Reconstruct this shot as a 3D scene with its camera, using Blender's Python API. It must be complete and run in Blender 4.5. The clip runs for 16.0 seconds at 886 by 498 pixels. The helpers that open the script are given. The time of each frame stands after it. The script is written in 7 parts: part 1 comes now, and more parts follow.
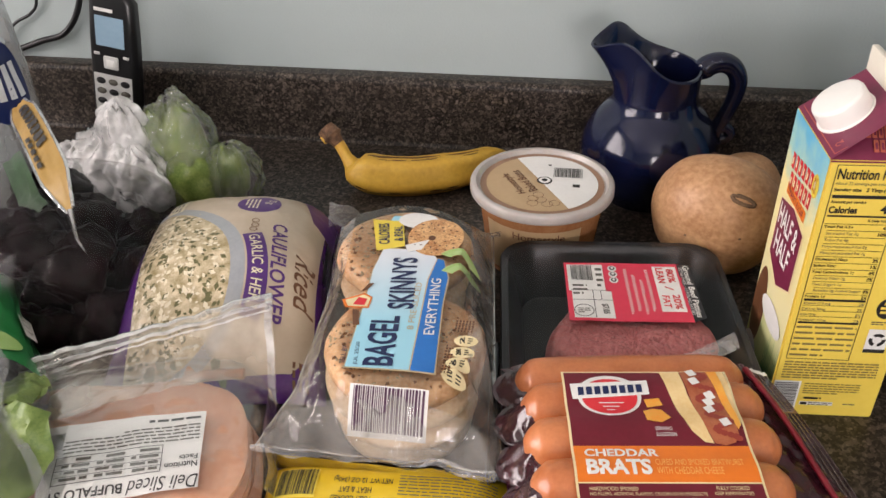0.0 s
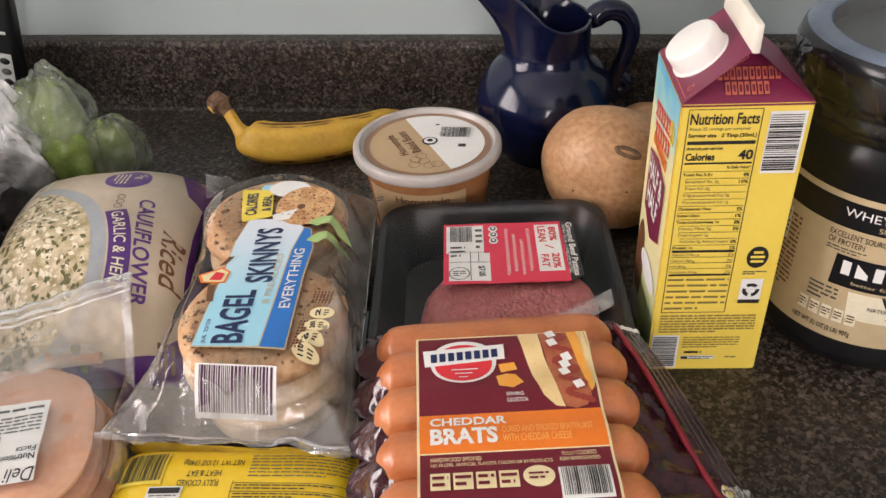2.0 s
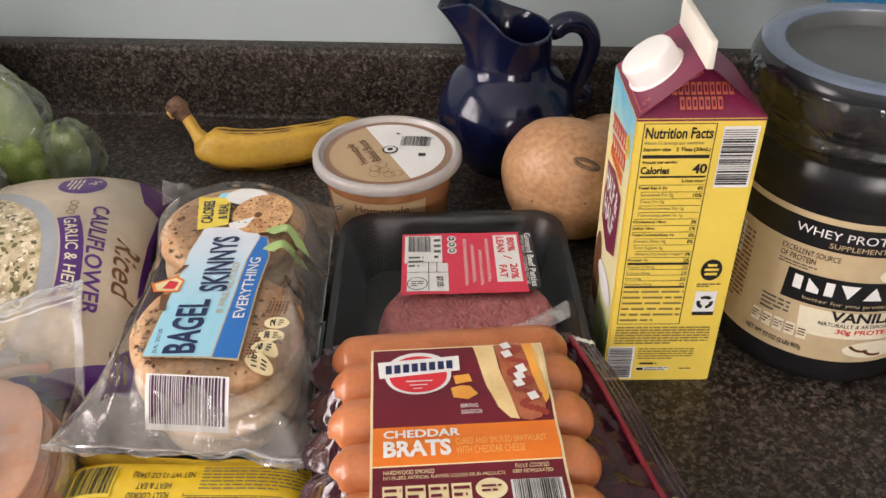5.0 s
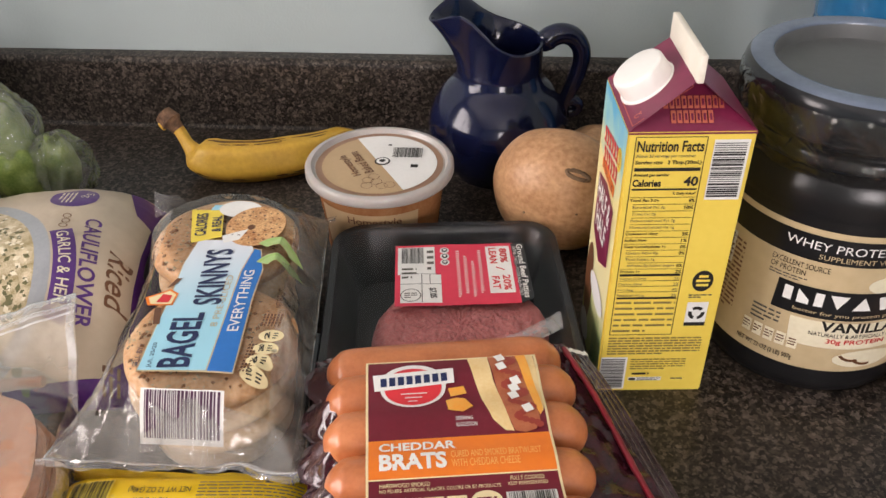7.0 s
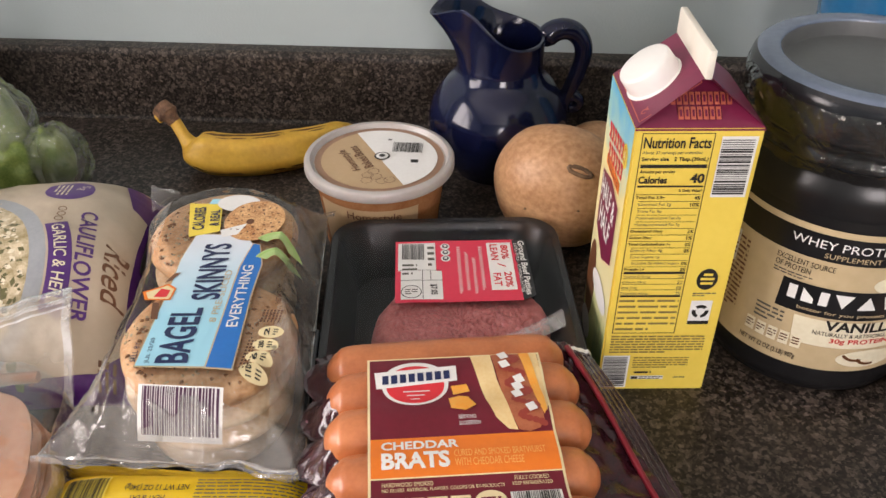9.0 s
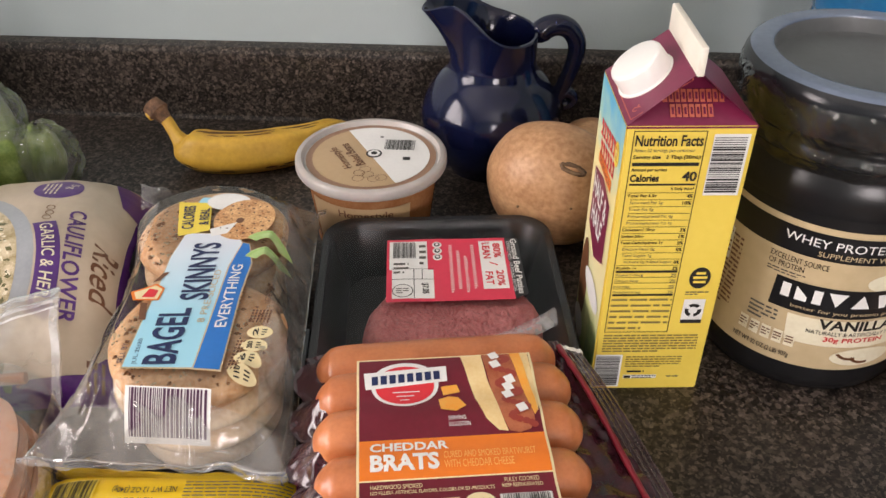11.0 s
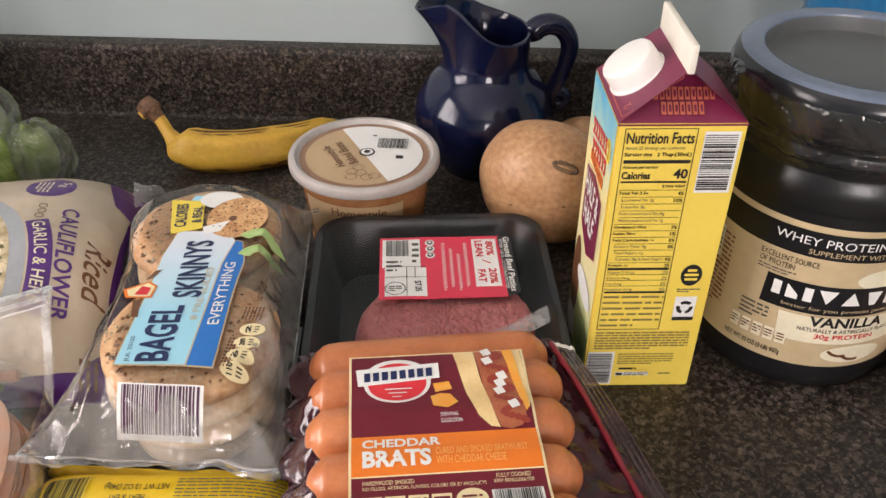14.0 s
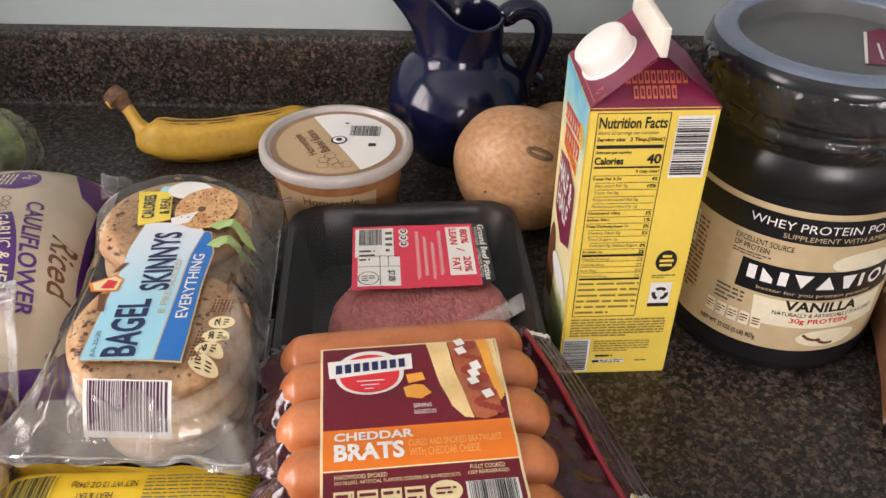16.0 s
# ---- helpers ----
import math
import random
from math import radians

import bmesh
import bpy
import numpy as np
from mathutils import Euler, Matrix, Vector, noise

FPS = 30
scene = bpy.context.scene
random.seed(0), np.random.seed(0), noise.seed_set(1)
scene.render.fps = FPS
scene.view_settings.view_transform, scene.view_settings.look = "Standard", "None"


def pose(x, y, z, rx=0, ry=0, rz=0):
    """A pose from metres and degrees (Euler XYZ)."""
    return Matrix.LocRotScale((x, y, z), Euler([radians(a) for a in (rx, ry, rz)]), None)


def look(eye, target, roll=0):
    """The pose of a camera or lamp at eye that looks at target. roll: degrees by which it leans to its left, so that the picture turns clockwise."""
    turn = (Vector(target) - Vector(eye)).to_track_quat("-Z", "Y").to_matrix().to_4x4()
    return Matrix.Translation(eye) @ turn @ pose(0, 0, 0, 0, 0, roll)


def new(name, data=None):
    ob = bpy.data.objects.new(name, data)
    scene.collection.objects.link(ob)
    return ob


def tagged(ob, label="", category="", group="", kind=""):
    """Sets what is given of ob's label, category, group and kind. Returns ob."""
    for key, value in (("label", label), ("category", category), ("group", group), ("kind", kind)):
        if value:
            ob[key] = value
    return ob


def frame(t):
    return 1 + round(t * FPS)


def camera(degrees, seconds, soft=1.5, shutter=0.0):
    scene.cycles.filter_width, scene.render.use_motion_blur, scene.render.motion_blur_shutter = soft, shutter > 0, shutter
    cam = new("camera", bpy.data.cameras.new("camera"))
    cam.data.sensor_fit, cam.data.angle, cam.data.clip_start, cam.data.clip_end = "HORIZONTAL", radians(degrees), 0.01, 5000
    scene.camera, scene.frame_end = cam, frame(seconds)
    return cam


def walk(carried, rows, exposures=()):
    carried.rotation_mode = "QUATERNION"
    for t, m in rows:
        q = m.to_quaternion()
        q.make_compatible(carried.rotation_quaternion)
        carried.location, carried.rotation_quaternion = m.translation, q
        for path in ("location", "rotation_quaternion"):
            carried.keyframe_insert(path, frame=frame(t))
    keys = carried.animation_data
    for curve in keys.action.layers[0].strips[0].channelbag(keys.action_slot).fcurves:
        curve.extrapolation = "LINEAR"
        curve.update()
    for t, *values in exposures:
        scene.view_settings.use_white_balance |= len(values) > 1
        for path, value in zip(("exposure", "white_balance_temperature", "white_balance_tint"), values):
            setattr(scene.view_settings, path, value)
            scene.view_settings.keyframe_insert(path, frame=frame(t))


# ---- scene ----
cam = camera(54.5, 16.0)
PATH = [
    (0, (0.041, 0.042, 0.449), (-0.222, 1.682, -0.665), -1.1),
    (0.5, (0.055, 0.042, 0.445), (-0.192, 1.676, -0.682), -1.2),
    (1, (0.091, 0.06, 0.431), (-0.167, 1.676, -0.718), -1.8),
    (1.5, (0.117, 0.067, 0.437), (-0.142, 1.669, -0.732), -3.5),
    (2, (0.117, 0.072, 0.433), (-0.095, 1.672, -0.749), -3.0),
    (2.5, (0.117, 0.077, 0.435), (-0.058, 1.685, -0.741), -1.7),
    (3, (0.118, 0.076, 0.434), (-0.038, 1.69, -0.737), -1.0),
    (3.5, (0.122, 0.074, 0.434), (-0.028, 1.687, -0.739), -0.7),
    (4, (0.125, 0.076, 0.434), (-0.025, 1.686, -0.743), -1.0),
    (6.5, (0.119, 0.074, 0.437), (0.006, 1.698, -0.724), -0.5),
    (7, (0.12, 0.075, 0.439), (0.01, 1.7, -0.721), -0.6),
    (7.5, (0.119, 0.076, 0.438), (0.01, 1.703, -0.721), -0.3),
    (8, (0.118, 0.08, 0.436), (0.015, 1.704, -0.727), -0.1),
    (8.5, (0.116, 0.081, 0.436), (0.021, 1.706, -0.728), 0.2),
    (9, (0.113, 0.08, 0.435), (0.022, 1.701, -0.732), 0.2),
    (11.5, (0.118, 0.086, 0.434), (0.034, 1.702, -0.742), 0.2),
    (12, (0.117, 0.081, 0.434), (0.04, 1.7, -0.738), 0.4),
    (12.5, (0.118, 0.08, 0.434), (0.044, 1.699, -0.739), 0.6),
    (13, (0.117, 0.083, 0.433), (0.042, 1.701, -0.739), 0.7),
    (13.5, (0.118, 0.081, 0.433), (0.043, 1.7, -0.739), 0.3),
    (14, (0.119, 0.083, 0.433), (0.045, 1.701, -0.741), 0.4),
    (14.5, (0.12, 0.087, 0.43), (0.049, 1.7, -0.75), 0.9),
    (15, (0.121, 0.089, 0.43), (0.061, 1.697, -0.758), 1.1),
    (15.5, (0.121, 0.091, 0.429), (0.078, 1.694, -0.765), 0.9),
    (16, (0.124, 0.09, 0.429), (0.095, 1.692, -0.768), 0.6),
]
walk(cam, [(t, look(eye, target, roll)) for t, eye, target, roll in PATH], [(0.0, 0.02, 6620, 21), (16.0, 0.08, 6620, 21)])

# ---- world, window light and added rear fill, exposure ----
world = bpy.data.worlds.new("daylight")
scene.world = world
world.use_nodes = True
wn = world.node_tree.nodes
sky = wn.new("ShaderNodeTexSky")
sky.sky_type, sky.sun_disc = "NISHITA", False
sky.sun_elevation, sky.sun_rotation = radians(42), radians(200)
wn["Background"].inputs[1].default_value = 0.12
world.node_tree.links.new(sky.outputs[0], wn["Background"].inputs[0])


def area_lamp(name, matrix, wide, high, watts, colour):
    lamp = bpy.data.lights.new(name, "AREA")
    lamp.shape, lamp.size, lamp.size_y, lamp.energy, lamp.color = "RECTANGLE", wide, high, watts, colour
    ob = new(name, lamp)
    ob.matrix_world = matrix
    return ob


WIN_X, WIN_Y0, WIN_Y1, WIN_Z0, WIN_Z1 = -1.55, -0.75, 0.55, 0.15, 1.25
area_lamp("window_daylight", look((WIN_X - 0.05, (WIN_Y0 + WIN_Y1) / 2, (WIN_Z0 + WIN_Z1) / 2), (0.0, (WIN_Y0 + WIN_Y1) / 2, (WIN_Z0 + WIN_Z1) / 2)), 1.3, 1.1, 44, (1.0, 0.945, 0.87))
# fill lamp added behind the camera to brighten the near faces
area_lamp("rear_fill_light", look((0.75, -2.38, 0.75), (0.75, 0.0, 0.75)), 1.1, 1.0, 51, (1.0, 0.96, 0.91))

# ---- materials ----


def material(name):
    m = bpy.data.materials.new(name)
    m.use_nodes = True
    return m, m.node_tree.nodes, m.node_tree.links, m.node_tree.nodes["Principled BSDF"]


def paint(name, c1, c2=None, scale=40.0, rough=0.5, bump=0.0, bump_scale=200.0, spec=0.5, metal=0.0, coat=0.0, sub=0.0, fine=0.35, stretch=(1, 1, 1)):
    """A plain surface with two scales of colour variation and a fine relief."""
    m, n, l, p = material(name)
    c2 = c2 or tuple(v * 0.82 for v in c1)
    co = n.new("ShaderNodeTexCoord")
    mp = n.new("ShaderNodeMapping")
    mp.inputs["Scale"].default_value = stretch
    l.new(co.outputs["Object"], mp.inputs[0])
    big, small = n.new("ShaderNodeTexNoise"), n.new("ShaderNodeTexNoise")
    big.inputs["Scale"].default_value, small.inputs["Scale"].default_value = scale, scale * 9
    big.inputs["Detail"].default_value = 4
    l.new(mp.outputs[0], big.inputs[0])
    l.new(mp.outputs[0], small.inputs[0])
    add = n.new("ShaderNodeMix")
    add.inputs[0].default_value = fine
    l.new(big.outputs[0], add.inputs[2])
    l.new(small.outputs[0], add.inputs[3])
    ramp = n.new("ShaderNodeValToRGB")
    ramp.color_ramp.elements[0].position, ramp.color_ramp.elements[1].position = 0.36, 0.64
    ramp.color_ramp.elements[0].color, ramp.color_ramp.elements[1].color = (*c2, 1), (*c1, 1)
    l.new(add.outputs[0], ramp.inputs[0])
    l.new(ramp.outputs[0], p.inputs["Base Color"])
    p.inputs["Roughness"].default_value, p.inputs["Metallic"].default_value = rough, metal
    p.inputs["Specular IOR Level"].default_value, p.inputs["Coat Weight"].default_value = spec, coat
    p.inputs["Coat Roughness"].default_value = 0.08
    if sub:
        p.inputs["Subsurface Weight"].default_value, p.inputs["Subsurface Radius"].default_value = sub, (0.01, 0.004, 0.002)
        p.inputs["Subsurface Scale"].default_value = 0.5
    if bump:
        b, t = n.new("ShaderNodeBump"), n.new("ShaderNodeTexNoise")
        t.inputs["Scale"].default_value, t.inputs["Detail"].default_value = bump_scale, 5
        b.inputs["Strength"].default_value, b.inputs["Distance"].default_value = bump, 0.002
        l.new(mp.outputs[0], t.inputs[0])
        l.new(t.outputs[0], b.inputs["Height"])
        l.new(b.outputs[0], p.inputs["Normal"])
    return m


def film(name, tint=(1, 1, 1), haze=0.05, rough=0.06, crinkle=0.5, scale=60.0, gloss=1.0, haze_colour=(0.8, 0.8, 0.8), facet=0.0):
    """Thin plastic film: see-through, glossy by its Fresnel, slightly milky, crinkled."""
    m, n, l, p = material(name)
    n.remove(p)
    out = n["Material Output"]
    clear, shine, milk = n.new("ShaderNodeBsdfTransparent"), n.new("ShaderNodeBsdfGlossy"), n.new("ShaderNodeBsdfDiffuse")
    clear.inputs[0].default_value, shine.inputs["Roughness"].default_value = (*tint, 1), rough
    milk.inputs[0].default_value = (*haze_colour, 1)
    fr, k = n.new("ShaderNodeFresnel"), n.new("ShaderNodeMath")
    fr.inputs[0].default_value = 1.5
    k.operation, k.inputs[1].default_value, k.use_clamp = "MULTIPLY", gloss * 0.9, True
    co, t, b, w = n.new("ShaderNodeTexCoord"), n.new("ShaderNodeTexNoise"), n.new("ShaderNodeBump"), n.new("ShaderNodeTexNoise")
    t.inputs["Scale"].default_value, t.inputs["Detail"].default_value, t.inputs["Distortion"].default_value = scale, 3, 1.2
    w.inputs["Scale"].default_value, w.inputs["Detail"].default_value = scale * 0.6, 4
    b.inputs["Strength"].default_value, b.inputs["Distance"].default_value = crinkle, 0.004
    l.new(co.outputs["Object"], t.inputs[0])
    l.new(co.outputs["Object"], w.inputs[0])
    if facet:
        # crumpled facets: creases between flat cells, bent by the noise
        vo, sc, wp = n.new("ShaderNodeTexVoronoi"), n.new("ShaderNodeMath"), n.new("ShaderNodeMix")
        vo.inputs["Scale"].default_value = facet
        wp.data_type, wp.inputs[0].default_value = "VECTOR", 0.012
        sc.operation, sc.inputs[1].default_value = "MULTIPLY_ADD", 1.3
        l.new(co.outputs["Object"], wp.inputs[4])
        l.new(t.outputs[1], wp.inputs[5])
        l.new(wp.outputs[1], vo.inputs[0])
        l.new(vo.outputs["Distance"], sc.inputs[0])
        l.new(t.outputs[0], sc.inputs[2])
        l.new(sc.outputs[0], b.inputs["Height"])
    else:
        l.new(t.outputs[0], b.inputs["Height"])
    for s in (shine, milk, fr):
        l.new(b.outputs[0], s.inputs["Normal"])
    hz = n.new("ShaderNodeMapRange")
    hz.inputs[1].default_value, hz.inputs[2].default_value = 0.35, 0.7
    hz.inputs[3].default_value, hz.inputs[4].default_value = haze * 0.4, haze * 1.7
    l.new(w.outputs[0], hz.inputs[0])
    m1, m2 = n.new("ShaderNodeMixShader"), n.new("ShaderNodeMixShader")
    l.new(hz.outputs[0], m1.inputs[0])
    l.new(clear.outputs[0], m1.inputs[1])
    l.new(milk.outputs[0], m1.inputs[2])
    l.new(fr.outputs[0], k.inputs[0])
    l.new(k.outputs[0], m2.inputs[0])
    l.new(m1.outputs[0], m2.inputs[1])
    l.new(shine.outputs[0], m2.inputs[2])
    l.new(m2.outputs[0], out.inputs[0])
    return m


def laminate(name):
    """Dark speckled stone-pattern worktop laminate: black, brown and grey flecks of two sizes."""
    m, n, l, p = material(name)
    co, v1, v2, no = n.new("ShaderNodeTexCoord"), n.new("ShaderNodeTexVoronoi"), n.new("ShaderNodeTexVoronoi"), n.new("ShaderNodeTexNoise")
    warp = n.new("ShaderNodeTexNoise")
    warp.inputs["Scale"].default_value = 220
    mixv = n.new("ShaderNodeMix")
    mixv.data_type = "VECTOR"
    mixv.inputs[0].default_value = 0.004
    l.new(co.outputs["Object"], warp.inputs[0])
    l.new(co.outputs["Object"], mixv.inputs[4])
    l.new(warp.outputs[1], mixv.inputs[5])
    v1.inputs["Scale"].default_value, v2.inputs["Scale"].default_value, no.inputs["Scale"].default_value = 300, 520, 170
    no.inputs["Detail"].default_value = 6
    for v in (v1, v2, no):
        l.new(mixv.outputs[1], v.inputs[0])
    r1, r2 = n.new("ShaderNodeValToRGB"), n.new("ShaderNodeValToRGB")
    r1.color_ramp.interpolation = r2.color_ramp.interpolation = "EASE"
    stops = ((0.0, (0.004, 0.0035, 0.003)), (0.38, (0.016, 0.0125, 0.0102)), (0.56, (0.058, 0.045, 0.036)), (0.70, (0.007, 0.0056, 0.0047)), (0.82, (0.092, 0.072, 0.058)), (0.96, (0.145, 0.118, 0.097)))
    for r in (r1, r2):
        e = r.color_ramp.elements
        e[0].color = (*stops[0][1], 1)
        e[1].position, e[1].color = stops[1][0], (*stops[1][1], 1)
        for pos, c in stops[2:]:
            e.new(pos).color = (*c, 1)
    s1, s2 = n.new("ShaderNodeSeparateColor"), n.new("ShaderNodeSeparateColor")
    l.new(v1.outputs["Color"], s1.inputs[0])
    l.new(v2.outputs["Color"], s2.inputs[0])
    l.new(s1.outputs[0], r1.inputs[0])
    l.new(s2.outputs[1], r2.inputs[0])
    mx = n.new("ShaderNodeMix")
    mx.data_type = "RGBA"
    l.new(no.outputs[0], mx.inputs[0])
    l.new(r1.outputs[0], mx.inputs[6])
    l.new(r2.outputs[0], mx.inputs[7])
    l.new(mx.outputs[2], p.inputs["Base Color"])
    p.inputs["Roughness"].default_value = 0.36
    p.inputs["Specular IOR Level"].default_value = 0.34
    b = n.new("ShaderNodeBump")
    b.inputs["Strength"].default_value, b.inputs["Distance"].default_value = 0.12, 0.0006
    l.new(s1.outputs[0], b.inputs["Height"])
    l.new(b.outputs[0], p.inputs["Normal"])
    return m


WALL = paint("pale_grey_green_wall_paint", (0.385, 0.445, 0.442), (0.365, 0.425, 0.42), 3, 0.6, 0.15, 400, fine=0.2)
CEIL = paint("white_ceiling_paint", (0.8, 0.8, 0.78), (0.76, 0.76, 0.74), 3, 0.8)
FLOOR = paint("wood_floor", (0.30, 0.19, 0.11), (0.2, 0.12, 0.07), 6, 0.45, stretch=(1, 8, 1))
CABINET = paint("painted_cabinet", (0.55, 0.5, 0.43), None, 5, 0.5)
STONE = laminate("speckled_laminate")
GLASS = film("window_pane_glass", haze=0.0, crinkle=0.0, rough=0.0)
BLACK = paint("black_plastic", (0.012, 0.012, 0.013), (0.009, 0.009, 0.01), 30, 0.28, 0.05, 300)
INK = paint("black_ink", (0.02, 0.018, 0.016), None, 60, 0.45)
GREY_INK = paint("grey_ink", (0.12, 0.11, 0.09), None, 60, 0.5)
WHITE = paint("white_print", (0.82, 0.81, 0.78), (0.76, 0.75, 0.72), 40, 0.45)
YELLOW = paint("yellow_print", (0.85, 0.66, 0.08), (0.80, 0.61, 0.06), 25, 0.4, 0.05, 300)
MAROON = paint("maroon_print", (0.20, 0.018, 0.06), (0.17, 0.014, 0.05), 30, 0.35)
DEEP_RED = paint("deep_red_print", (0.16, 0.012, 0.025), (0.13, 0.01, 0.02), 40, 0.3)
ORANGE = paint("orange_print", (0.86, 0.21, 0.015), (0.8, 0.185, 0.012), 30, 0.35)
CREAM = paint("cream_print", (0.86, 0.72, 0.42), (0.82, 0.68, 0.38), 30, 0.4)
RED = paint("red_print", (0.72, 0.03, 0.04), (0.66, 0.025, 0.035), 30, 0.4)
PINK_RED = paint("bright_red_label", (0.74, 0.045, 0.09), (0.68, 0.035, 0.075), 30, 0.4)
SKY_BLUE = paint("sky_blue_print", (0.33, 0.66, 0.78), (0.30, 0.62, 0.75), 30, 0.35)
BLUE = paint("strong_blue_print", (0.012, 0.165, 0.54), (0.010, 0.15, 0.49), 30, 0.35)
NAVY = paint("navy_print", (0.01, 0.02, 0.09), None, 30, 0.35)
PURPLE = paint("purple_print", (0.10, 0.03, 0.20), (0.08, 0.022, 0.165), 30, 0.32)
BEIGE = paint("beige_bag_print", (0.55, 0.455, 0.34), (0.50, 0.41, 0.30), 20, 0.35, 0.12, 60)
TAN = paint("tan_label_print", (0.52, 0.36, 0.20), (0.48, 0.33, 0.18), 25, 0.4)
GOLD = paint("pale_gold_label", (0.60, 0.47, 0.285), (0.52, 0.40, 0.23), 12, 0.36)
FAINT_INK = paint("faint_brown_ink", (0.30, 0.225, 0.07), None, 60, 0.45)
GREEN = paint("green_print", (0.02, 0.25, 0.07), (0.015, 0.21, 0.055), 25, 0.3)
LIGHT_GREEN = paint("light_green_print", (0.42, 0.62, 0.22), (0.33, 0.54, 0.15), 80, 0.4)
BROWN = paint("brown_print", (0.17, 0.07, 0.03), (0.13, 0.05, 0.02), 60, 0.4)

# ---- mesh helpers ----


def mesh_from(name, verts, faces, mat, smooth=True):
    me = bpy.data.meshes.new(name)
    me.from_pydata([tuple(v) for v in verts], [], faces)
    me.materials.append(mat)
    me.validate()
    if smooth:
        me.polygons.foreach_set("use_smooth", [True] * len(me.polygons))
    me.update()
    return me


def part(name, geo, mat, parent=None, label="", smooth=True, m=None):
    """Links (verts, faces), or a bmesh, as one mesh object under its thing."""
    if isinstance(geo, bmesh.types.BMesh):
        me = bpy.data.meshes.new(name)
        geo.to_mesh(me)
        geo.free()
        me.materials.append(mat)
        if smooth:
            me.polygons.foreach_set("use_smooth", [True] * len(me.polygons))
            me.set_sharp_from_angle(angle=radians(38))
    else:
        me = mesh_from(name, geo[0], geo[1], mat, smooth)
        if smooth:
            me.set_sharp_from_angle(angle=radians(50))
    ob = new(name, me)
    if parent:
        ob.parent = parent
    if m:
        ob.matrix_basis = m
    if label:
        tagged(ob, label)
    return ob


def thing(name, m, label, category, group="", kind=""):
    ob = new(name)
    ob.empty_display_size = 0.02
    ob.matrix_world = m
    return tagged(ob, label, category, group, kind)


def block(x0, y0, z0, x1, y1, z1, bevel=0.0, seg=2):
    bm = bmesh.new()
    bmesh.ops.create_cube(bm, size=1, matrix=Matrix.LocRotScale(((x0 + x1) / 2, (y0 + y1) / 2, (z0 + z1) / 2), None, (x1 - x0, y1 - y0, z1 - z0)))
    if bevel:
        bmesh.ops.bevel(bm, geom=bm.edges[:], offset=bevel, segments=seg, affect="EDGES", profile=0.5)
    return bm


def lathe(profile, n=64, cap=True):
    """Turns (radius, height) pairs round the z axis; caps ends whose radius is above zero."""
    v, f = [], []
    for r, z in profile:
        v += [Vector((r * math.cos(2 * math.pi * i / n), r * math.sin(2 * math.pi * i / n), z)) for i in range(n)]
    for j in range(len(profile) - 1):
        for i in range(n):
            a, b = j * n + i, j * n + (i + 1) % n
            f.append((a, b, b + n, a + n))
    if cap:
        if profile[0][0] > 1e-4:
            f.append(tuple(range(n))[::-1])
        if profile[-1][0] > 1e-4:
            f.append(tuple(range((len(profile) - 1) * n, len(profile) * n)))
    return v, f


def smooth_profile(pts, steps=6):
    """A Catmull-Rom line through (r, z) pairs."""
    out = []
    p = [pts[0], *pts, pts[-1]]
    for i in range(1, len(p) - 2):
        for s in range(steps):
            t = s / steps
            out.append(tuple(0.5 * (2 * p[i][k] + (p[i + 1][k] - p[i - 1][k]) * t + (2 * p[i - 1][k] - 5 * p[i][k] + 4 * p[i + 1][k] - p[i + 2][k]) * t * t
                             + (3 * p[i][k] - p[i - 1][k] - 3 * p[i + 1][k] + p[i + 2][k]) * t ** 3) for k in range(len(p[i]))))
    out.append(tuple(pts[-1]))
    return out


def tube(points, radii, n=16, squash=1.0, cap=True):
    """A tube along points with a radius at each; ends closed."""
    v, f = [], []
    pts = [Vector(q) for q in points]
    side = Vector((0, 0, 1))
    for i, q in enumerate(pts):
        d = (pts[min(i + 1, len(pts) - 1)] - pts[max(i - 1, 0)]).normalized()
        a = d.cross(side)
        a = a.normalized() if a.length > 1e-3 else Vector((1, 0, 0))
        b = a.cross(d).normalized()
        side = b
        for k in range(n):
            t = 2 * math.pi * k / n
            v.append(q + a * math.cos(t) * radii[i] + b * math.sin(t) * radii[i] * squash)
    for j in range(len(pts) - 1):
        for i in range(n):
            a, b = j * n + i, j * n + (i + 1) % n
            f.append((a, b, b + n, a + n))
    if cap:
        f += [tuple(range(n))[::-1], tuple(range((len(pts) - 1) * n, len(pts) * n))]
    return v, f


def sheet(nu, nv, fn, closed=False):
    v = [fn(i / nu, j / nv) for j in range(nv + 1) for i in range(nu + 1)]
    f = [(j * (nu + 1) + i, j * (nu + 1) + i + 1, (j + 1) * (nu + 1) + i + 1, (j + 1) * (nu + 1) + i) for j in range(nv) for i in range(nu)]
    return v, f


def nz(x, y, z=0.0, s=1.0):
    return noise.noise(Vector((x * s, y * s, z * s)))


def join(*geos):
    v, f = [], []
    for gv, gf in geos:
        k = len(v)
        v += list(gv)
        f += [tuple(i + k for i in q) for q in gf]
    return v, f


def moved(geo, m):
    return [m @ Vector(q) for q in geo[0]], geo[1]


GLYPHS = {}


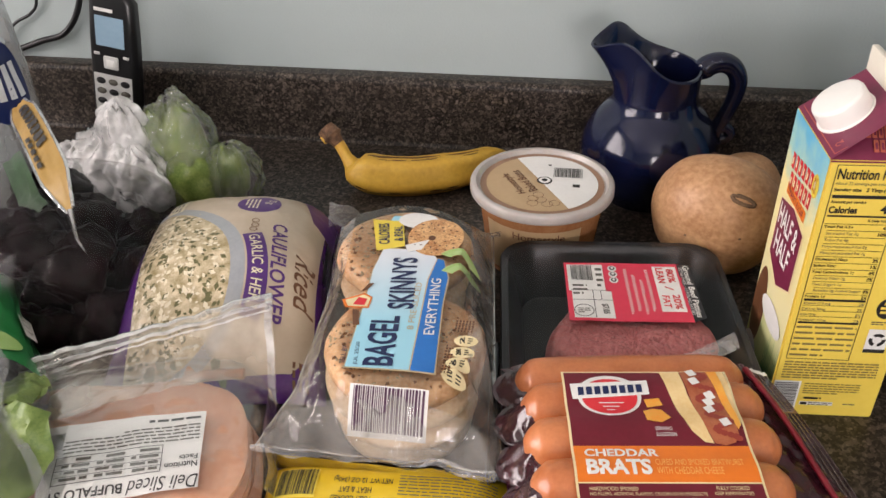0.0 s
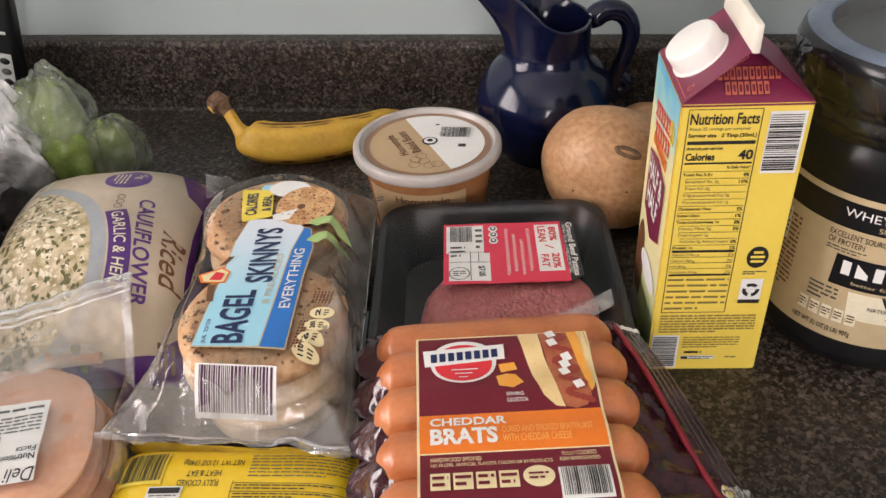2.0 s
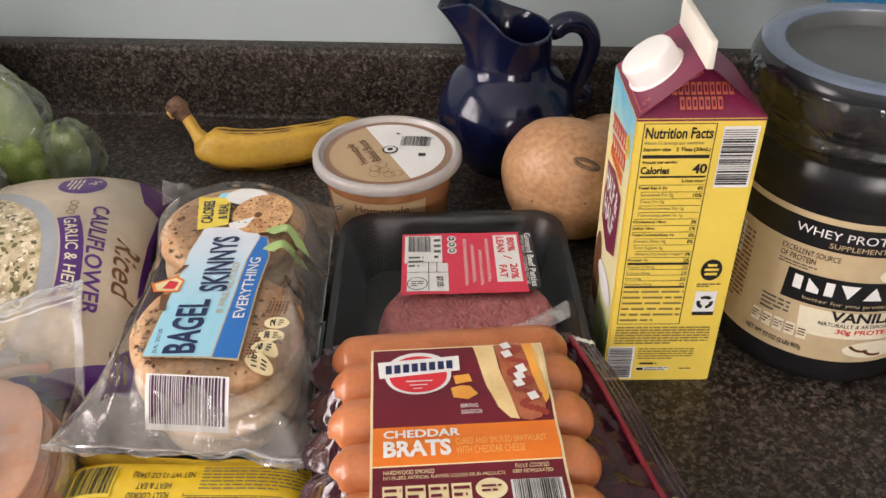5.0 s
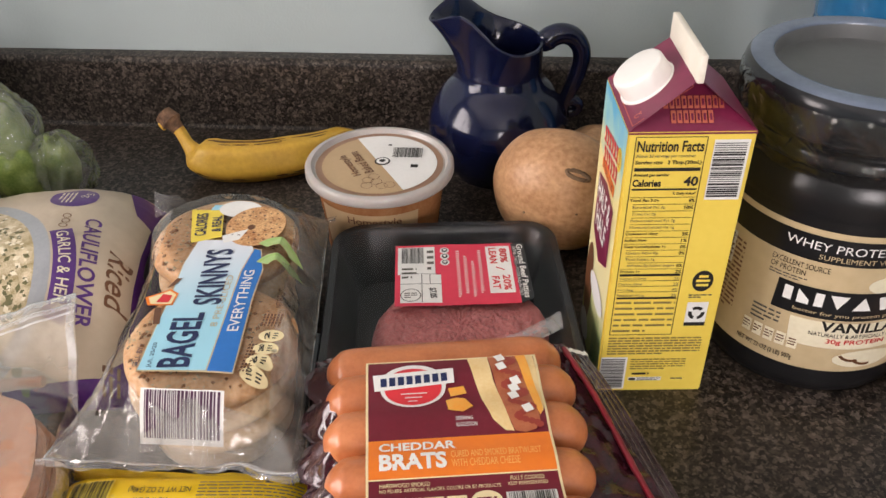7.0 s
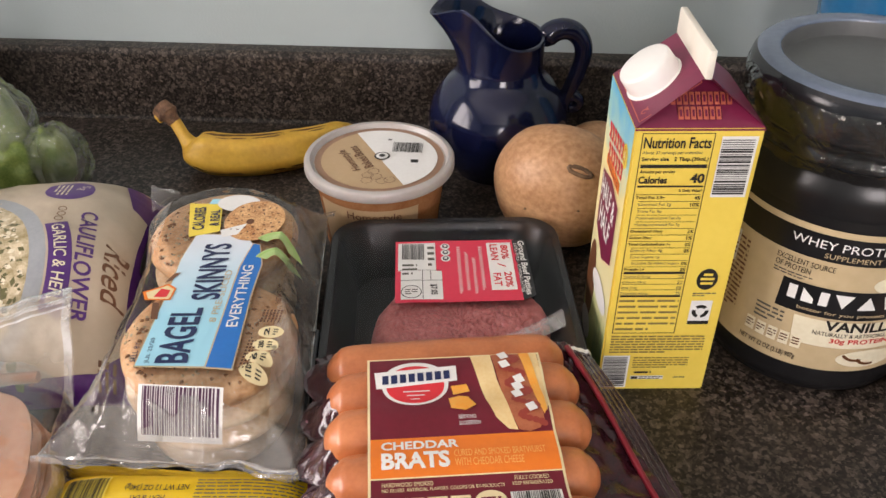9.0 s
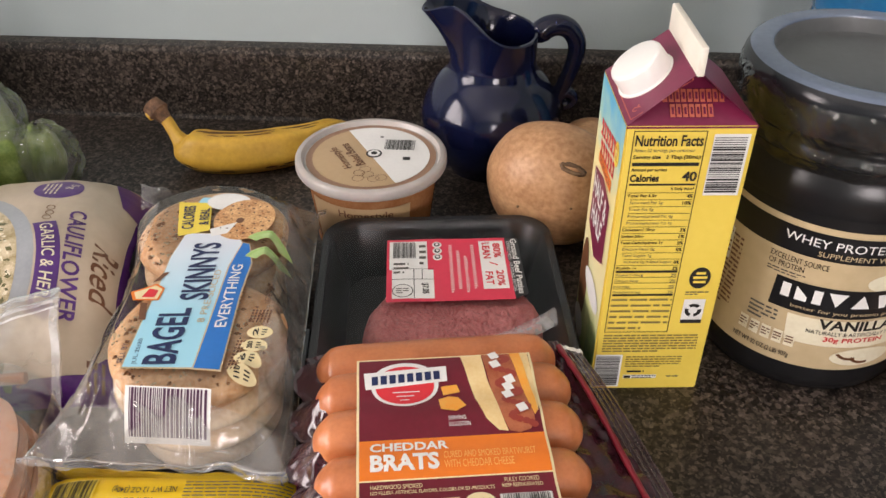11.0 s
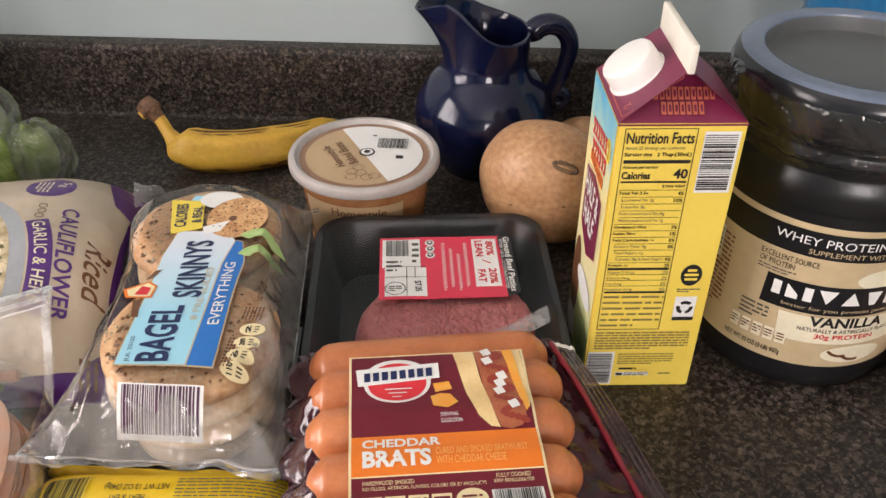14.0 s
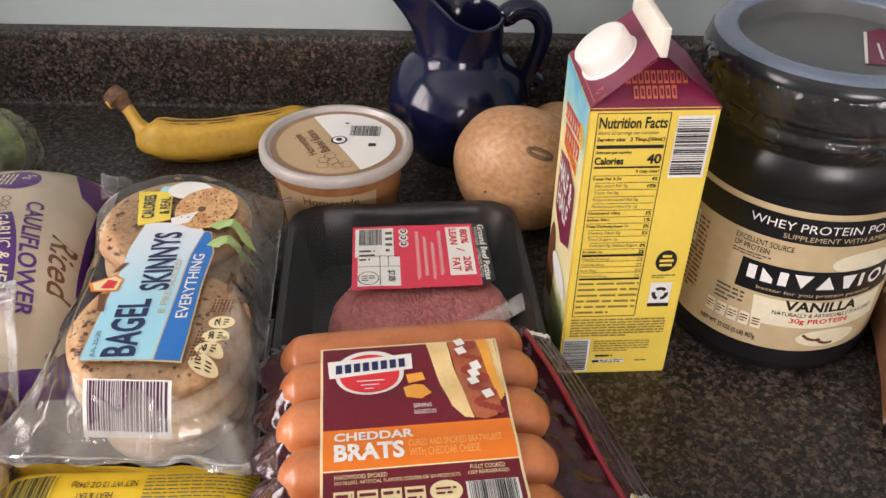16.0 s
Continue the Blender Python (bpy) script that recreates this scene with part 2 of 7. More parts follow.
def glyphs(body, bold=0.0):
    key = (body, bold)
    if key not in GLYPHS:
        cu = bpy.data.curves.new("writing", "FONT")
        cu.body, cu.resolution_u, cu.offset = body, 3, bold
        ob = bpy.data.objects.new("writing", cu)
        scene.collection.objects.link(ob)
        me = bpy.data.meshes.new_from_object(ob.evaluated_get(bpy.context.evaluated_depsgraph_get()))
        vs, fs = [tuple(q.co[:2]) for q in me.vertices], [tuple(q.vertices) for q in me.polygons]
        bpy.data.objects.remove(ob)
        bpy.data.curves.remove(cu)
        bpy.data.meshes.remove(me)
        xs, ys = [q[0] for q in vs], [q[1] for q in vs]
        x0, x1, y0, y1 = min(xs), max(xs), min(ys), max(ys)
        GLYPHS[key] = ([((x - x0) / (x1 - x0), (y - y0) / max(y1 - y0, 1e-6)) for x, y in vs], fs)
    return GLYPHS[key]


def rings(loops, close_first=True, close_last=True):
    n = len(loops[0])
    v = [q for lp in loops for q in lp]
    f = [(j * n + i, j * n + (i + 1) % n, (j + 1) * n + (i + 1) % n, (j + 1) * n + i) for j in range(len(loops) - 1) for i in range(n)]
    if close_first:
        f.append(tuple(range(n))[::-1])
    if close_last:
        f.append(tuple(range((len(loops) - 1) * n, len(loops) * n)))
    return v, f


class Print:
    """Printing on a surface: on(u, v, h) gives the place at u, v of the label and h above it. Every colour becomes one part."""

    def __init__(self, parent, on, step=0.006):
        self.parent, self.on, self.step, self.sets, self.count, self.batch = parent, on, step, {}, 0, 0

    def add(self, name, mat, pts, faces, layer):
        self.count += 1
        v, f = self.sets.setdefault((name, mat.name, self.batch or -self.count), ([], []))
        k = len(v)
        v += [self.on(x, y, 0.0003 * layer) for x, y in pts]
        f += [tuple(i + k for i in q) for q in faces]

    def rect(self, x0, y0, x1, y1, mat, layer=1, name="print"):
        nu, nv = max(1, int(abs(x1 - x0) / self.step)), max(1, int(abs(y1 - y0) / self.step))
        pts = [(x0 + (x1 - x0) * i / nu, y0 + (y1 - y0) * j / nv) for j in range(nv + 1) for i in range(nu + 1)]
        self.add(name, mat, pts, [(j * (nu + 1) + i, j * (nu + 1) + i + 1, (j + 1) * (nu + 1) + i + 1, (j + 1) * (nu + 1) + i) for j in range(nv) for i in range(nu)], layer)

    def shape(self, corners, mat, layer=1, name="print"):
        """A star-shaped outline, filled in rings round its middle."""
        fine = []
        for a, b in zip(corners, corners[1:] + corners[:1]):
            k = max(1, int(math.dist(a, b) / self.step))
            fine += [(a[0] + (b[0] - a[0]) * i / k, a[1] + (b[1] - a[1]) * i / k) for i in range(k)]
        cx, cy, n = sum(q[0] for q in fine) / len(fine), sum(q[1] for q in fine) / len(fine), len(fine)
        rings = max(1, int(max(math.dist(q, (cx, cy)) for q in fine) / self.step))
        pts = [(cx + (q[0] - cx) * r / rings, cy + (q[1] - cy) * r / rings) for r in range(1, rings + 1) for q in fine] + [(cx, cy)]
        faces = [(n * rings, i, (i + 1) % n) for i in range(n)]
        faces += [(r * n + i, (r + 1) * n + i, (r + 1) * n + (i + 1) % n, r * n + (i + 1) % n) for r in range(rings - 1) for i in range(n)]
        self.add(name, mat, pts, faces, layer)

    def oval(self, cx, cy, rx, ry, mat, layer=1, name="print", n=36):
        self.shape([(cx + rx * math.cos(2 * math.pi * i / n), cy + ry * math.sin(2 * math.pi * i / n)) for i in range(n)], mat, layer, name)

    def ring(self, cx, cy, r0, r1, a0, a1, mat, layer=1, name="print", n=40):
        k = max(1, int(abs(r1 - r0) / self.step))
        pts = [(cx + r * math.cos(a0 + (a1 - a0) * i / n), cy + r * math.sin(a0 + (a1 - a0) * i / n)) for r in [r0 + (r1 - r0) * j / k for j in range(k + 1)] for i in range(n + 1)]
        self.add(name, mat, pts, [(j * (n + 1) + i, j * (n + 1) + i + 1, (j + 1) * (n + 1) + i + 1, (j + 1) * (n + 1) + i) for j in range(k) for i in range(n)], layer)

    def text(self, body, x0, y0, x1, y1, mat, layer=2, name="lettering", turn=0.0, bold=0.0, slant=0.0, bend=None):
        """Writing that fills the box; turn: degrees about the box's middle; bend: (cx, cy, r) sets it on an arc."""
        vs, fs = glyphs(body, bold)
        c, s, mx, my = math.cos(radians(turn)), math.sin(radians(turn)), (x0 + x1) / 2, (y0 + y1) / 2
        pts = []
        for u, v in vs:
            x, y = (u - 0.5) * (x1 - x0) + slant * (v - 0.5) * (y1 - y0), (v - 0.5) * (y1 - y0)
            if bend:
                r, a = bend[2] + y, math.atan2(my - bend[1], mx - bend[0]) - x / bend[2]
                pts.append((bend[0] + r * math.cos(a), bend[1] + r * math.sin(a)))
            else:
                pts.append((mx + x * c - y * s, my + x * s + y * c))
        self.add(name, mat, pts, fs, layer)

    def lines(self, x0, y0, x1, y1, rows, mat, layer=2, fill=0.45, seed=1, name="small_print"):
        """Writing too small to read: rows of short bars."""
        rnd = random.Random(seed)
        self.count += 1
        self.batch = self.count
        h = (y1 - y0) / rows
        for j in range(rows):
            x = x0
            end = x0 + (x1 - x0) * (1.0 if j < rows - 1 else rnd.uniform(0.5, 0.9))
            while x < end:
                w = min(rnd.uniform(0.6, 2.2) * abs(h) * 1.3, end - x)
                self.rect(x, y1 - (j + 1) * h + h * (1 - fill) / 2, x + w, y1 - j * h - h * (1 - fill) / 2, mat, layer, name)
                x += w + abs(h) * 0.35
        self.batch = 0

    def barcode(self, x0, y0, x1, y1, across=True, layer=2, seed=3, mats=None, name="barcode"):
        """Bars side by side along x, or stacked along y."""
        dark, pale = mats or (INK, WHITE)
        self.rect(x0, y0, x1, y1, pale, layer, name + "_panel")
        rnd, p = random.Random(seed), 0.05
        self.count += 1
        self.batch = self.count
        while p < 0.95:
            w = rnd.choice((0.012, 0.012, 0.022, 0.032))
            a, b = p, min(p + w, 0.96)
            if across:
                self.rect(x0 + (x1 - x0) * a, y0 + (y1 - y0) * 0.1, x0 + (x1 - x0) * b, y1 - (y1 - y0) * 0.03, dark, layer + 1, name)
            else:
                self.rect(x0 + (x1 - x0) * 0.03, y0 + (y1 - y0) * a, x1 - (x1 - x0) * 0.08, y0 + (y1 - y0) * b, dark, layer + 1, name)
            p += w + rnd.choice((0.010, 0.014, 0.024))
        self.batch = 0

    def finish(self):
        for (name, mat, batch), (v, f) in self.sets.items():
            ob = part(name, (v, f), bpy.data.materials[mat], self.parent, smooth=True)
            if batch > 0:
                tagged(ob, kind="stuff")


# ---- the kitchen: worktop, upstand, walls ----
FRONT, BACK, WALL_Y = 0.275, 0.909, 0.931


def setting(name, geo, mat, label="", smooth=True):
    ob = part(name, geo, mat, None, "", smooth)
    return tagged(ob, label, name.split("_")[0], kind="structure")


def worktop_section():
    """The worktop's outline, from its underside round the rolled nose to the coved back and the upstand."""
    pts = [(BACK + 0.02, -0.038), (FRONT + 0.02, -0.038)]
    pts += [(FRONT + 0.019 - 0.019 * math.sin(a), -0.019 - 0.019 * math.cos(a)) for a in np.linspace(0.1, math.pi - 0.1, 9)]
    pts += [(FRONT + 0.04, 0.0), (0.6, 0.0), (BACK - 0.006, 0.0), (BACK - 0.002, 0.0012), (BACK, 0.005), (BACK - 0.0005, 0.03), (BACK - 0.001, 0.070)]
    pts += [(BACK + 0.006 - 0.007 * math.cos(a), 0.073 + 0.007 * math.sin(a)) for a in np.linspace(0.2, math.pi / 2, 6)]
    pts += [(WALL_Y - 0.001, 0.080), (WALL_Y - 0.001, -0.038)]
    return pts


def extrude_x(section, x0, x1):
    n = len(section)
    v = [Vector((x, y, z)) for x in (x0, x1) for y, z in section]
    return v, [(i, i + n, (i + 1) % n + n, (i + 1) % n) for i in range(n)] + [tuple(range(n)), tuple(range(n, 2 * n))[::-1]]


setting("worktop", extrude_x(worktop_section(), -1.5, 1.5), STONE, "dark speckled laminate worktop with a low upstand")
setting("cabinet_front", block(-1.5, FRONT + 0.03, -0.80, 1.5, FRONT + 0.05, -0.04, 0.002), CABINET, "painted base cabinet front under the worktop")
setting("plinth", block(-1.5, FRONT + 0.09, -0.91, 1.5, FRONT + 0.11, -0.80), BLACK, "dark recessed plinth below the cabinet")
setting("floor", block(-1.7, -2.6, -0.95, 1.7, 1.1, -0.91), FLOOR, "brown wooden kitchen floor")
setting("ceiling", block(-1.7, -2.6, 1.55, 1.7, 1.1, 1.6), CEIL, "white painted kitchen ceiling")
setting("wall_north", block(-1.7, WALL_Y, -0.91, 1.7, WALL_Y + 0.1, 1.55), WALL, "pale grey-green painted wall behind the worktop")
setting("wall_east", block(1.5, -2.4, -0.91, 1.6, WALL_Y, 1.55), WALL, "pale painted kitchen side wall")


def wall_with_window(name, span, opening, m, label):
    """A wall along local x with one opening; span: x0, x1; opening: x0, x1, z0, z1."""
    (a, b), (p, q, z0, z1) = span, opening
    bm = bmesh.new()
    for x0, x1, zz0, zz1 in ((a, p, -0.91, 1.55), (q, b, -0.91, 1.55), (p, q, -0.91, z0), (p, q, z1, 1.55)):
        bmesh.ops.create_cube(bm, size=1, matrix=Matrix.LocRotScale(((x0 + x1) / 2, 0, (zz0 + zz1) / 2), None, (x1 - x0, 0.1, zz1 - zz0)))
    ob = part(name, bm, WALL, None, "", False, m)
    return tagged(ob, label, "wall", kind="structure")


wall_with_window("wall_west", (-2.4, WALL_Y), (WIN_Y0, WIN_Y1, WIN_Z0, WIN_Z1), pose(WIN_X, 0, 0, 0, 0, 90), "pale painted kitchen side wall with a window opening")
# unseen wall; its opening is added to let the rear fill through
wall_with_window("wall_south", (-1.5, 1.5), (0.2, 1.3, 0.25, 1.25), pose(0, -2.35, 0), "pale painted kitchen wall with a window opening")


def window(name, m, wide, high):
    """A white casement in its opening: local x along the wall, y into the room."""
    it = thing(name, m, "white painted casement window with clear panes", "window", kind="structure")
    part("window_frame", rings([[Vector((x, y, z)) for x, z in ((-a, -b), (a, -b), (a, b), (-a, b))] for a, b, y in
                                ((wide / 2, high / 2, -0.01), (wide / 2, high / 2, 0.03), (wide / 2 - 0.045, high / 2 - 0.045, 0.03), (wide / 2 - 0.045, high / 2 - 0.045, -0.01), (wide / 2, high / 2, -0.01))], False, False), CEIL, it, smooth=False)
    part("mullion", block(-0.02, -0.008, -high / 2 + 0.045, 0.02, 0.028, high / 2 - 0.045, 0.003), CEIL, it)
    for x in (-1, 1):
        w = wide / 4 - 0.034
        ob = part("pane", block(x * wide / 4 - w + x * -0.012, 0.006, -high / 2 + 0.046, x * wide / 4 + w + x * -0.012, 0.009, high / 2 - 0.046), GLASS, it)
        ob.visible_shadow = False
    return it


window("window_1", pose(WIN_X, (WIN_Y0 + WIN_Y1) / 2, (WIN_Z0 + WIN_Z1) / 2, 0, 0, -90), WIN_Y1 - WIN_Y0 - 0.004, WIN_Z1 - WIN_Z0 - 0.004)
# added casement, never in view, in front of the rear fill lamp
window("added_window", pose(0.75, -2.35, 0.75, 0, 0, 0), 1.096, 0.996)

# ---- the cream carton ----
CARDBOARD = paint("yellow_coated_card", (0.88, 0.66, 0.11), (0.84, 0.62, 0.09), 20, 0.34, 0.04, 250)
FIN = paint("unprinted_card", (0.83, 0.78, 0.68), (0.79, 0.74, 0.63), 60, 0.5)
CAP = paint("white_moulded_plastic", (0.86, 0.84, 0.80), (0.83, 0.81, 0.77), 30, 0.35)
RED_LINE = paint("salmon_print", (0.55, 0.13, 0.08), None, 60, 0.4)


def scene_print(name, stops, scale):
    """A printed panel whose colours run from the top down, with soft cloudy edges."""
    m, n, l, p = material(name)
    co, sx, t, a, r = n.new("ShaderNodeTexCoord"), n.new("ShaderNodeSeparateXYZ"), n.new("ShaderNodeTexNoise"), n.new("ShaderNodeMath"), n.new("ShaderNodeValToRGB")
    t.inputs["Scale"].default_value = 60
    mul = n.new("ShaderNodeMath")
    mul.operation, mul.inputs[1].default_value = "MULTIPLY", scale
    a.operation = "MULTIPLY_ADD"
    a.inputs[1].default_value = 0.22
    l.new(co.outputs["Object"], sx.inputs[0])
    l.new(co.outputs["Object"], t.inputs[0])
    l.new(sx.outputs[2], mul.inputs[0])
    l.new(t.outputs[0], a.inputs[0])
    l.new(mul.outputs[0], a.inputs[2])
    l.new(a.outputs[0], r.inputs[0])
    e = r.color_ramp.elements
    e[0].position, e[0].color = stops[0][0], (*stops[0][1], 1)
    e[1].position, e[1].color = stops[1][0], (*stops[1][1], 1)
    for pos, c in stops[2:]:
        e.new(pos).color = (*c, 1)
    l.new(r.outputs[0], p.inputs["Base Color"])
    p.inputs["Roughness"].default_value = 0.34
    return m


def fading_print(name, c0, c1, y0, y1):
    """A printed colour that runs over into another along local y."""
    m, n, l, p = material(name)
    co, sx, mr, mx = n.new("ShaderNodeTexCoord"), n.new("ShaderNodeSeparateXYZ"), n.new("ShaderNodeMapRange"), n.new("ShaderNodeMix")
    mx.data_type = "RGBA"
    mr.inputs[1].default_value, mr.inputs[2].default_value = y0, y1
    mx.inputs[6].default_value, mx.inputs[7].default_value = (*c0, 1), (*c1, 1)
    l.new(co.outputs["Object"], sx.inputs[0])
    l.new(sx.outputs[1], mr.inputs[0])
    l.new(mr.outputs[0], mx.inputs[0])
    l.new(mx.outputs[2], p.inputs["Base Color"])
    p.inputs["Roughness"].default_value = 0.35
    return m


CARTON_SIDE = scene_print("carton_side_print", ((0.12, (0.45, 0.56, 0.16)), (0.42, (0.82, 0.76, 0.42)), (0.76, (0.86, 0.76, 0.34)), (0.87, (0.36, 0.64, 0.60)), (0.98, (0.13, 0.48, 0.70))), 4.2)


def cream_carton(m):
    W, H, R = 0.0745, 0.206, 0.029
    it = thing("cream_carton", m, "yellow and maroon gable-top cream carton with white screw cap", "carton")
    # body: front panel at local y 0, side panel at local x 0
    v = [Vector(q) for q in ((0, 0, 0), (W, 0, 0), (W, W, 0), (0, W, 0), (0, 0, H), (W, 0, H), (W, W, H), (0, W, H))]
    bm = bmesh.new()
    bv = [bm.verts.new(q) for q in v]
    for f in ((0, 1, 5, 4), (1, 2, 6, 5), (2, 3, 7, 6), (0, 3, 2, 1), (3, 0, 4, 7)):
        bm.faces.new([bv[i] for i in f])
    bmesh.ops.recalc_face_normals(bm, faces=bm.faces[:])
    bmesh.ops.bevel(bm, geom=[e for e in bm.edges if abs(e.verts[0].co.z - e.verts[1].co.z) > 0.1], offset=0.0012, segments=2, affect="EDGES")
    part("body", bm, CARDBOARD, it)
    # gable: two roof panels to the ridge, tucked-in triangle at front and back
    rz, tuck, k = H + R, 0.028, 0.0012
    ridge0, ridge1 = Vector((W / 2, 0.006, rz)), Vector((W / 2, W - 0.006, rz))
    part("roof_panel", ([Vector((0, 0, H)), Vector((W / 2 - 0.002, 0.004, rz)), Vector((W / 2 - 0.002, W - 0.004, rz)), Vector((0, W, H))], [(0, 1, 2, 3)]), MAROON, it, smooth=False)
    part("roof_panel", ([Vector((W, 0, H)), Vector((W / 2 + 0.002, 0.004, rz)), Vector((W / 2 + 0.002, W - 0.004, rz)), Vector((W, W, H))], [(3, 2, 1, 0)]), MAROON, it, smooth=False)
    for y, s in ((0, 1), (W, -1)):
        inner = Vector((W / 2, y + s * tuck, rz - 0.004))
        a, b, lo = Vector((0, y, H)), Vector((W, y, H)), Vector((W / 2, y + s * 0.004, rz))
        part("gable_tuck", ([a, b, inner, Vector((W / 2 - 0.002, y + s * 0.004, rz)), Vector((W / 2 + 0.002, y + s * 0.004, rz))], [(0, 1, 2), (0, 2, 3), (1, 4, 2)]), MAROON, it, smooth=False)
    fin = block(W / 2 - 0.0022, 0.003, rz - 0.001, W / 2 + 0.0022, W - 0.003, rz + 0.016, 0.001)
    part("sealed_fin", fin, FIN, it, "cream-white unprinted sealed fin")
    # screw cap on the side roof panel
    slope = math.atan2(R, W / 2)
    cm = Matrix.Translation((W * 0.225, W * 0.50, H + R * 0.45)) @ pose(0, 0, 0, 0, -math.degrees(slope), 0)
    prof = [(0.0195, -0.002), (0.0195, 0.001), (0.0178, 0.0015), (0.0176, 0.0125), (0.0168, 0.0142), (0.0150, 0.0148), (0.0, 0.0148)]
    part("screw_cap", moved(lathe(prof, 48), cm @ Matrix.Scale(0.94, 4)), CAP, it, "white plastic screw cap")
    # front panel printing; x across, z up
    p = Print(it, lambda x, y, h: Vector((x, -h, y)), 0.02)
    T = H
    p.rect(0.0, T - 0.0016, W, T - 0.0004, MAROON, 1, "band")
    bx0, bx1, by0, by1 = 0.0045, 0.0465, 0.052, T - 0.0030
    for a, b, c, d in ((bx0, by0, bx1, by0 + 0.0005), (bx0, by1 - 0.0005, bx1, by1), (bx0, by0, bx0 + 0.0005, by1), (bx1 - 0.0005, by0, bx1, by1)):
        p.rect(a, b, c, d, INK, 1, "panel_rule")
    x0, x1 = bx0 + 0.0015, bx1 - 0.0015
    p.text("Nutrition Facts", x0, by1 - 0.0098, x1, by1 - 0.0025, INK, bold=0.02)
    p.text("About 32 servings per container", x0, by1 - 0.0142, x1 - 0.004, by1 - 0.0114, GREY_INK)
    p.text("Serving size   2 Tbsp.(30mL)", x0, by1 - 0.0188, x1, by1 - 0.0155, INK, bold=0.02)
    p.rect(x0, by1 - 0.0228, x1, by1 - 0.0205, INK, 2, "panel_rule")
    p.text("Amount per serving", x0, by1 - 0.0270, x0 + 0.021, by1 - 0.0242, INK, bold=0.02)
    p.text("Calories", x0, by1 - 0.0335, x0 + 0.017, by1 - 0.0284, INK, bold=0.03)
    p.text("40", x1 - 0.0085, by1 - 0.0332, x1, by1 - 0.0265, INK, bold=0.03)
    p.rect(x0, by1 - 0.0360, x1, by1 - 0.0348, INK, 2, "panel_rule")
    p.text("% Daily Value*", x1 - 0.014, by1 - 0.0398, x1, by1 - 0.0372, INK, bold=0.02)
    y = by1 - 0.0412
    for word, gap, bold, pc in (("Total Fat 3.5g", 0, 1, "4%"), ("Saturated Fat 2g", 2, 0, "10%"), ("Trans Fat 0g", 2, 0, ""), ("Polyunsaturated Fat 0g", 2, 0, ""), ("Monounsaturated Fat 1g", 2, 0, ""),
                                ("Cholesterol 10mg", 0, 1, "3%"), ("Sodium 30mg", 0, 1, "1%"), ("Total Carbohydrate 1g", 0, 1, "0%"), ("Dietary Fiber 0g", 2, 0, "0%"), ("Total Sugars 1g", 2, 0, ""),
                                ("Includes 0g Added Sugars", 4, 0, "0%"), ("Protein 1g", 0, 1, "2%")):
        p.rect(x0 + gap * 0.001, y, x1, y + 0.0003, INK, 2, "panel_rule")
        p.text(word, x0 + gap * 0.001, y - 0.0035, x0 + gap * 0.001 + len(word) * 0.00125, y - 0.0009, INK if bold else GREY_INK, bold=0.02 if bold else 0)
        if pc:
            p.text(pc, x1 - 0.0018 * len(pc), y - 0.0035, x1, y - 0.0009, INK, bold=0.02)
        y -= 0.0049
    p.rect(x0, y - 0.0008, x1, y + 0.0010, INK, 2, "panel_rule")
    for word in ("Vitamin D 0mcg", "Calcium 30mg", "Iron 0mg", "Potassium 41mg"):
        p.text(word, x0, y - 0.0042, x0 + len(word) * 0.00125, y - 0.0016, GREY_INK)
        p.text("2%" if word[0] != "I" else "0%", x1 - 0.0036, y - 0.0042, x1, y - 0.0016, GREY_INK)
        y -= 0.0046
        p.rect(x0, y, x1, y + 0.0003, INK, 2, "panel_rule")
    p.rect(x0, y - 0.0012, x1, y, INK, 2, "panel_rule")
    p.lines(x0, by0 + 0.0015, x1, y - 0.002, 6, FAINT_INK, seed=5, fill=0.34)
    p.lines(bx0, 0.034, 0.068, 0.0505, 7, FAINT_INK, seed=6, fill=0.5)
    p.lines(0.022, 0.020, 0.060, 0.031, 5, FAINT_INK, seed=7, fill=0.4)
    p.lines(0.024, 0.0145, 0.044, 0.018, 1, INK, seed=8)
    p.rect(0.022, 0.0095, 0.045, 0.0128, WHITE, 1, "mark_panel")
    p.rect(0.0225, 0.010, 0.027, 0.0123, INK, 2, "small_print")
    p.lines(0.028, 0.0095, 0.0445, 0.0128, 2, INK, 2, seed=9)
    p.lines(0.052, 0.0105, 0.064, 0.0125, 1, GREY_INK, seed=10)
    p.barcode(0.0012, 0.002, 0.0195, 0.032, across=False, seed=11)
    p.barcode(0.0505, T - 0.046, 0.0715, T - 0.005, across=False, seed=12)
    p.oval(0.0605, 0.0975, 0.0068, 0.0085, INK, 1, "seal")
    for j, w in enumerate((0.0030, 0.0045, 0.0040)):
        p.rect(0.0605 - w, 0.1005 - j * 0.0035, 0.0605 + w, 0.1025 - j * 0.0035, CARDBOARD, 2, "seal_print")
    p.lines(0.053, 0.0835, 0.068, 0.0872, 2, GREY_INK, seed=13)
    p.rect(0.0535, 0.060, 0.0675, 0.080, WHITE, 1, "mark_panel")
    p.rect(0.0535, 0.060, 0.0675, 0.063, INK, 2, "small_print")
    for a in (90, 210, 330):
        p.ring(0.0605, 0.0710, 0.0030, 0.0055, radians(a - 48), radians(a + 40), INK, 2, "small_print", 8)
    p.finish()
    # brand block on the tucked gable: two rows of outlined bars
    g = Print(it, lambda x, y, h: Vector((x, tuck * (y / (R - 0.004)) - h * 2, H + y + h)), 0.02)
    rnd = random.Random(4)
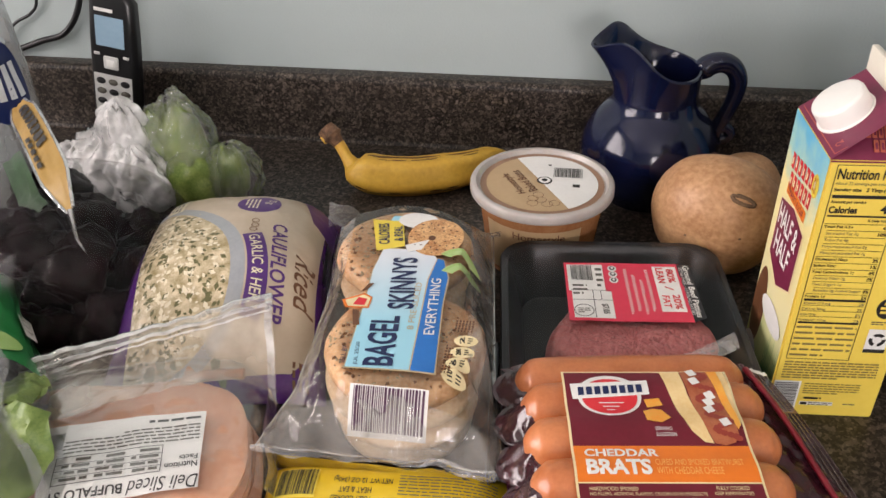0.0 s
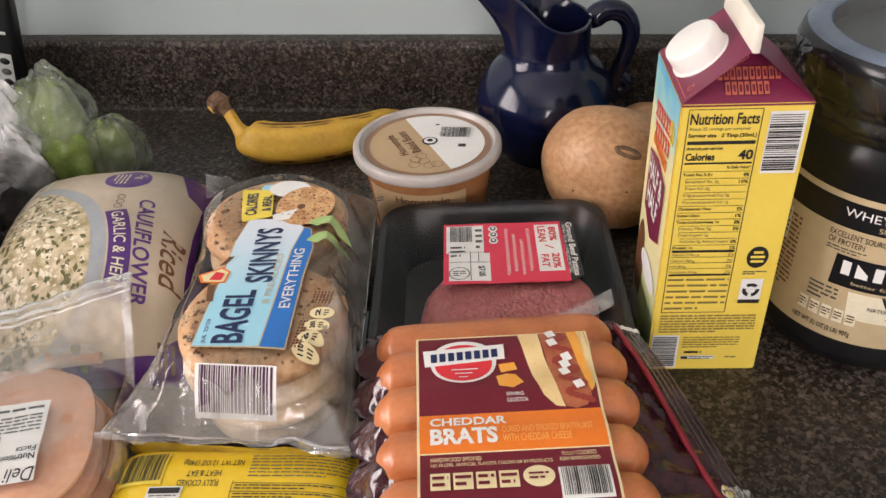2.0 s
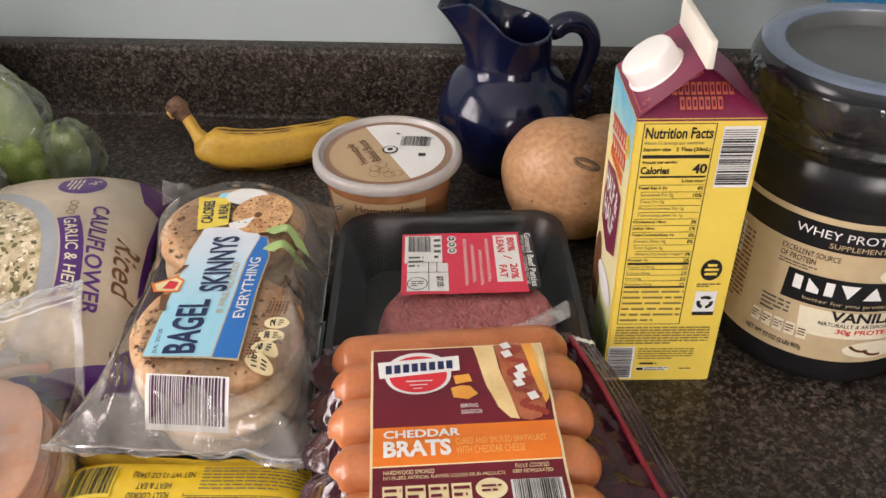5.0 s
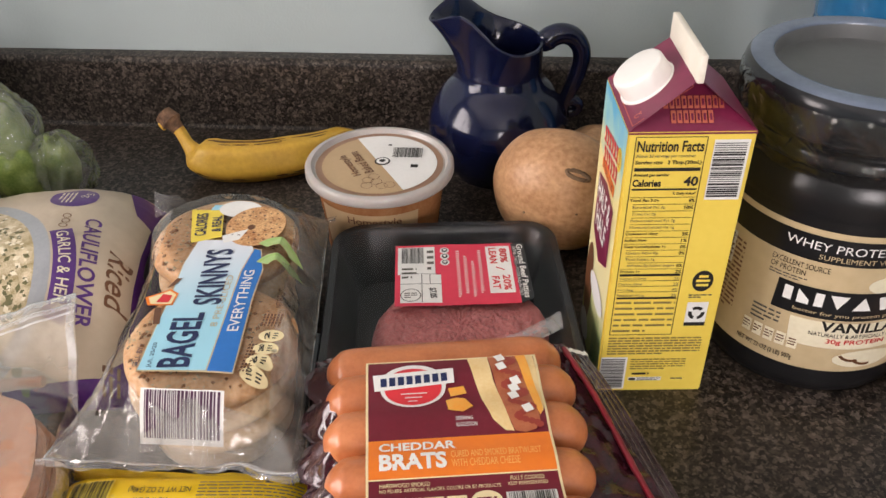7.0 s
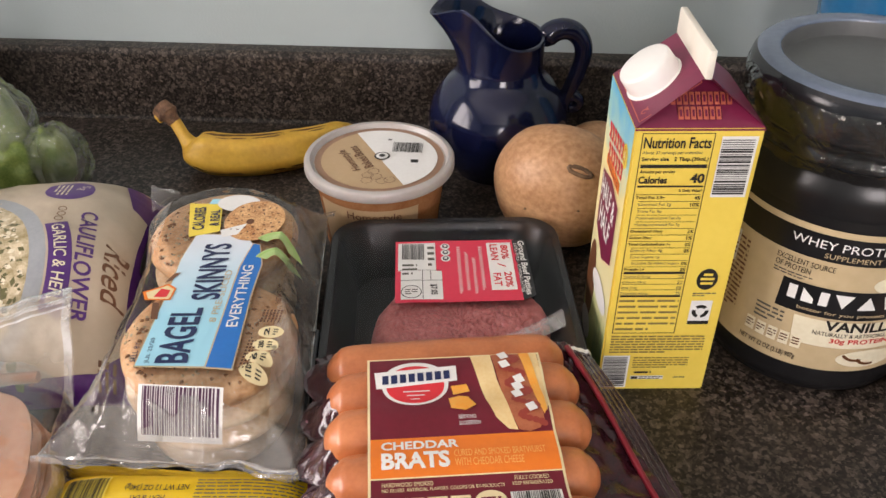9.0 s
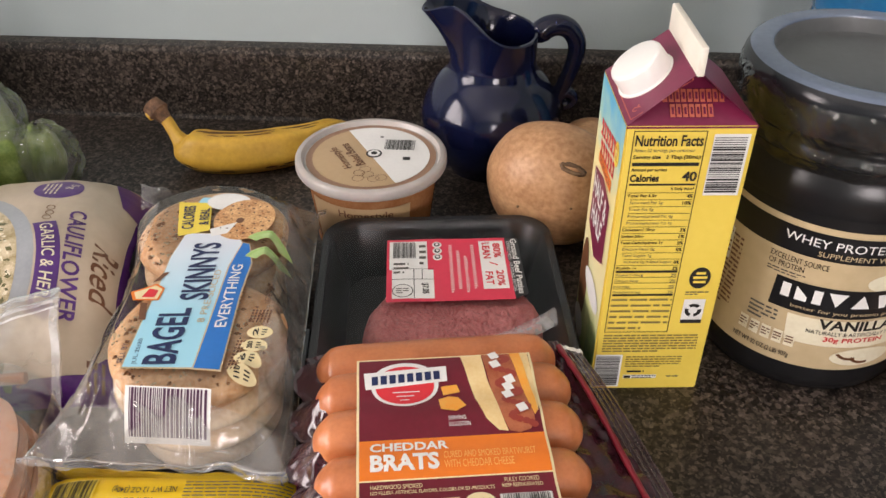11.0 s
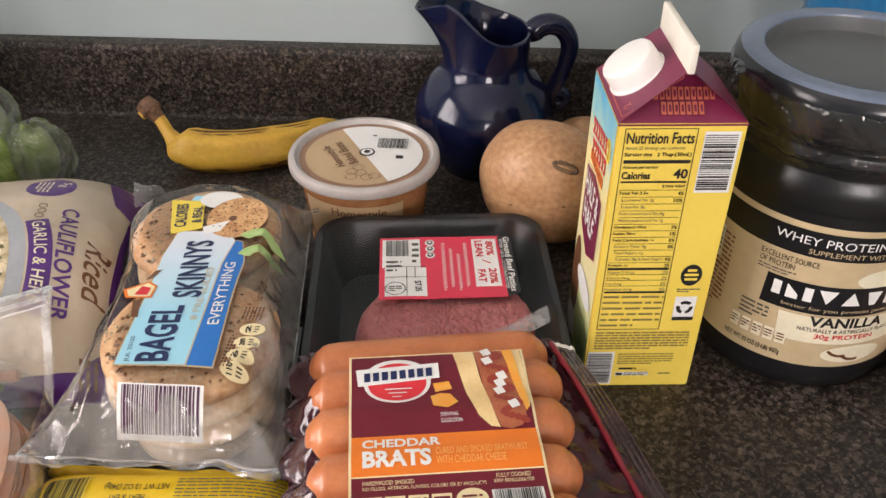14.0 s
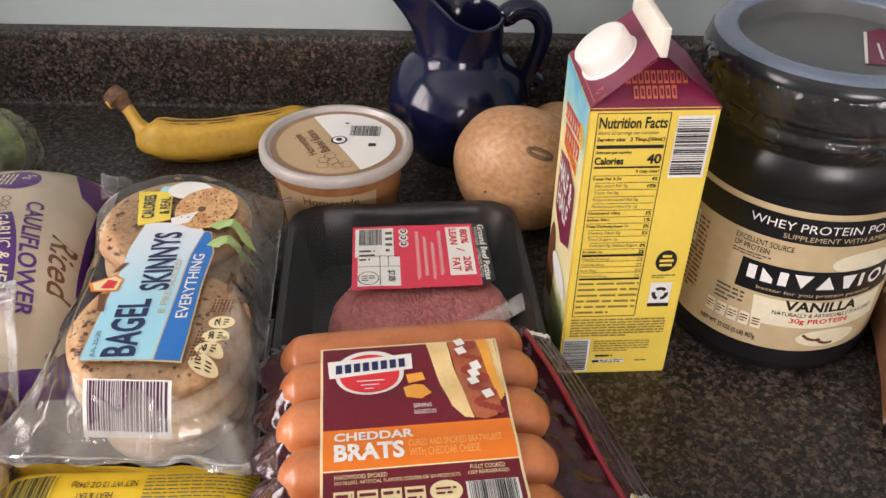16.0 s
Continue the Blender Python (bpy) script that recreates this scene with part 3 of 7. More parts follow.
    for j, (a, b, zz) in enumerate(((0.0205, 0.0530, 0.0095), (0.0245, 0.0490, 0.0035))):
        x = a
        while x < b:
            g.rect(x, zz, x + 0.0028, zz + 0.0052, RED_LINE, 2, "brand_block")
            g.rect(x + 0.0007, zz + 0.0012, x + 0.0020, zz + 0.004, MAROON, 3, "brand_block_inset")
            x += 0.0036
    g.finish()
    # roof panel rules and small marks beside the cap
    nrm = Vector((-math.sin(slope), 0, math.cos(slope)))
    r = Print(it, lambda x, y, h: Vector((x * math.cos(slope), y, H + x * math.sin(slope))) + nrm * h, 0.02)
    L = R / math.sin(slope)
    for a, b, c, d in ((0.003, 0.003, 0.0036, W - 0.003), (0.003, 0.003, L - 0.004, 0.0036), (L - 0.0046, 0.003, L - 0.004, W - 0.003)):
        r.rect(a, b, c, d, RED_LINE, 1, "roof_rule")
    for i in range(5):
        r.ring(0.008 + 0.004 * i, 0.0105 + 0.001 * (i % 2), 0.0014, 0.0021, 0, 5, RED_LINE, 1, "roof_flourish", 10)
    r.finish()
    # side panel
    s = Print(it, lambda x, y, h: Vector((-h, x, y)), 0.02)
    s.rect(0.0006, 0.0006, W - 0.0006, H - 0.0006, CARTON_SIDE, 1, "side_picture")
    for j, (zz, n) in enumerate(((0.176, 7), (0.162, 6))):
        for i in range(n):
            s.rect(0.010 + i * 0.0075 + j * 0.004, zz - i * 0.0011, 0.0155 + i * 0.0075 + j * 0.004, zz + 0.011 - i * 0.0011, RED, 2, "brand_block")
            s.rect(0.0117 + i * 0.0075 + j * 0.004, zz + 0.003 - i * 0.0011, 0.0138 + i * 0.0075 + j * 0.004, zz + 0.008 - i * 0.0011, CREAM, 3, "brand_block_inset")
    s.oval(0.012, 0.181, 0.006, 0.008, YELLOW, 2, "round_mark")
    s.rect(0.016, 0.1510, 0.058, 0.1590, ORANGE, 2, "ribbon")
    s.text("RICH & CREAMY", 0.020, 0.1530, 0.054, 0.1573, MAROON, 3)
    s.shape([(0.010, 0.099), (0.036, 0.086), (0.064, 0.099), (0.064, 0.145), (0.036, 0.1515), (0.010, 0.145)], CREAM, 2, "plaque_edge")
    s.shape([(0.0115, 0.100), (0.036, 0.088), (0.0625, 0.100), (0.0625, 0.144), (0.036, 0.1500), (0.0115, 0.144)], MAROON, 3, "plaque")
    # the writing runs from the back edge to the front edge when seen from outside
    f = Print(it, lambda x, y, h: Vector((-h, W - x, y)), 0.02)
    f.text("HALF &", 0.015, 0.126, 0.058, 0.143, WHITE, 4, bold=0.02)
    f.text("HALF", 0.018, 0.106, 0.052, 0.123, WHITE, 4, bold=0.02)
    f.oval(0.014, 0.052, 0.013, 0.034, BROWN, 2, "printed_cup")
    f.oval(0.044, 0.064, 0.024, 0.010, WHITE, 3, "printed_cream")
    f.oval(0.016, 0.014, 0.015, 0.012, WHITE, 3, "printed_cream")
    for i in range(9):
        f.shape([(0.048 + i * 0.0028, 0.003), (0.050 + i * 0.0028, 0.003), (0.0485 + i * 0.003, 0.045 + 0.008 * (i % 3))], GREEN, 4, "printed_grass")
    f.finish()
    s.finish()
    return it


cream_carton(pose(0.1975, 0.522, 0, 0, 0, 4))

# ---- the protein powder jar ----
# ring of the black lid: its bluish reflection is mixed into the base colour
LID_RIM = paint("lid_ring_reflection_tint", (0.16, 0.20, 0.27), (0.135, 0.17, 0.235), 30, 0.22)
LID_SIDE = paint("black_lid_plastic", (0.016, 0.018, 0.022), None, 30, 0.2)
LID_WELL = paint("dull_dark_plastic", (0.115, 0.122, 0.122), (0.10, 0.105, 0.105), 20, 0.4)
SHRINK = film("shrink_band_film", haze=0.012, rough=0.035, crinkle=1.0, scale=50, gloss=2.4)


def powder_jar(m):
    it = thing("powder_jar", m, "large black protein powder jar with gold label and recessed lid", "jar")
    R = 0.0745
    body = [(0.0, 0.0), (R - 0.012, 0.0), (R - 0.004, 0.002), (R - 0.0005, 0.010), (R, 0.018), (R, 0.024), (R - 0.001, 0.026), (R - 0.001, 0.150), (R, 0.152), (R + 0.0005, 0.158), (R, 0.168),
            (R - 0.004, 0.179), (R - 0.010, 0.186), (R - 0.010, 0.194)]
    part("body", lathe(smooth_profile(body, 3), 96), BLACK, it)
    lid = [(R - 0.006, 0.184), (R + 0.0005, 0.187), (R + 0.001, 0.195), (R - 0.0015, 0.198), (R - 0.001, 0.201), (R + 0.0035, 0.204), (R + 0.004, 0.222), (R + 0.0035, 0.229), (R + 0.001, 0.234), (R - 0.003, 0.2362), (R - 0.012, 0.2362), (R - 0.0135, 0.234)]
    part("lid", lathe(smooth_profile(lid[:9], 4), 96, False), LID_SIDE, it, "glossy black screw lid")
    part("lid_rim", lathe(smooth_profile(lid[8:], 4), 96, False), LID_RIM, it, "blue-grey flat lid ring")
    part("lid_well", lathe([(R - 0.0134, 0.2345), (R - 0.0145, 0.224), (R - 0.018, 0.222), (0.0, 0.222)], 96, False), LID_WELL, it, "recessed dull grey lid centre")

    def wrap(u, v):
        a, z = 2 * math.pi * u, 0.176 + 0.053 * v
        r = R + 0.0048 + 0.0009 * nz(math.cos(a) * 5, math.sin(a) * 5, z * 60)
        if z < 0.204:
            r -= min(1.0, (0.204 - z) / 0.006) * 0.0032
        if z < 0.19:
            r -= (0.19 - z) * 0.38
        if z > 0.224:
            r -= (z - 0.224) * 0.35
        return Vector((r * math.cos(a), r * math.sin(a), z))

    part("shrink_band", sheet(160, 26, wrap), SHRINK, it, "crinkled clear shrink band round the lid")
    # maroon packet's reflection in the lid well, laid on as flat coloured shapes
    w = Print(it, lambda x, y, h: Vector((x, y, 0.2222 + h)), 0.02)
    w.shape([(0.0130, -0.0190), (0.0480, -0.0250), (0.0560, 0.0100), (0.0420, 0.0380), (0.0290, 0.0300)], MAROON, 1, "packet_reflection")
    w.shape([(0.0115, -0.0190), (0.0135, -0.0190), (0.0295, 0.0300), (0.0275, 0.0305)], WHITE, 2, "packet_reflection_edge")
    for i in range(4):
        w.shape([(0.024 + 0.006 * i, -0.012), (0.0255 + 0.006 * i, -0.012), (0.031 + 0.006 * i, 0.012), (0.0295 + 0.006 * i, 0.012)], WHITE, 2, "packet_reflection_stripe")
    w.finish()
    # label: x runs along the surface, its middle facing local -y
    def on(x, y, h):
        a = -math.pi / 2 + x / R
        r = R - 0.0006 + h
        return Vector((r * math.cos(a), r * math.sin(a), y))

    p = Print(it, on, 0.004)
    p.rect(-0.19, 0.024, 0.19, 0.1435, GOLD, 0.5, "label")
    p.rect(-0.19, 0.1185, 0.19, 0.1388, BLACK, 1.5, "label_band")
    p.text("WHEY PROTEIN POWDER", -0.051, 0.1280, 0.062, 0.1345, WHITE, 3)
    p.text("SUPPLEMENT WITH AMINO ACIDS", -0.029, 0.1212, 0.062, 0.1252, GOLD, 3)
    p.text("EXCELLENT SOURCE", -0.057, 0.1105, -0.020, 0.115, INK, 2)
    p.text("OF PROTEIN", -0.057, 0.1045, -0.034, 0.109, INK, 2)
    p.lines(-0.057, 0.0985, -0.032, 0.103, 2, GREY_INK, seed=21)
    p.shape([(-0.050, 0.0715), (0.062, 0.073), (0.064, 0.097), (-0.049, 0.097)], BLACK, 2, "name_panel")
    x = -0.044
    for kind, w in (("bar", 0.0055), ("low", 0.0075), ("bar", 0.0055), ("wedge", 0.012), ("peak", 0.012), ("flag", 0.010), ("bar", 0.003), ("ring", 0.014), ("bar", 0.007)):
        a, b, c, d = x, 0.0820, x + w, 0.0935
        if kind == "ring":
            p.ring((a + c) / 2, (b + d) / 2, 0.0038, 0.0060, 0, 2 * math.pi, WHITE, 3, "name_shape", 28)
        elif kind in ("wedge", "peak"):
            p.shape([(a, d), (c, d), ((a + c) / 2, b)] if kind == "wedge" else [(a, b), (c, b), ((a + c) / 2, d)], WHITE, 3, "name_shape")
        else:
            p.shape({"bar": [(a, b), (c, b), (c, d), (a, d)], "low": [(a, b), (c, b), (c, b + 0.004), (a, d)], "flag": [(a + 0.003, b), (c - 0.003, b), (c, d), (a, d)]}[kind], WHITE, 3, "name_shape")
        x += w + 0.0034
    p.text("better for you protein powder", -0.036, 0.0742, 0.042, 0.0782, GOLD, 3)
    p.shape([(-0.034, 0.046), (0.058, 0.046), (0.058, 0.071), (-0.036, 0.069)], LIGHT_CREAM, 1.5, "flavour_panel")
    p.text("VANILLA", -0.016, 0.0615, 0.034, 0.0705, INK, 3, bold=0.03)
    p.text("NATURALLY & ARTIFICIALLY FLAVORED", -0.022, 0.0565, 0.050, 0.060, INK, 3)
    p.text("30g PROTEIN", -0.010, 0.0495, 0.030, 0.0550, RED, 3, bold=0.01)
    p.lines(-0.062, 0.054, -0.042, 0.069, 4, GREY_INK, seed=22)
    for i in range(5):
        p.shape([(-0.066 + i * 0.0082, 0.040), (-0.0595 + i * 0.0082, 0.040), (-0.0595 + i * 0.0082, 0.0515), (-0.066 + i * 0.0082, 0.0515)], LIGHT_CREAM, 1.5, "fact_tab")
        p.lines(-0.0655 + i * 0.0082, 0.0425, -0.060 + i * 0.0082, 0.050, 3, BROWN, 3, seed=30 + i)
    p.text("NET WT 32 OZ (2 LB) 907g", -0.068, 0.029, -0.028, 0.0345, INK, 3, bold=0.01)
    p.oval(0.020, 0.036, 0.022, 0.008, LIGHT_CREAM, 1.2, "printed_flower")
    for i in range(2):
        p.ring(0.012 + 0.010 * i, 0.047 - 0.004 * i, 0.011, 0.0132, radians(215), radians(285), BROWN, 2.5, "printed_pod", 12)
    p.oval(0.030, 0.103, 0.024, 0.009, LIGHT_CREAM, 1.2, "printed_swirl")
    p.lines(-0.098, 0.045, -0.078, 0.110, 16, BROWN, 2, seed=44)
    p.barcode(-0.115, 0.085, -0.088, 0.112, across=False, seed=45)
    p.finish()
    return it


LIGHT_CREAM = paint("pale_cream_print", (0.80, 0.74, 0.56), (0.74, 0.67, 0.48), 30, 0.4)
powder_jar(pose(0.3585, 0.600, 0, 0, 0, -1) @ Matrix.Diagonal((1, 1, 0.94, 1)))

# ---- the dark blue jug ----
COBALT = paint("cobalt_glaze", (0.0052, 0.0080, 0.034), (0.0036, 0.0058, 0.025), 18, 0.13, spec=0.55, coat=0.0)


def glazed_jug(m):
    it = thing("jug", m, "glossy dark cobalt-blue ceramic pitcher with flared spout", "jug")
    n = 72
    prof = smooth_profile([(0.036, 0.0), (0.040, 0.002), (0.042, 0.005), (0.055, 0.022), (0.0655, 0.047), (0.0645, 0.068), (0.0545, 0.088), (0.0430, 0.101), (0.0395, 0.110)], 5)

    def rim(t):
        """Rim radius and height at angle t from the spout."""
        c = abs((t + math.pi) % (2 * math.pi) - math.pi)
        rr = np.interp(c, [0, 0.22, 0.45, 0.75, 1.1, 1.5, 2.4, math.pi], [0.0720, 0.0600, 0.0520, 0.0490, 0.0500, 0.0510, 0.0430, 0.0385])
        zz = np.interp(c, [0, 0.22, 0.45, 0.75, 1.1, 1.5, 1.9, 2.4, math.pi], [0.1560, 0.1630, 0.1700, 0.1720, 0.1600, 0.1430, 0.1385, 0.1370, 0.1380])
        return rr, zz

    def soft_rim(t):
        vals = [rim(t + d) for d in (-0.2, -0.1, 0, 0.1, 0.2)]
        return sum(q[0] for q in vals) / 5, sum(q[1] for q in vals) / 5

    rows = [[(r, z)] * n for r, z in prof]
    r0, z0 = prof[-1]
    steps = 12
    for s in range(1, steps + 1):
        row = []
        for i in range(n):
            rr, zz = soft_rim(2 * math.pi * i / n - math.pi)
            k = s / steps
            row.append((r0 + (rr - r0) * (k ** 1.7), z0 + (zz - z0) * k))
        rows.append(row)
    lip = rows[-1]
    rows.append([(r - 0.0012, z + 0.0016) for r, z in lip])
    rows.append([(r - 0.0034, z + 0.0012) for r, z in lip])
    for s in range(steps - 1, 0, -1):
        row = []
        for i in range(n):
            rr, zz = soft_rim(2 * math.pi * i / n - math.pi)
            k = s / steps
            row.append((r0 - 0.0045 + (rr - r0) * (k ** 1.7), z0 + (zz - z0) * k))
        rows.append(row)
    rows += [[(max(r - 0.0045, 0.0), max(z, 0.006))] * n for r, z in prof[::-1][::3]] + [[(0.0, 0.006)] * n]
    v = [Vector((r * math.cos(2 * math.pi * i / n), r * math.sin(2 * math.pi * i / n), z)) for row in rows for i, (r, z) in enumerate(row)]
    f = [(j * n + i, j * n + (i + 1) % n, (j + 1) * n + (i + 1) % n, (j + 1) * n + i) for j in range(len(rows) - 1) for i in range(n)]
    f.append(tuple(range(n))[::-1])
    part("body", (v, f), COBALT, it)
    h = smooth_profile([(0.0375, 0.0, 0.1290), (0.046, 0.0, 0.1385), (0.058, 0.0, 0.1415), (0.070, 0.0, 0.136), (0.077, 0.0, 0.122), (0.075, 0.0, 0.104), (0.069, 0.0, 0.086), (0.064, 0.0, 0.074), (0.060, 0.0, 0.067)], 6)
    rad = [(0.0110 - 0.0040 * min(1, i / len(h) * 1.3)) * min(1, 0.55 + 0.12 * i) for i in range(len(h))]
    part("handle", tube(h, rad, 18), COBALT, it)
    curl = [(0.070 + 0.0075 * math.cos(a), 0.0, 0.068 + 0.0070 * math.sin(a)) for a in np.linspace(3.4, -1.8, 12)]
    part("handle_curl", tube(curl, [0.0070 - 0.0002 * i for i in range(12)], 14), COBALT, it)
    return it


glazed_jug(pose(0.1235, 0.829, 0, 0, 0, 8))

# ---- the squash ----
SQUASH = paint("tan_squash_skin", (0.58, 0.335, 0.17), (0.38, 0.19, 0.085), 24, 0.46, 0.3, 150, sub=0.05, fine=0.55)
SCAR = paint("dry_brown_scar", (0.26, 0.16, 0.09), (0.12, 0.07, 0.04), 90, 0.8, 0.5, 300)


def squash(m):
    it = thing("squash", m, "round tan butternut squash with a scarred end", "squash")
    axis = smooth_profile([(0.0, 0.001), (0.001, 0.012), (0.006, 0.030), (0.017, 0.047), (0.038, 0.0585), (0.066, 0.0575), (0.092, 0.049), (0.112, 0.041), (0.140, 0.037), (0.170, 0.035), (0.186, 0.028), (0.192, 0.008)], 6)
    v, f = [], []
    n = 64
    for i, (y, r) in enumerate(axis):
        for k in range(n):
            a = 2 * math.pi * k / n
            w = 1 + 0.022 * nz(math.cos(a) * 2, math.sin(a) * 2, y * 25) + 0.006 * math.cos(5 * a)
            dent = 0.0015 * math.exp(-(r / 0.014) ** 2) if y < 0.02 else 0
            v.append(Vector((r * w * math.cos(a), y + dent, r * w * math.sin(a) - 0.031 * min(1, max(0, (y - 0.055) / 0.07)))))
    for j in range(len(axis) - 1):
        for k in range(n):
            a, b = j * n + k, j * n + (k + 1) % n
            f.append((a, a + n, b + n, b))
    f += [tuple(range(n)), tuple(range((len(axis) - 1) * n, len(axis) * n))[::-1]]
    part("skin", (v, f), SQUASH, it)
    # corky scar: a raised oval with a slit
    def on(x, z, h):
        d = Vector((0.30 + x, -0.62 + 0.0, 0.62 + z)).normalized()
        return Vector((0, 0.052, 0)) + Vector((d.x * 0.0595, d.y * 0.053, d.z * 0.0595)) * (1 + h * 14)
    ring = [on(0.10 + (0.17 + 0.04 * nz(a * 2, 0)) * math.cos(a), -0.02 + 0.07 * math.sin(a), 0.0010) for a in np.linspace(0, 2 * math.pi, 40)]
    part("scar_rim", tube(ring, [0.0020 + 0.0009 * nz(i * 0.7, 3) for i in range(40)], 8), SCAR, it, "corky brown scar")
    slit = [on(-0.04 + 0.28 * i / 11, -0.02 + 0.012 * math.sin(i), 0.0006) for i in range(12)]
    part("scar_slit", tube(slit, [0.0010] * 12, 6), BROWN, it)
    rnd = random.Random(8)
    for sx, sz in [(-0.42, 0.36), (0.05, -0.55), (-0.2, 0.34)] + [(rnd.uniform(-0.9, 0.25), rnd.uniform(-0.8, 0.6)) for _ in range(12)]:
        q = rnd.uniform(0.25, 0.9)
        part("blemish", moved(lathe([(0.0022 * q, -0.0006), (0.0016 * q, 0.0004), (0.0, 0.0005)], 10), Matrix.Translation(on(sx, sz, 0.0)) @ pose(0, 0, 0, 40, 0, 0)), SCAR, it)
    return it


squash(pose(0.160, 0.668, 0.0528, 0, 0, -22) @ Matrix.Diagonal((0.97, 0.955, 0.910, 1)))

# ---- the tub of beans ----
LID_PLASTIC = paint("milky_lid_plastic", (0.47, 0.435, 0.41), (0.42, 0.385, 0.36), 30, 0.3, sub=0.1)
BEANS = paint("bean_sauce_through_plastic", (0.42, 0.20, 0.09), (0.32, 0.13, 0.05), 60, 0.25)


def bean_tub(m):
    it = thing("bean_tub", m, "round plastic tub of baked beans with printed lid", "tub")
    part("cup", lathe(smooth_profile([(0.0, 0.0), (0.044, 0.0), (0.0465, 0.003), (0.0500, 0.030), (0.0535, 0.058), (0.0540, 0.064)], 4), 72), BEANS, it, "clear cup filled with brown beans")
    lid = [(0.0545, 0.0630), (0.0595, 0.0632), (0.0608, 0.0640), (0.0614, 0.0650), (0.0612, 0.0705), (0.0604, 0.0718), (0.0590, 0.0724), (0.0562, 0.0724), (0.0552, 0.0704), (0.0542, 0.0688), (0.0, 0.0688)]
    part("lid", lathe(lid, 96, False), LID_PLASTIC, it, "milky translucent snap-on lid")
    p = Print(it, lambda x, y, h: Vector((x, y, 0.0690 + h)), 0.01)
    p.oval(0, 0, 0.0528, 0.0528, paint("sauce_ring", (0.36, 0.20, 0.12), None, 50, 0.35), 0.2, "sauce_ring")
    p.oval(0, 0, 0.0475, 0.0475, TAN, 1, "lid_label")
    a0, n = radians(-60), 30
    p.shape([(0.0475 * math.cos(a0 + math.pi * i / n), 0.0475 * math.sin(a0 + math.pi * i / n)) for i in range(n + 1)], WHITE, 2, "lid_label_half")
    # the lid is read from the back: its writing is upside down
    p.text("Homestyle", -0.0415, -0.0095, -0.0055, -0.0005, BROWN, 3, turn=120, bold=0.01)
    p.text("Baked Beans", -0.0345, -0.0035, 0.0035, 0.0045, BROWN, 3, turn=120, bold=0.01)
    p.barcode(0.008, 0.008, 0.035, 0.027, across=True, layer=3, seed=51)
    p.oval(0.002, 0.003, 0.0065, 0.0065, INK, 3, "round_mark")
    p.oval(0.002, 0.003, 0.0050, 0.0050, WHITE, 4, "round_mark_inner")
    p.oval(0.002, 0.003, 0.0025, 0.0025, INK, 5, "round_mark")
    p.rect(0.026, -0.006, 0.032, -0.001, INK, 3, "small_mark")
    p.rect(0.004, 0.030, 0.007, 0.032, INK, 3, "small_mark")
    for i, (x, y) in enumerate(((-0.006, -0.028), (0.001, -0.030), (0.006, -0.036), (-0.006, -0.036), (0.012, -0.034), (-0.002, -0.022))):
        p.ring(x, y, 0.0042, 0.0046, 0, 2 * math.pi, BROWN, 3, "printed_bean", 20)
    p.finish()
    R = 0.0512
    s = Print(it, lambda x, y, h: Vector(((0.0478 + 0.115 * y * 1.02 + h) * math.cos(x / R - math.pi / 2), (0.0478 + 0.115 * y * 1.02 + h) * math.sin(x / R - math.pi / 2), y)), 0.004)
    s.rect(-0.046, 0.006, 0.036, 0.053, TAN, 1, "side_label")
    s.text("Homestyle", -0.020, 0.041, 0.022, 0.050, BROWN, 2, bold=0.01)
    s.finish()
    return it


bean_tub(pose(0.0235, 0.711, 0, 0, 0, 0) @ Matrix.Diagonal((1.035, 1.035, 1.05, 1)))

# ---- the banana ----
PEEL = paint("ripe_banana_peel", (0.74, 0.45, 0.055), (0.58, 0.32, 0.035), 26, 0.45, 0.1, 200, sub=0.04)
BRUISE = paint("brown_banana_bruise", (0.17, 0.08, 0.02), (0.09, 0.04, 0.012), 120, 0.6)


STEM = paint("dry_banana_stem", (0.24, 0.13, 0.07), (0.07, 0.035, 0.02), 160, 0.8, 0.6, 300)


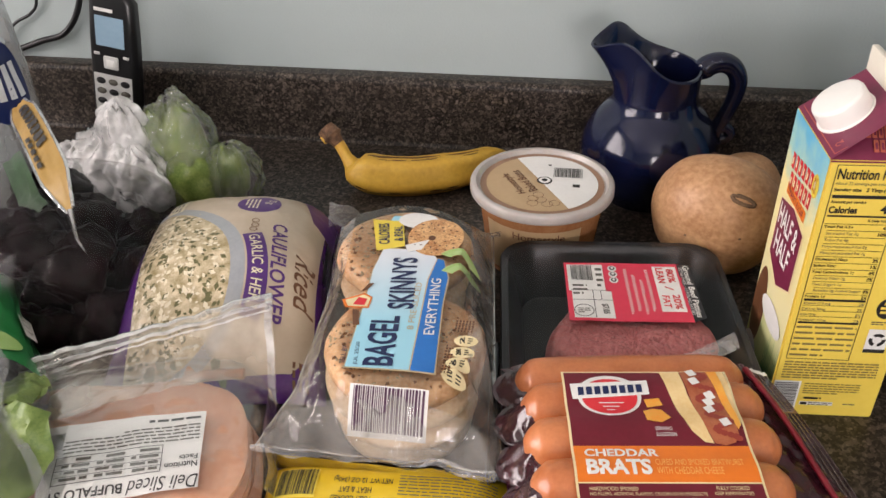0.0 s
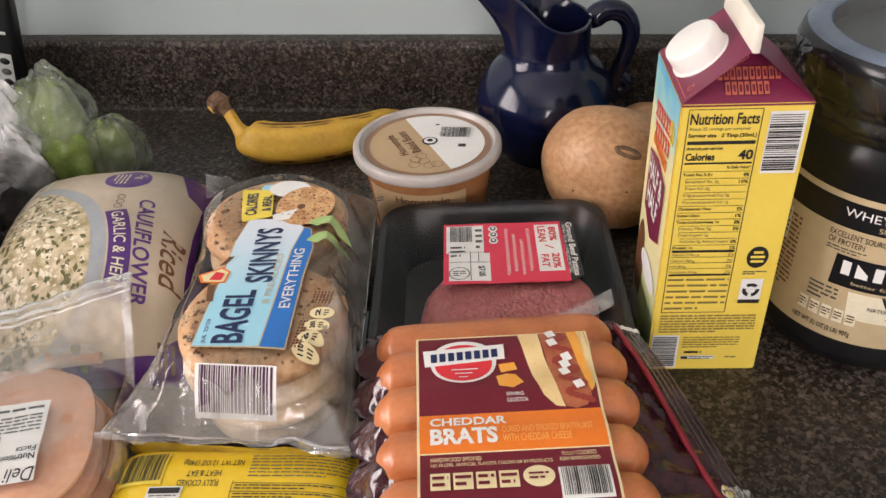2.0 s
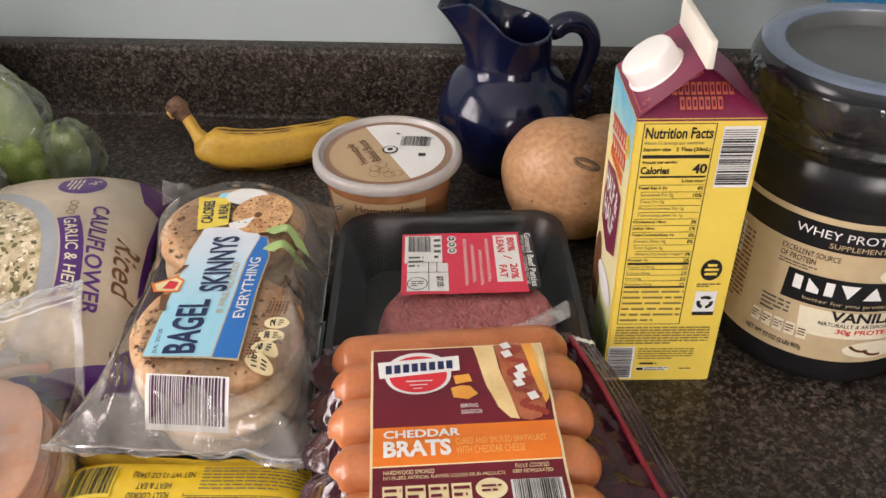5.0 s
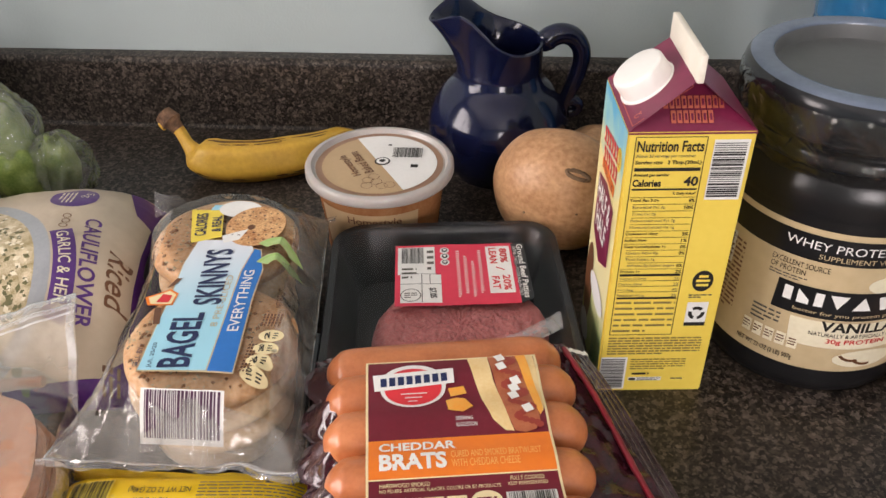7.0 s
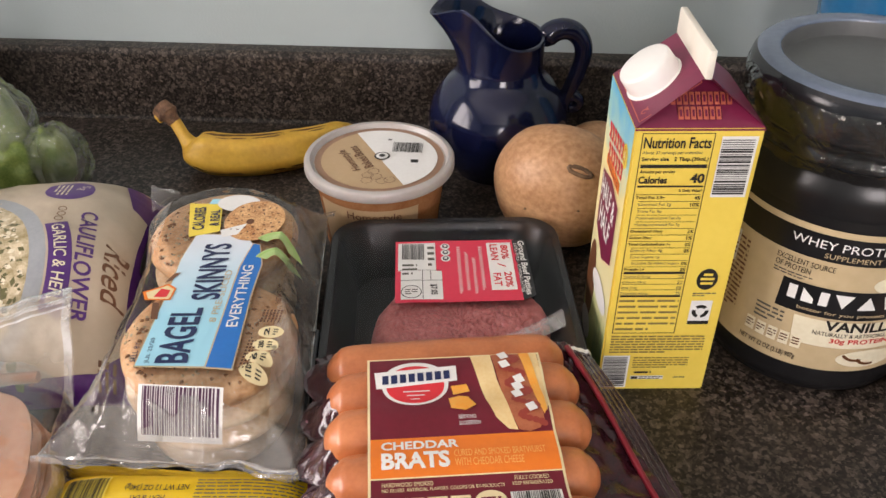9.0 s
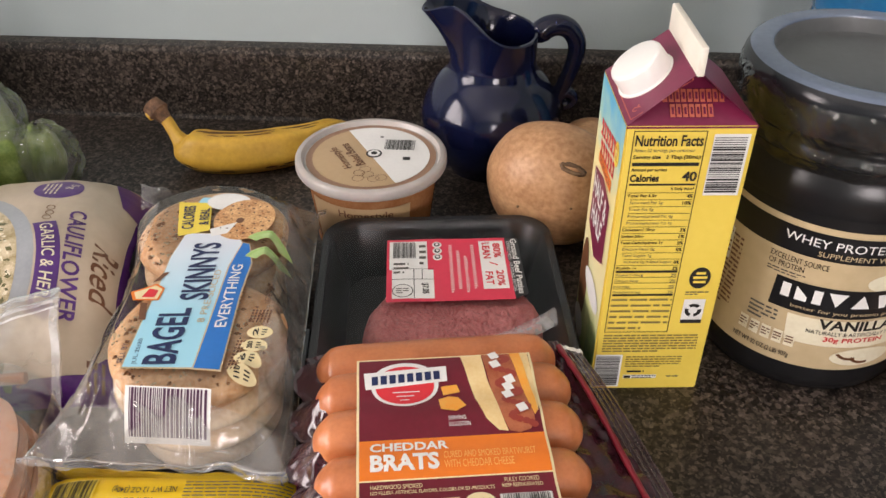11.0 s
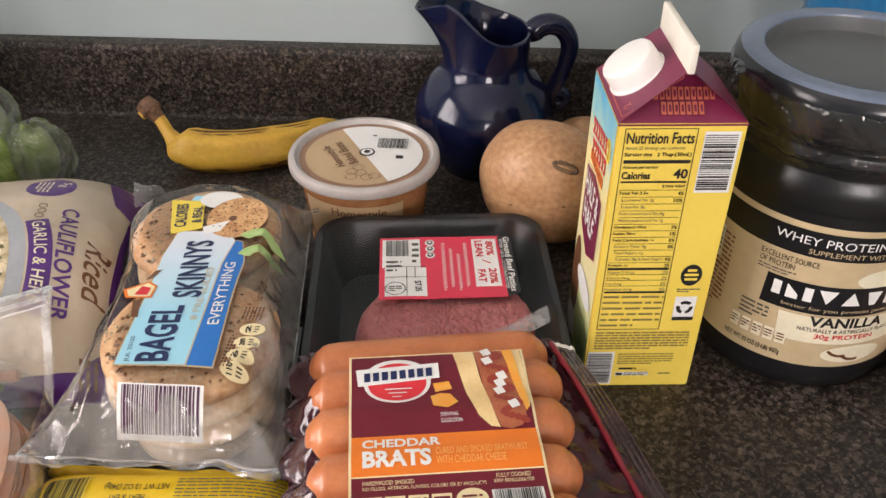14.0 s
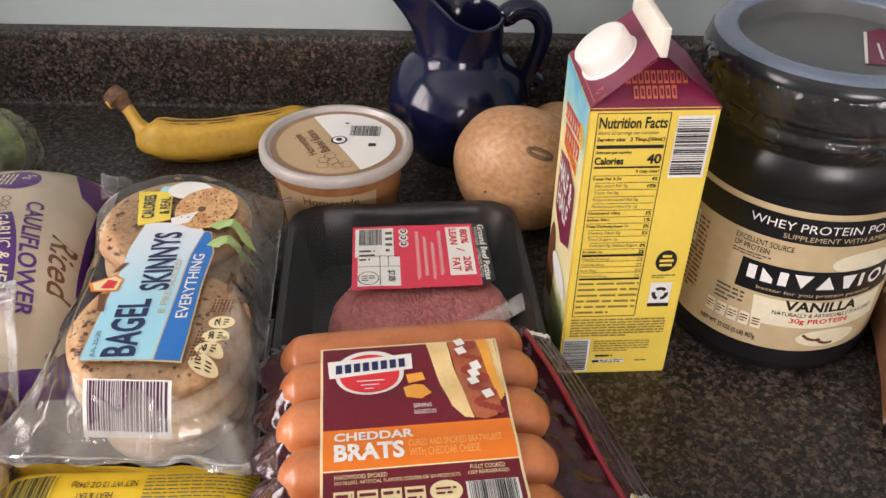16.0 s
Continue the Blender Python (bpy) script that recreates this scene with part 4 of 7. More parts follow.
def banana(m):
    it = thing("banana", m, "ripe yellow banana with brown bruises lying on the worktop", "banana")
    path = smooth_profile([(-0.004, 0.012, 0.053), (0.004, 0.008, 0.044), (0.013, 0.000, 0.033), (0.023, -0.004, 0.024), (0.045, -0.008, 0.0205), (0.075, -0.008, 0.020), (0.105, 0.000, 0.020), (0.135, 0.015, 0.020), (0.160, 0.036, 0.020), (0.172, 0.050, 0.020)], 6)
    rad = np.interp(np.linspace(0, 1, len(path)), [0, 0.1, 0.2, 0.27, 0.32, 0.40, 0.7, 0.88, 0.96, 1.0], [0.0066, 0.0058, 0.0060, 0.0085, 0.0170, 0.0206, 0.0196, 0.0150, 0.0080, 0.0040])
    v, f = tube(path, list(rad), 40)
    n = 40
    out = []
    for i, q in enumerate(v[:len(path) * n]):
        c = Vector(path[i // n])
        a = 2 * math.pi * (i % n) / n
        out.append(c + (q - c) * (1 + 0.055 * math.cos(5 * a + 0.4)))
    part("peel", (out, f), PEEL, it)
    st = [Vector(path[i]) for i in range(0, 7)]
    part("stem_end", tube([st[0] + Vector((-0.008, 0.004, 0.006)), st[0], st[2], st[5]], [0.0095, 0.0110, 0.0078, 0.0064], 12), STEM, it, "dry brown torn stem end")
    part("stem_tip", tube([st[0] + Vector((-0.010, -0.004, -0.004)), st[0] + Vector((-0.004, -0.001, 0.0)), st[1]], [0.0045, 0.006, 0.006], 10), PEEL, it)
    rnd = random.Random(8)
    for k in range(34):
        i = rnd.randrange(18, len(path) - 10)
        a0, da, ln = rnd.choice((rnd.uniform(1.55, 2.05), rnd.uniform(5.6, 6.1))), rnd.uniform(0.03, 0.10), rnd.choice((1, 1, 1, 2, 2))
        if k < 6:
            i, a0, da, ln = (20, 24, 29, 34, 38, 22)[k], (1.9, 2.0, 1.95, 5.75, 1.9, 5.7)[k], 0.10, (6, 8, 7, 6, 6, 5)[k]
        pts, fs = [], []
        for s in range(ln + 2):
            c = Vector(path[min(i + s, len(path) - 1)])
            w = da * math.sin(math.pi * (s + 0.4) / (ln + 1.8))
            for t in (-1, 0, 1):
                kk = ((a0 + t * w) / (2 * math.pi) * n) % n
                k0, fr = int(kk), kk - int(kk)
                row = min(i + s, len(path) - 1) * n
                q = out[row + k0].lerp(out[row + (k0 + 1) % n], fr)
                pts.append(c + (q - c) * 1.012)
        for s in range(ln + 1):
            for t in (0, 1):
                fs.append((3 * s + t, 3 * s + t + 1, 3 * s + t + 4, 3 * s + t + 3))
        part("bruise", (pts, fs), BRUISE, it)
    return it


banana(pose(-0.192, 0.806, 0, 0, 0, 2))

# ---- the tray of beef patties ----
MEAT = paint("raw_ground_beef", (0.66, 0.24, 0.23), (0.48, 0.13, 0.13), 130, 0.42, 0.6, 420, sub=0.08, fine=0.45)
TRAY_FILM = film("stretch_film", haze=0.004, rough=0.04, crinkle=0.25, scale=25, gloss=0.55)


def rounded_rect(hx, hy, r, n=8):
    pts = []
    for cx, cy, a0 in ((hx - r, hy - r, 0), (-hx + r, hy - r, 90), (-hx + r, -hy + r, 180), (hx - r, -hy + r, 270)):
        pts += [(cx + r * math.cos(radians(a0 + 90 * i / n)), cy + r * math.sin(radians(a0 + 90 * i / n))) for i in range(n + 1)]
    return pts



def loop(hx, hy, r, z):
    return [Vector((x, y, z)) for x, y in rounded_rect(hx, hy, r)]


def patty(cx, cy, z0, r, h, seed):
    """A thick hand-formed patty: ragged edge, stranded top."""
    v, f, n, rows = [], [], 150, 26
    prof = [(0.80 * t / 4, 0) for t in range(1, 5)] + [(0.80 + 0.2 * math.sin(a), 0.5 * h * (1 - math.cos(a))) for a in np.linspace(0.2, math.pi - 0.2, 18)] + [(0.80 - 0.8 * t / 40, h) for t in range(1, 41)]
    for k, z in prof:
        for i in range(n):
            a = 2 * math.pi * i / n
            w = 1 + 0.06 * nz(math.cos(a) * 1.6, math.sin(a) * 1.6, seed) + 0.02 * nz(math.cos(a) * 7, math.sin(a) * 7, z * 90 + seed)
            x, y = cx + r * k * w * math.cos(a), cy + r * k * w * math.sin(a)
            worm = (0.5 - abs(nz(x * 330, y * 330 + 2 * nz(x * 90, y * 90), z * 230 + seed))) * 0.0042 - 0.0012 + 0.003 * nz(x * 45, y * 45, seed)
            v.append(Vector((x, y, z0 + z + (worm if z > h * 0.3 else 0))))
    for j in range(len(prof) - 1):
        for i in range(n):
            a, b = j * n + i, j * n + (i + 1) % n
            f.append((a, b, b + n, a + n))
    f += [tuple(range(n))[::-1], tuple(range((len(prof) - 1) * n, len(prof) * n))]
    return v, f


def beef_tray(m):
    it = thing("beef_tray", m, "black plastic tray of raw beef patties under clear film", "meat tray")
    hx, hy, r = 0.089, 0.128, 0.026
    part("tray", rings([loop(hx - 0.020, hy - 0.020, r - 0.006, 0.0), loop(hx - 0.017, hy - 0.017, r - 0.004, 0.002), loop(hx - 0.006, hy - 0.006, r - 0.001, 0.045), loop(hx - 0.001, hy - 0.001, r, 0.046), loop(hx, hy, r, 0.0485),
                        loop(hx - 0.001, hy - 0.001, r, 0.0505), loop(hx - 0.006, hy - 0.006, r - 0.001, 0.0505), loop(hx - 0.008, hy - 0.008, r - 0.002, 0.048), loop(hx - 0.019, hy - 0.019, r - 0.005, 0.005), loop(hx - 0.024, hy - 0.024, r - 0.008, 0.003)]), BLACK, it, "shiny black moulded tray")
    part("patty", patty(0.008, 0.004, 0.004, 0.063, 0.0425, 2), MEAT, it, "thick raw pink beef patty")
    part("patty", patty(-0.004, -0.070, 0.004, 0.050, 0.034, 9), MEAT, it, "thick raw pink beef patty")
    def skin(u, v):
        x, y = (u - 0.5) * 2 * (hx - 0.004), (v - 0.5) * 2 * (hy - 0.004)
        k = (1 - (2 * u - 1) ** 8) * (1 - (2 * v - 1) ** 8)
        return Vector((x * (1 - 0.10 * (abs(2 * v - 1) ** 14)), y, 0.0512 + 0.0016 * k + 0.0007 * nz(x * 50, y * 18)))
    part("stretch_film", sheet(50, 60, skin), TRAY_FILM, it, "tight clear stretch film")
    # folded corner of film over the meat
    part("film_fold", sheet(20, 10, lambda u, v: Vector((-0.034 + 0.111 * u, -0.044 + 0.041 * u * u + (0.010 + 0.008 * u) * (v - 0.5), 0.0545 + 0.003 * math.sin(v * math.pi) + 0.001 * nz(u * 9, v * 9)))), film("folded_film", haze=0.26, rough=0.1, crinkle=0.6, scale=90), it, "hazy folded film tongue")
    # price label, its corner at local (-0.039, 0.017)
    p = Print(it, lambda x, y, h: Vector((-0.0385 + x, 0.0165 + y, 0.0536 + h + 0.0006 * nz(x * 40, y * 30))), 0.01)
    p.rect(0, 0, 0.0905, 0.074, PINK_RED, 1, "price_label")
    p.shape([(0.0905, 0.0), (0.1000, 0.006), (0.0990, 0.0735), (0.0890, 0.0735)], BLACK, 1, "name_strip")
    p.rect(0.002, 0.036, 0.030, 0.071, WHITE, 2, "weight_panel")
    p.rect(0.004, 0.003, 0.034, 0.036, WHITE, 2, "weight_panel")
    p.barcode(0.004, 0.047, 0.022, 0.070, across=True, layer=3, seed=61)
    p.lines(0.024, 0.040, 0.029, 0.068, 4, GREY_INK, 3, seed=62)
    p.lines(0.005, 0.030, 0.016, 0.045, 3, GREY_INK, 3, seed=63)
    p.ring(0.0115, 0.0115, 0.0068, 0.0074, 0, 2 * math.pi, INK, 3, "round_stamp")
    p.lines(0.007, 0.008, 0.016, 0.015, 3, GREY_INK, 3, seed=64)
    p.text("$7.05", 0.0215, 0.0110, 0.0335, 0.0165, INK, 4, turn=-88, bold=0.02)
    for a, b, c, d in ((0.004, 0.024, 0.034, 0.0245), (0.0195, 0.003, 0.020, 0.036), (0.0255, 0.024, 0.026, 0.036), (0.0035, 0.0360, 0.034, 0.0364)):
        p.rect(a, b, c, d, INK, 4, "panel_rule")
    for i in range(3):
        p.oval(0.0375, 0.066 - 0.0075 * i, 0.0035, 0.0038, WHITE, 2, "seal")
        p.oval(0.0375, 0.066 - 0.0075 * i, 0.0022, 0.0025, INK, 3, "seal_print")
        p.oval(0.0375, 0.066 - 0.0075 * i, 0.0012, 0.0014, WHITE, 4, "seal_print")
    for i in range(4):
        p.lines(0.046 + 0.0055 * i, 0.008 + 0.004 * (i % 2), 0.0485 + 0.0055 * i, 0.066 - 0.007 * (i % 3), 22, WHITE, 2, fill=0.38, seed=65 + i)
    for a, b, c, d in ((0.069, 0.012, 0.069 + 0.0006, 0.070), (0.0868, 0.012, 0.0874, 0.070), (0.069, 0.012, 0.0874, 0.0126), (0.069, 0.0694, 0.0874, 0.070)):
        p.rect(a, b, c, d, WHITE, 2, "box_rule")
    p.rect(0.0695, 0.0125, 0.0868, 0.0695, WHITE, 1.6, "lean_panel")
    for word, x, y, ln in (("80%", 0.0822, 0.0575, 0.018), ("LEAN", 0.0742, 0.0575, 0.020), ("20%", 0.0822, 0.024, 0.018), ("FAT", 0.0742, 0.024, 0.015)):
        p.text(word, x - ln / 2, y - 0.0028, x + ln / 2, y + 0.0028, RED, 3, turn=-90, bold=0.02)
    p.text("/", 0.0760, 0.0380, 0.0810, 0.0440, RED, 3, turn=-90)
    p.text("Ground Beef Patties", 0.0955 - 0.033, 0.0385 - 0.0024, 0.0955 + 0.033, 0.0385 + 0.0024, WHITE, 3, turn=-90, bold=0.02)
    p.text("EXTRA THICK - 1/3 POUND PATTIES", 0.0912 - 0.030, 0.0385 - 0.0012, 0.0912 + 0.030, 0.0385 + 0.0012, WHITE, 3, turn=-90)
    p.finish()
    return it


beef_tray(pose(0.0935, 0.530, 0, 0, 0, 5.5))

# ---- the pack of sausages ----
SAUSAGE = paint("smoked_sausage_skin", (0.62, 0.215, 0.080), (0.48, 0.145, 0.048), 45, 0.33, 0.22, 150, sub=0.06, coat=0.25, fine=0.25)
PACK_FILM = film("vacuum_film", haze=0.02, rough=0.05, crinkle=0.35, scale=80)
DARK_FILM = paint("dark_maroon_film", (0.062, 0.012, 0.020), (0.026, 0.006, 0.011), 70, 0.14, 0.5, 130, spec=0.7, coat=0.5)
SMOKE_FILM = film("smoky_seam_film", (0.34, 0.22, 0.24), haze=0.45, rough=0.18, crinkle=0.3, scale=60, gloss=0.3, haze_colour=(0.10, 0.065, 0.072))


def sausage_pack(m):
    """Five links side by side; local x along the links, y from the far link (0) to the near one."""
    it = thing("sausage_pack", m, "vacuum pack of orange-brown smoked sausages with maroon label", "sausage pack")
    r, step, zc = 0.0172, 0.0322, 0.0178
    rnd = random.Random(12)
    for k in range(5):
        half = 0.0745 + rnd.uniform(-0.002, 0.002)
        prof = smooth_profile([(-half, 0.001), (-half + 0.001, 0.006), (-half + 0.006, 0.0122), (-half + 0.016, r - 0.0006), (-0.02, r + 0.0003), (0.02, r), (half - 0.016, r - 0.0006), (half - 0.006, 0.0122), (half - 0.001, 0.006), (half, 0.001)], 5)
        n, v, f = 32, [], []
        for x, rr in prof:
            for i in range(n):
                a = 2 * math.pi * i / n
                w = 1 + 0.018 * nz(x * 40, math.cos(a), math.sin(a) + k * 5)
                v.append(Vector((x - (0.002 if k == 0 else 0), -step * k + rr * w * math.cos(a) + 0.0012 * math.sin(x * 25 + k), zc - (0.010, 0.003, 0, 0, 0)[k] + rr * w * math.sin(a))))
        for j in range(len(prof) - 1):
            for i in range(n):
                a, b = j * n + i, j * n + (i + 1) % n
                f.append((a, a + n, b + n, b))
        part("sausage", (v, f), SAUSAGE, it)

    # left end: gathered scallops of dark film
    def scallop(u, v):
        y = 0.016 - v * (4 * step + 0.034)
        lobe = abs(math.cos(math.pi * (y / step + 0.1)))
        x = -0.063 - u * (0.018 + 0.010 * lobe ** 0.6)
        z = 0.006 + (0.022 * (1 - u) ** 1.4 + 0.004 * math.sin(u * 5)) * (0.35 + 0.65 * lobe) + 0.0025 * nz(u * 5, y * 150)
        low_end = min(1.0, max(0.4, (0.004 - y) / 0.034))
        return Vector((x, y, 0.004 + (z - 0.004) * low_end))

    part("gathered_edge", sheet(22, 150, scallop), DARK_FILM, it, "wrinkled glossy dark maroon film edge")
    part("backing", sheet(24, 20, lambda u, v: Vector((-0.085 + 0.170 * u, 0.014 - v * (4 * step + 0.03), 0.0008 + 0.0006 * nz(u * 9, v * 9)))), DARK_FILM, it, "dark maroon backing film")

    # right end: dark slope and a ribbed flat seam that droops over the tray's edge
    def slope(u, v):
        y = 0.018 - v * (4 * step + 0.05)
        x = 0.066 + u * (0.016 + 0.040 * v)
        z = 0.006 + 0.004 * (1 - u) + 0.003 * nz(u * 6, y * 90)
        return Vector((x, y, z))

    part("end_film", sheet(14, 80, slope), END_FILM, it, "wrinkled dark maroon film end")

    def seam(u, v):
        y = 0.010 - v * (4 * step + 0.045)
        x = 0.078 + 0.040 * v + u * (0.015 + 0.013 * v)
        z = 0.008 - 0.006 * u - 0.012 * v * u + 0.0008 * math.cos(u * math.pi * 9) + 0.003 * math.sin(v * 7)
        return Vector((x, y, z))

    part("ribbed_seam", sheet(54, 70, seam), SMOKE_FILM, it, "ribbed smoky heat-sealed seam")
    line = [seam(0.02, t / 30) + Vector((-0.002, 0, 0.0016)) for t in range(31)]
    part("tear_line", tube(line, [0.0019 + 0.0009 * nz(i * 0.8, 1) for i in range(31)], 8), TEAR, it, "red tear line")
    part("seam_tip", sheet(8, 4, lambda u, v: seam(u, 0) + Vector((0, 0.0035 * (v - 0.2), 0.0010))), WHITE, it, "white seam end")
    part("film_corner", sheet(20, 20, lambda u, v: Vector((0.108 + 0.026 * u + 0.012 * v, -0.112 - 0.045 * v, 0.004 - 0.010 * u + 0.004 * math.sin(4 * u + 5 * v) + 0.003 * nz(u * 5, v * 5)))), film("loose_film", haze=0.10, rough=0.06, crinkle=0.8, scale=90), it, "loose clear film corner")

    # paper label draped over the links: its upper left corner at x0, y0
    x0, y0, W, L = -0.0510, -0.020, 0.1010, 0.128
    def drape(x, y, h):
        yy = y0 - y
        d = ((-yy / step + 0.5) % 1.0 - 0.5)
        z = zc + r * (0.955 + 0.045 * math.cos(2 * math.pi * d)) + 0.0020 + h * 1.4
        return Vector((x0 + x + 0.001, yy, z))

    p = Print(it, lambda x, y, h: drape(x, y, h), 0.003)
    lab = lambda a, b, c, d, mat, ly, nm: p.rect(a, b, c, d, mat, ly, nm)
    lab(0, 0, W, L, CREAM, 0.5, "label")
    lab(0.0014, 0.0014, W - 0.0014, 0.0600, MAROON_LABEL, 1.2, "label_panel")
    lab(0.0014, 0.0600, W - 0.0014, 0.0860, ORANGE, 1.2, "orange_band")
    lab(0.0014, 0.0860, W - 0.0014, 0.0868, CREAM, 1.3, "band_edge")
    lab(0.0014, 0.0868, W - 0.0014, L - 0.0014, MAROON_LABEL, 1.2, "label_panel")
    # round brand mark, unlettered
    cx, cy = 0.0270, 0.0205
    p.oval(cx, cy + 0.001, 0.0190, 0.0165, WHITE, 2, "brand_ring")
    p.oval(cx, cy + 0.002, 0.0165, 0.0140, RED, 2.6, "brand_disc")
    p.shape([(cx - 0.023, cy - 0.0075), (cx + 0.024, cy - 0.0105), (cx + 0.024, cy + 0.0005), (cx - 0.022, cy + 0.004)], WHITE, 3.2, "brand_banner")
    for i in range(8):
        p.shape([(cx - 0.0185 + 0.0050 * i, cy - 0.0045 - 0.0003 * i), (cx - 0.0150 + 0.0050 * i, cy - 0.0047 - 0.0003 * i), (cx - 0.0150 + 0.0050 * i, cy + 0.0012 - 0.0003 * i), (cx - 0.0185 + 0.0050 * i, cy + 0.0014 - 0.0003 * i)], NAVY, 4, "brand_bar")
    for i in range(3):
        lab(cx - 0.007 + 0.002 * i, cy + 0.0065 + 0.003 * i, cx + 0.008 - 0.003 * i, cy + 0.0072 + 0.003 * i, WHITE, 3.4, "brand_rule")
    # printed serving picture: bun, sausage, sauce, onion, cheese
    p.shape([(0.0600, 0.0016), (0.0720, 0.0014), (0.0735, 0.020), (0.0765, 0.035), (0.0790, 0.050), (0.0810, 0.0585), (0.0760, 0.0575), (0.0700, 0.050), (0.0655, 0.035), (0.0625, 0.018)], BUN, 2, "printed_bun")
    p.shape([(0.0935, 0.0014), (0.0992, 0.0014), (0.0996, 0.020), (0.0996, 0.042), (0.0985, 0.047), (0.0960, 0.036)], BUN, 2, "printed_bun")
    p.shape([(0.0722, 0.0014), (0.0895, 0.0014), (0.0905, 0.015), (0.0930, 0.030), (0.0960, 0.045), (0.0960, 0.0530), (0.0930, 0.0580), (0.0870, 0.0600), (0.0815, 0.0585), (0.0785, 0.048), (0.0755, 0.030)], PRINT_BRAT, 2.6, "printed_sausage")
    p.shape([(0.0885, 0.0014), (0.0945, 0.0014), (0.0962, 0.020), (0.0982, 0.036), (0.0985, 0.046), (0.0965, 0.0495), (0.0945, 0.042), (0.0915, 0.022)], CHEESE, 3.2, "printed_cheese")
    p.count += 1
    p.batch = p.count
    for i in range(44):
        a = 0.003 + 0.00122 * i
        p.oval(0.0808 + 0.00022 * i + 0.0052 * math.sin(i * 0.62), a, 0.0021, 0.0021, SAUCE, 3.4 + 0.004 * i, "printed_sauce", 10)
    p.batch = 0
    for i, (x, y) in enumerate(((0.0790, 0.0105), (0.0860, 0.0220), (0.0845, 0.0270), (0.0835, 0.0330), (0.0900, 0.0440), (0.0790, 0.0030))):
        p.shape([(x - 0.0034, y - 0.0016), (x + 0.0016, y - 0.0036), (x + 0.0036, y + 0.0018), (x - 0.0013, y + 0.0036)], WHITE, 4, "printed_onion")
    for pts in (((0.0470, 0.0245), (0.0560, 0.0235), (0.0575, 0.0290), (0.0480, 0.0310)), ((0.0450, 0.0340), (0.0510, 0.0320), (0.0560, 0.0330), (0.0600, 0.0400), (0.0540, 0.0440), (0.0460, 0.0420))):
        p.shape(list(pts), CHEESE, 2.4, "printed_cheese")
    p.finish()
    q = Print(it, lambda x, y, h: drape(x, L - y, h), 0.003)
    t = lambda s, a, b, c, d, mat, ly, bold=0.0: q.text(s, a, L - d, c, L - b, mat, ly, bold=bold)
    t("SERVING", 0.0495, 0.0470, 0.0590, 0.0495, WHITE, 2)
    t("SUGGESTION", 0.0495, 0.0510, 0.0610, 0.0535, WHITE, 2)
    t("CHEDDAR", 0.0070, 0.0625, 0.0480, 0.0685, WHITE, 2, 0.03)
    t("BRATS", 0.0070, 0.0705, 0.0425, 0.0815, WHITE, 2, 0.04)
    t("CURED AND SMOKED BRATWURST", 0.0450, 0.0705, 0.0930, 0.0752, PALE_ORANGE, 2)
    t("WITH CHEDDAR CHEESE", 0.0450, 0.0765, 0.0810, 0.0812, PALE_ORANGE, 2)
    t("HARDWOOD SMOKED", 0.0070, 0.0890, 0.0330, 0.0915, CREAM, 2)
    t("NO FILLERS, ARTIFICIAL FLAVORS, COLORS OR BY-PRODUCTS", 0.0070, 0.0925, 0.0690, 0.0950, CREAM, 2)
    t("FULLY COOKED", 0.0745, 0.0885, 0.0920, 0.0910, CREAM, 2)
    t("KEEP REFRIGERATED", 0.0730, 0.0920, 0.0935, 0.0942, CREAM, 2)
    for i in range(4):
        q.rect(0.0065 + 0.0115 * i, L - 0.1100, 0.0165 + 0.0115 * i, L - 0.0990, CREAM, 2, "fact_tab")
        q.lines(0.0075 + 0.0115 * i, L - 0.1090, 0.0155 + 0.0115 * i, L - 0.1000, 2, MAROON_LABEL, 3, seed=80 + i)
    q.oval(0.0610, L - 0.1035, 0.0080, 0.0070, CREAM, 2, "round_mark")
    q.lines(0.0560, L - 0.1065, 0.0660, L - 0.1005, 2, MAROON_LABEL, 3, seed=86)
    q.barcode(0.0710, L - 0.1180, 0.0970, L - 0.0985, across=True, layer=2, seed=87)
    q.finish()
    return it


END_FILM = paint("dull_maroon_film", (0.060, 0.012, 0.020), (0.022, 0.006, 0.010), 80, 0.2, 0.7, 90, spec=0.5)
TEAR = paint("crimson_seal_line", (0.30, 0.015, 0.03), (0.2, 0.01, 0.02), 90, 0.3)
MAROON_LABEL = paint("dark_maroon_label", (0.170, 0.014, 0.028), (0.145, 0.011, 0.022), 30, 0.42, 0.15, 60, spec=0.3)
PALE_ORANGE = paint("pale_orange_print", (0.92, 0.47, 0.13), (0.88, 0.43, 0.11), 40, 0.35)
BUN = paint("printed_bun_colour", (0.84, 0.64, 0.33), (0.76, 0.52, 0.22), 60, 0.35)
PRINT_BRAT = paint("printed_sausage_colour", (0.46, 0.14, 0.06), (0.34, 0.08, 0.03), 90, 0.3)
SAUCE = paint("printed_sauce_colour", (0.34, 0.045, 0.028), None, 120, 0.3)
CHEESE = paint("printed_cheese_colour", (0.85, 0.33, 0.03), (0.8, 0.42, 0.08), 90, 0.35)
sausage_pack(pose(0.0950, 0.4755, 0.052, 1.5, 0, 7.5))

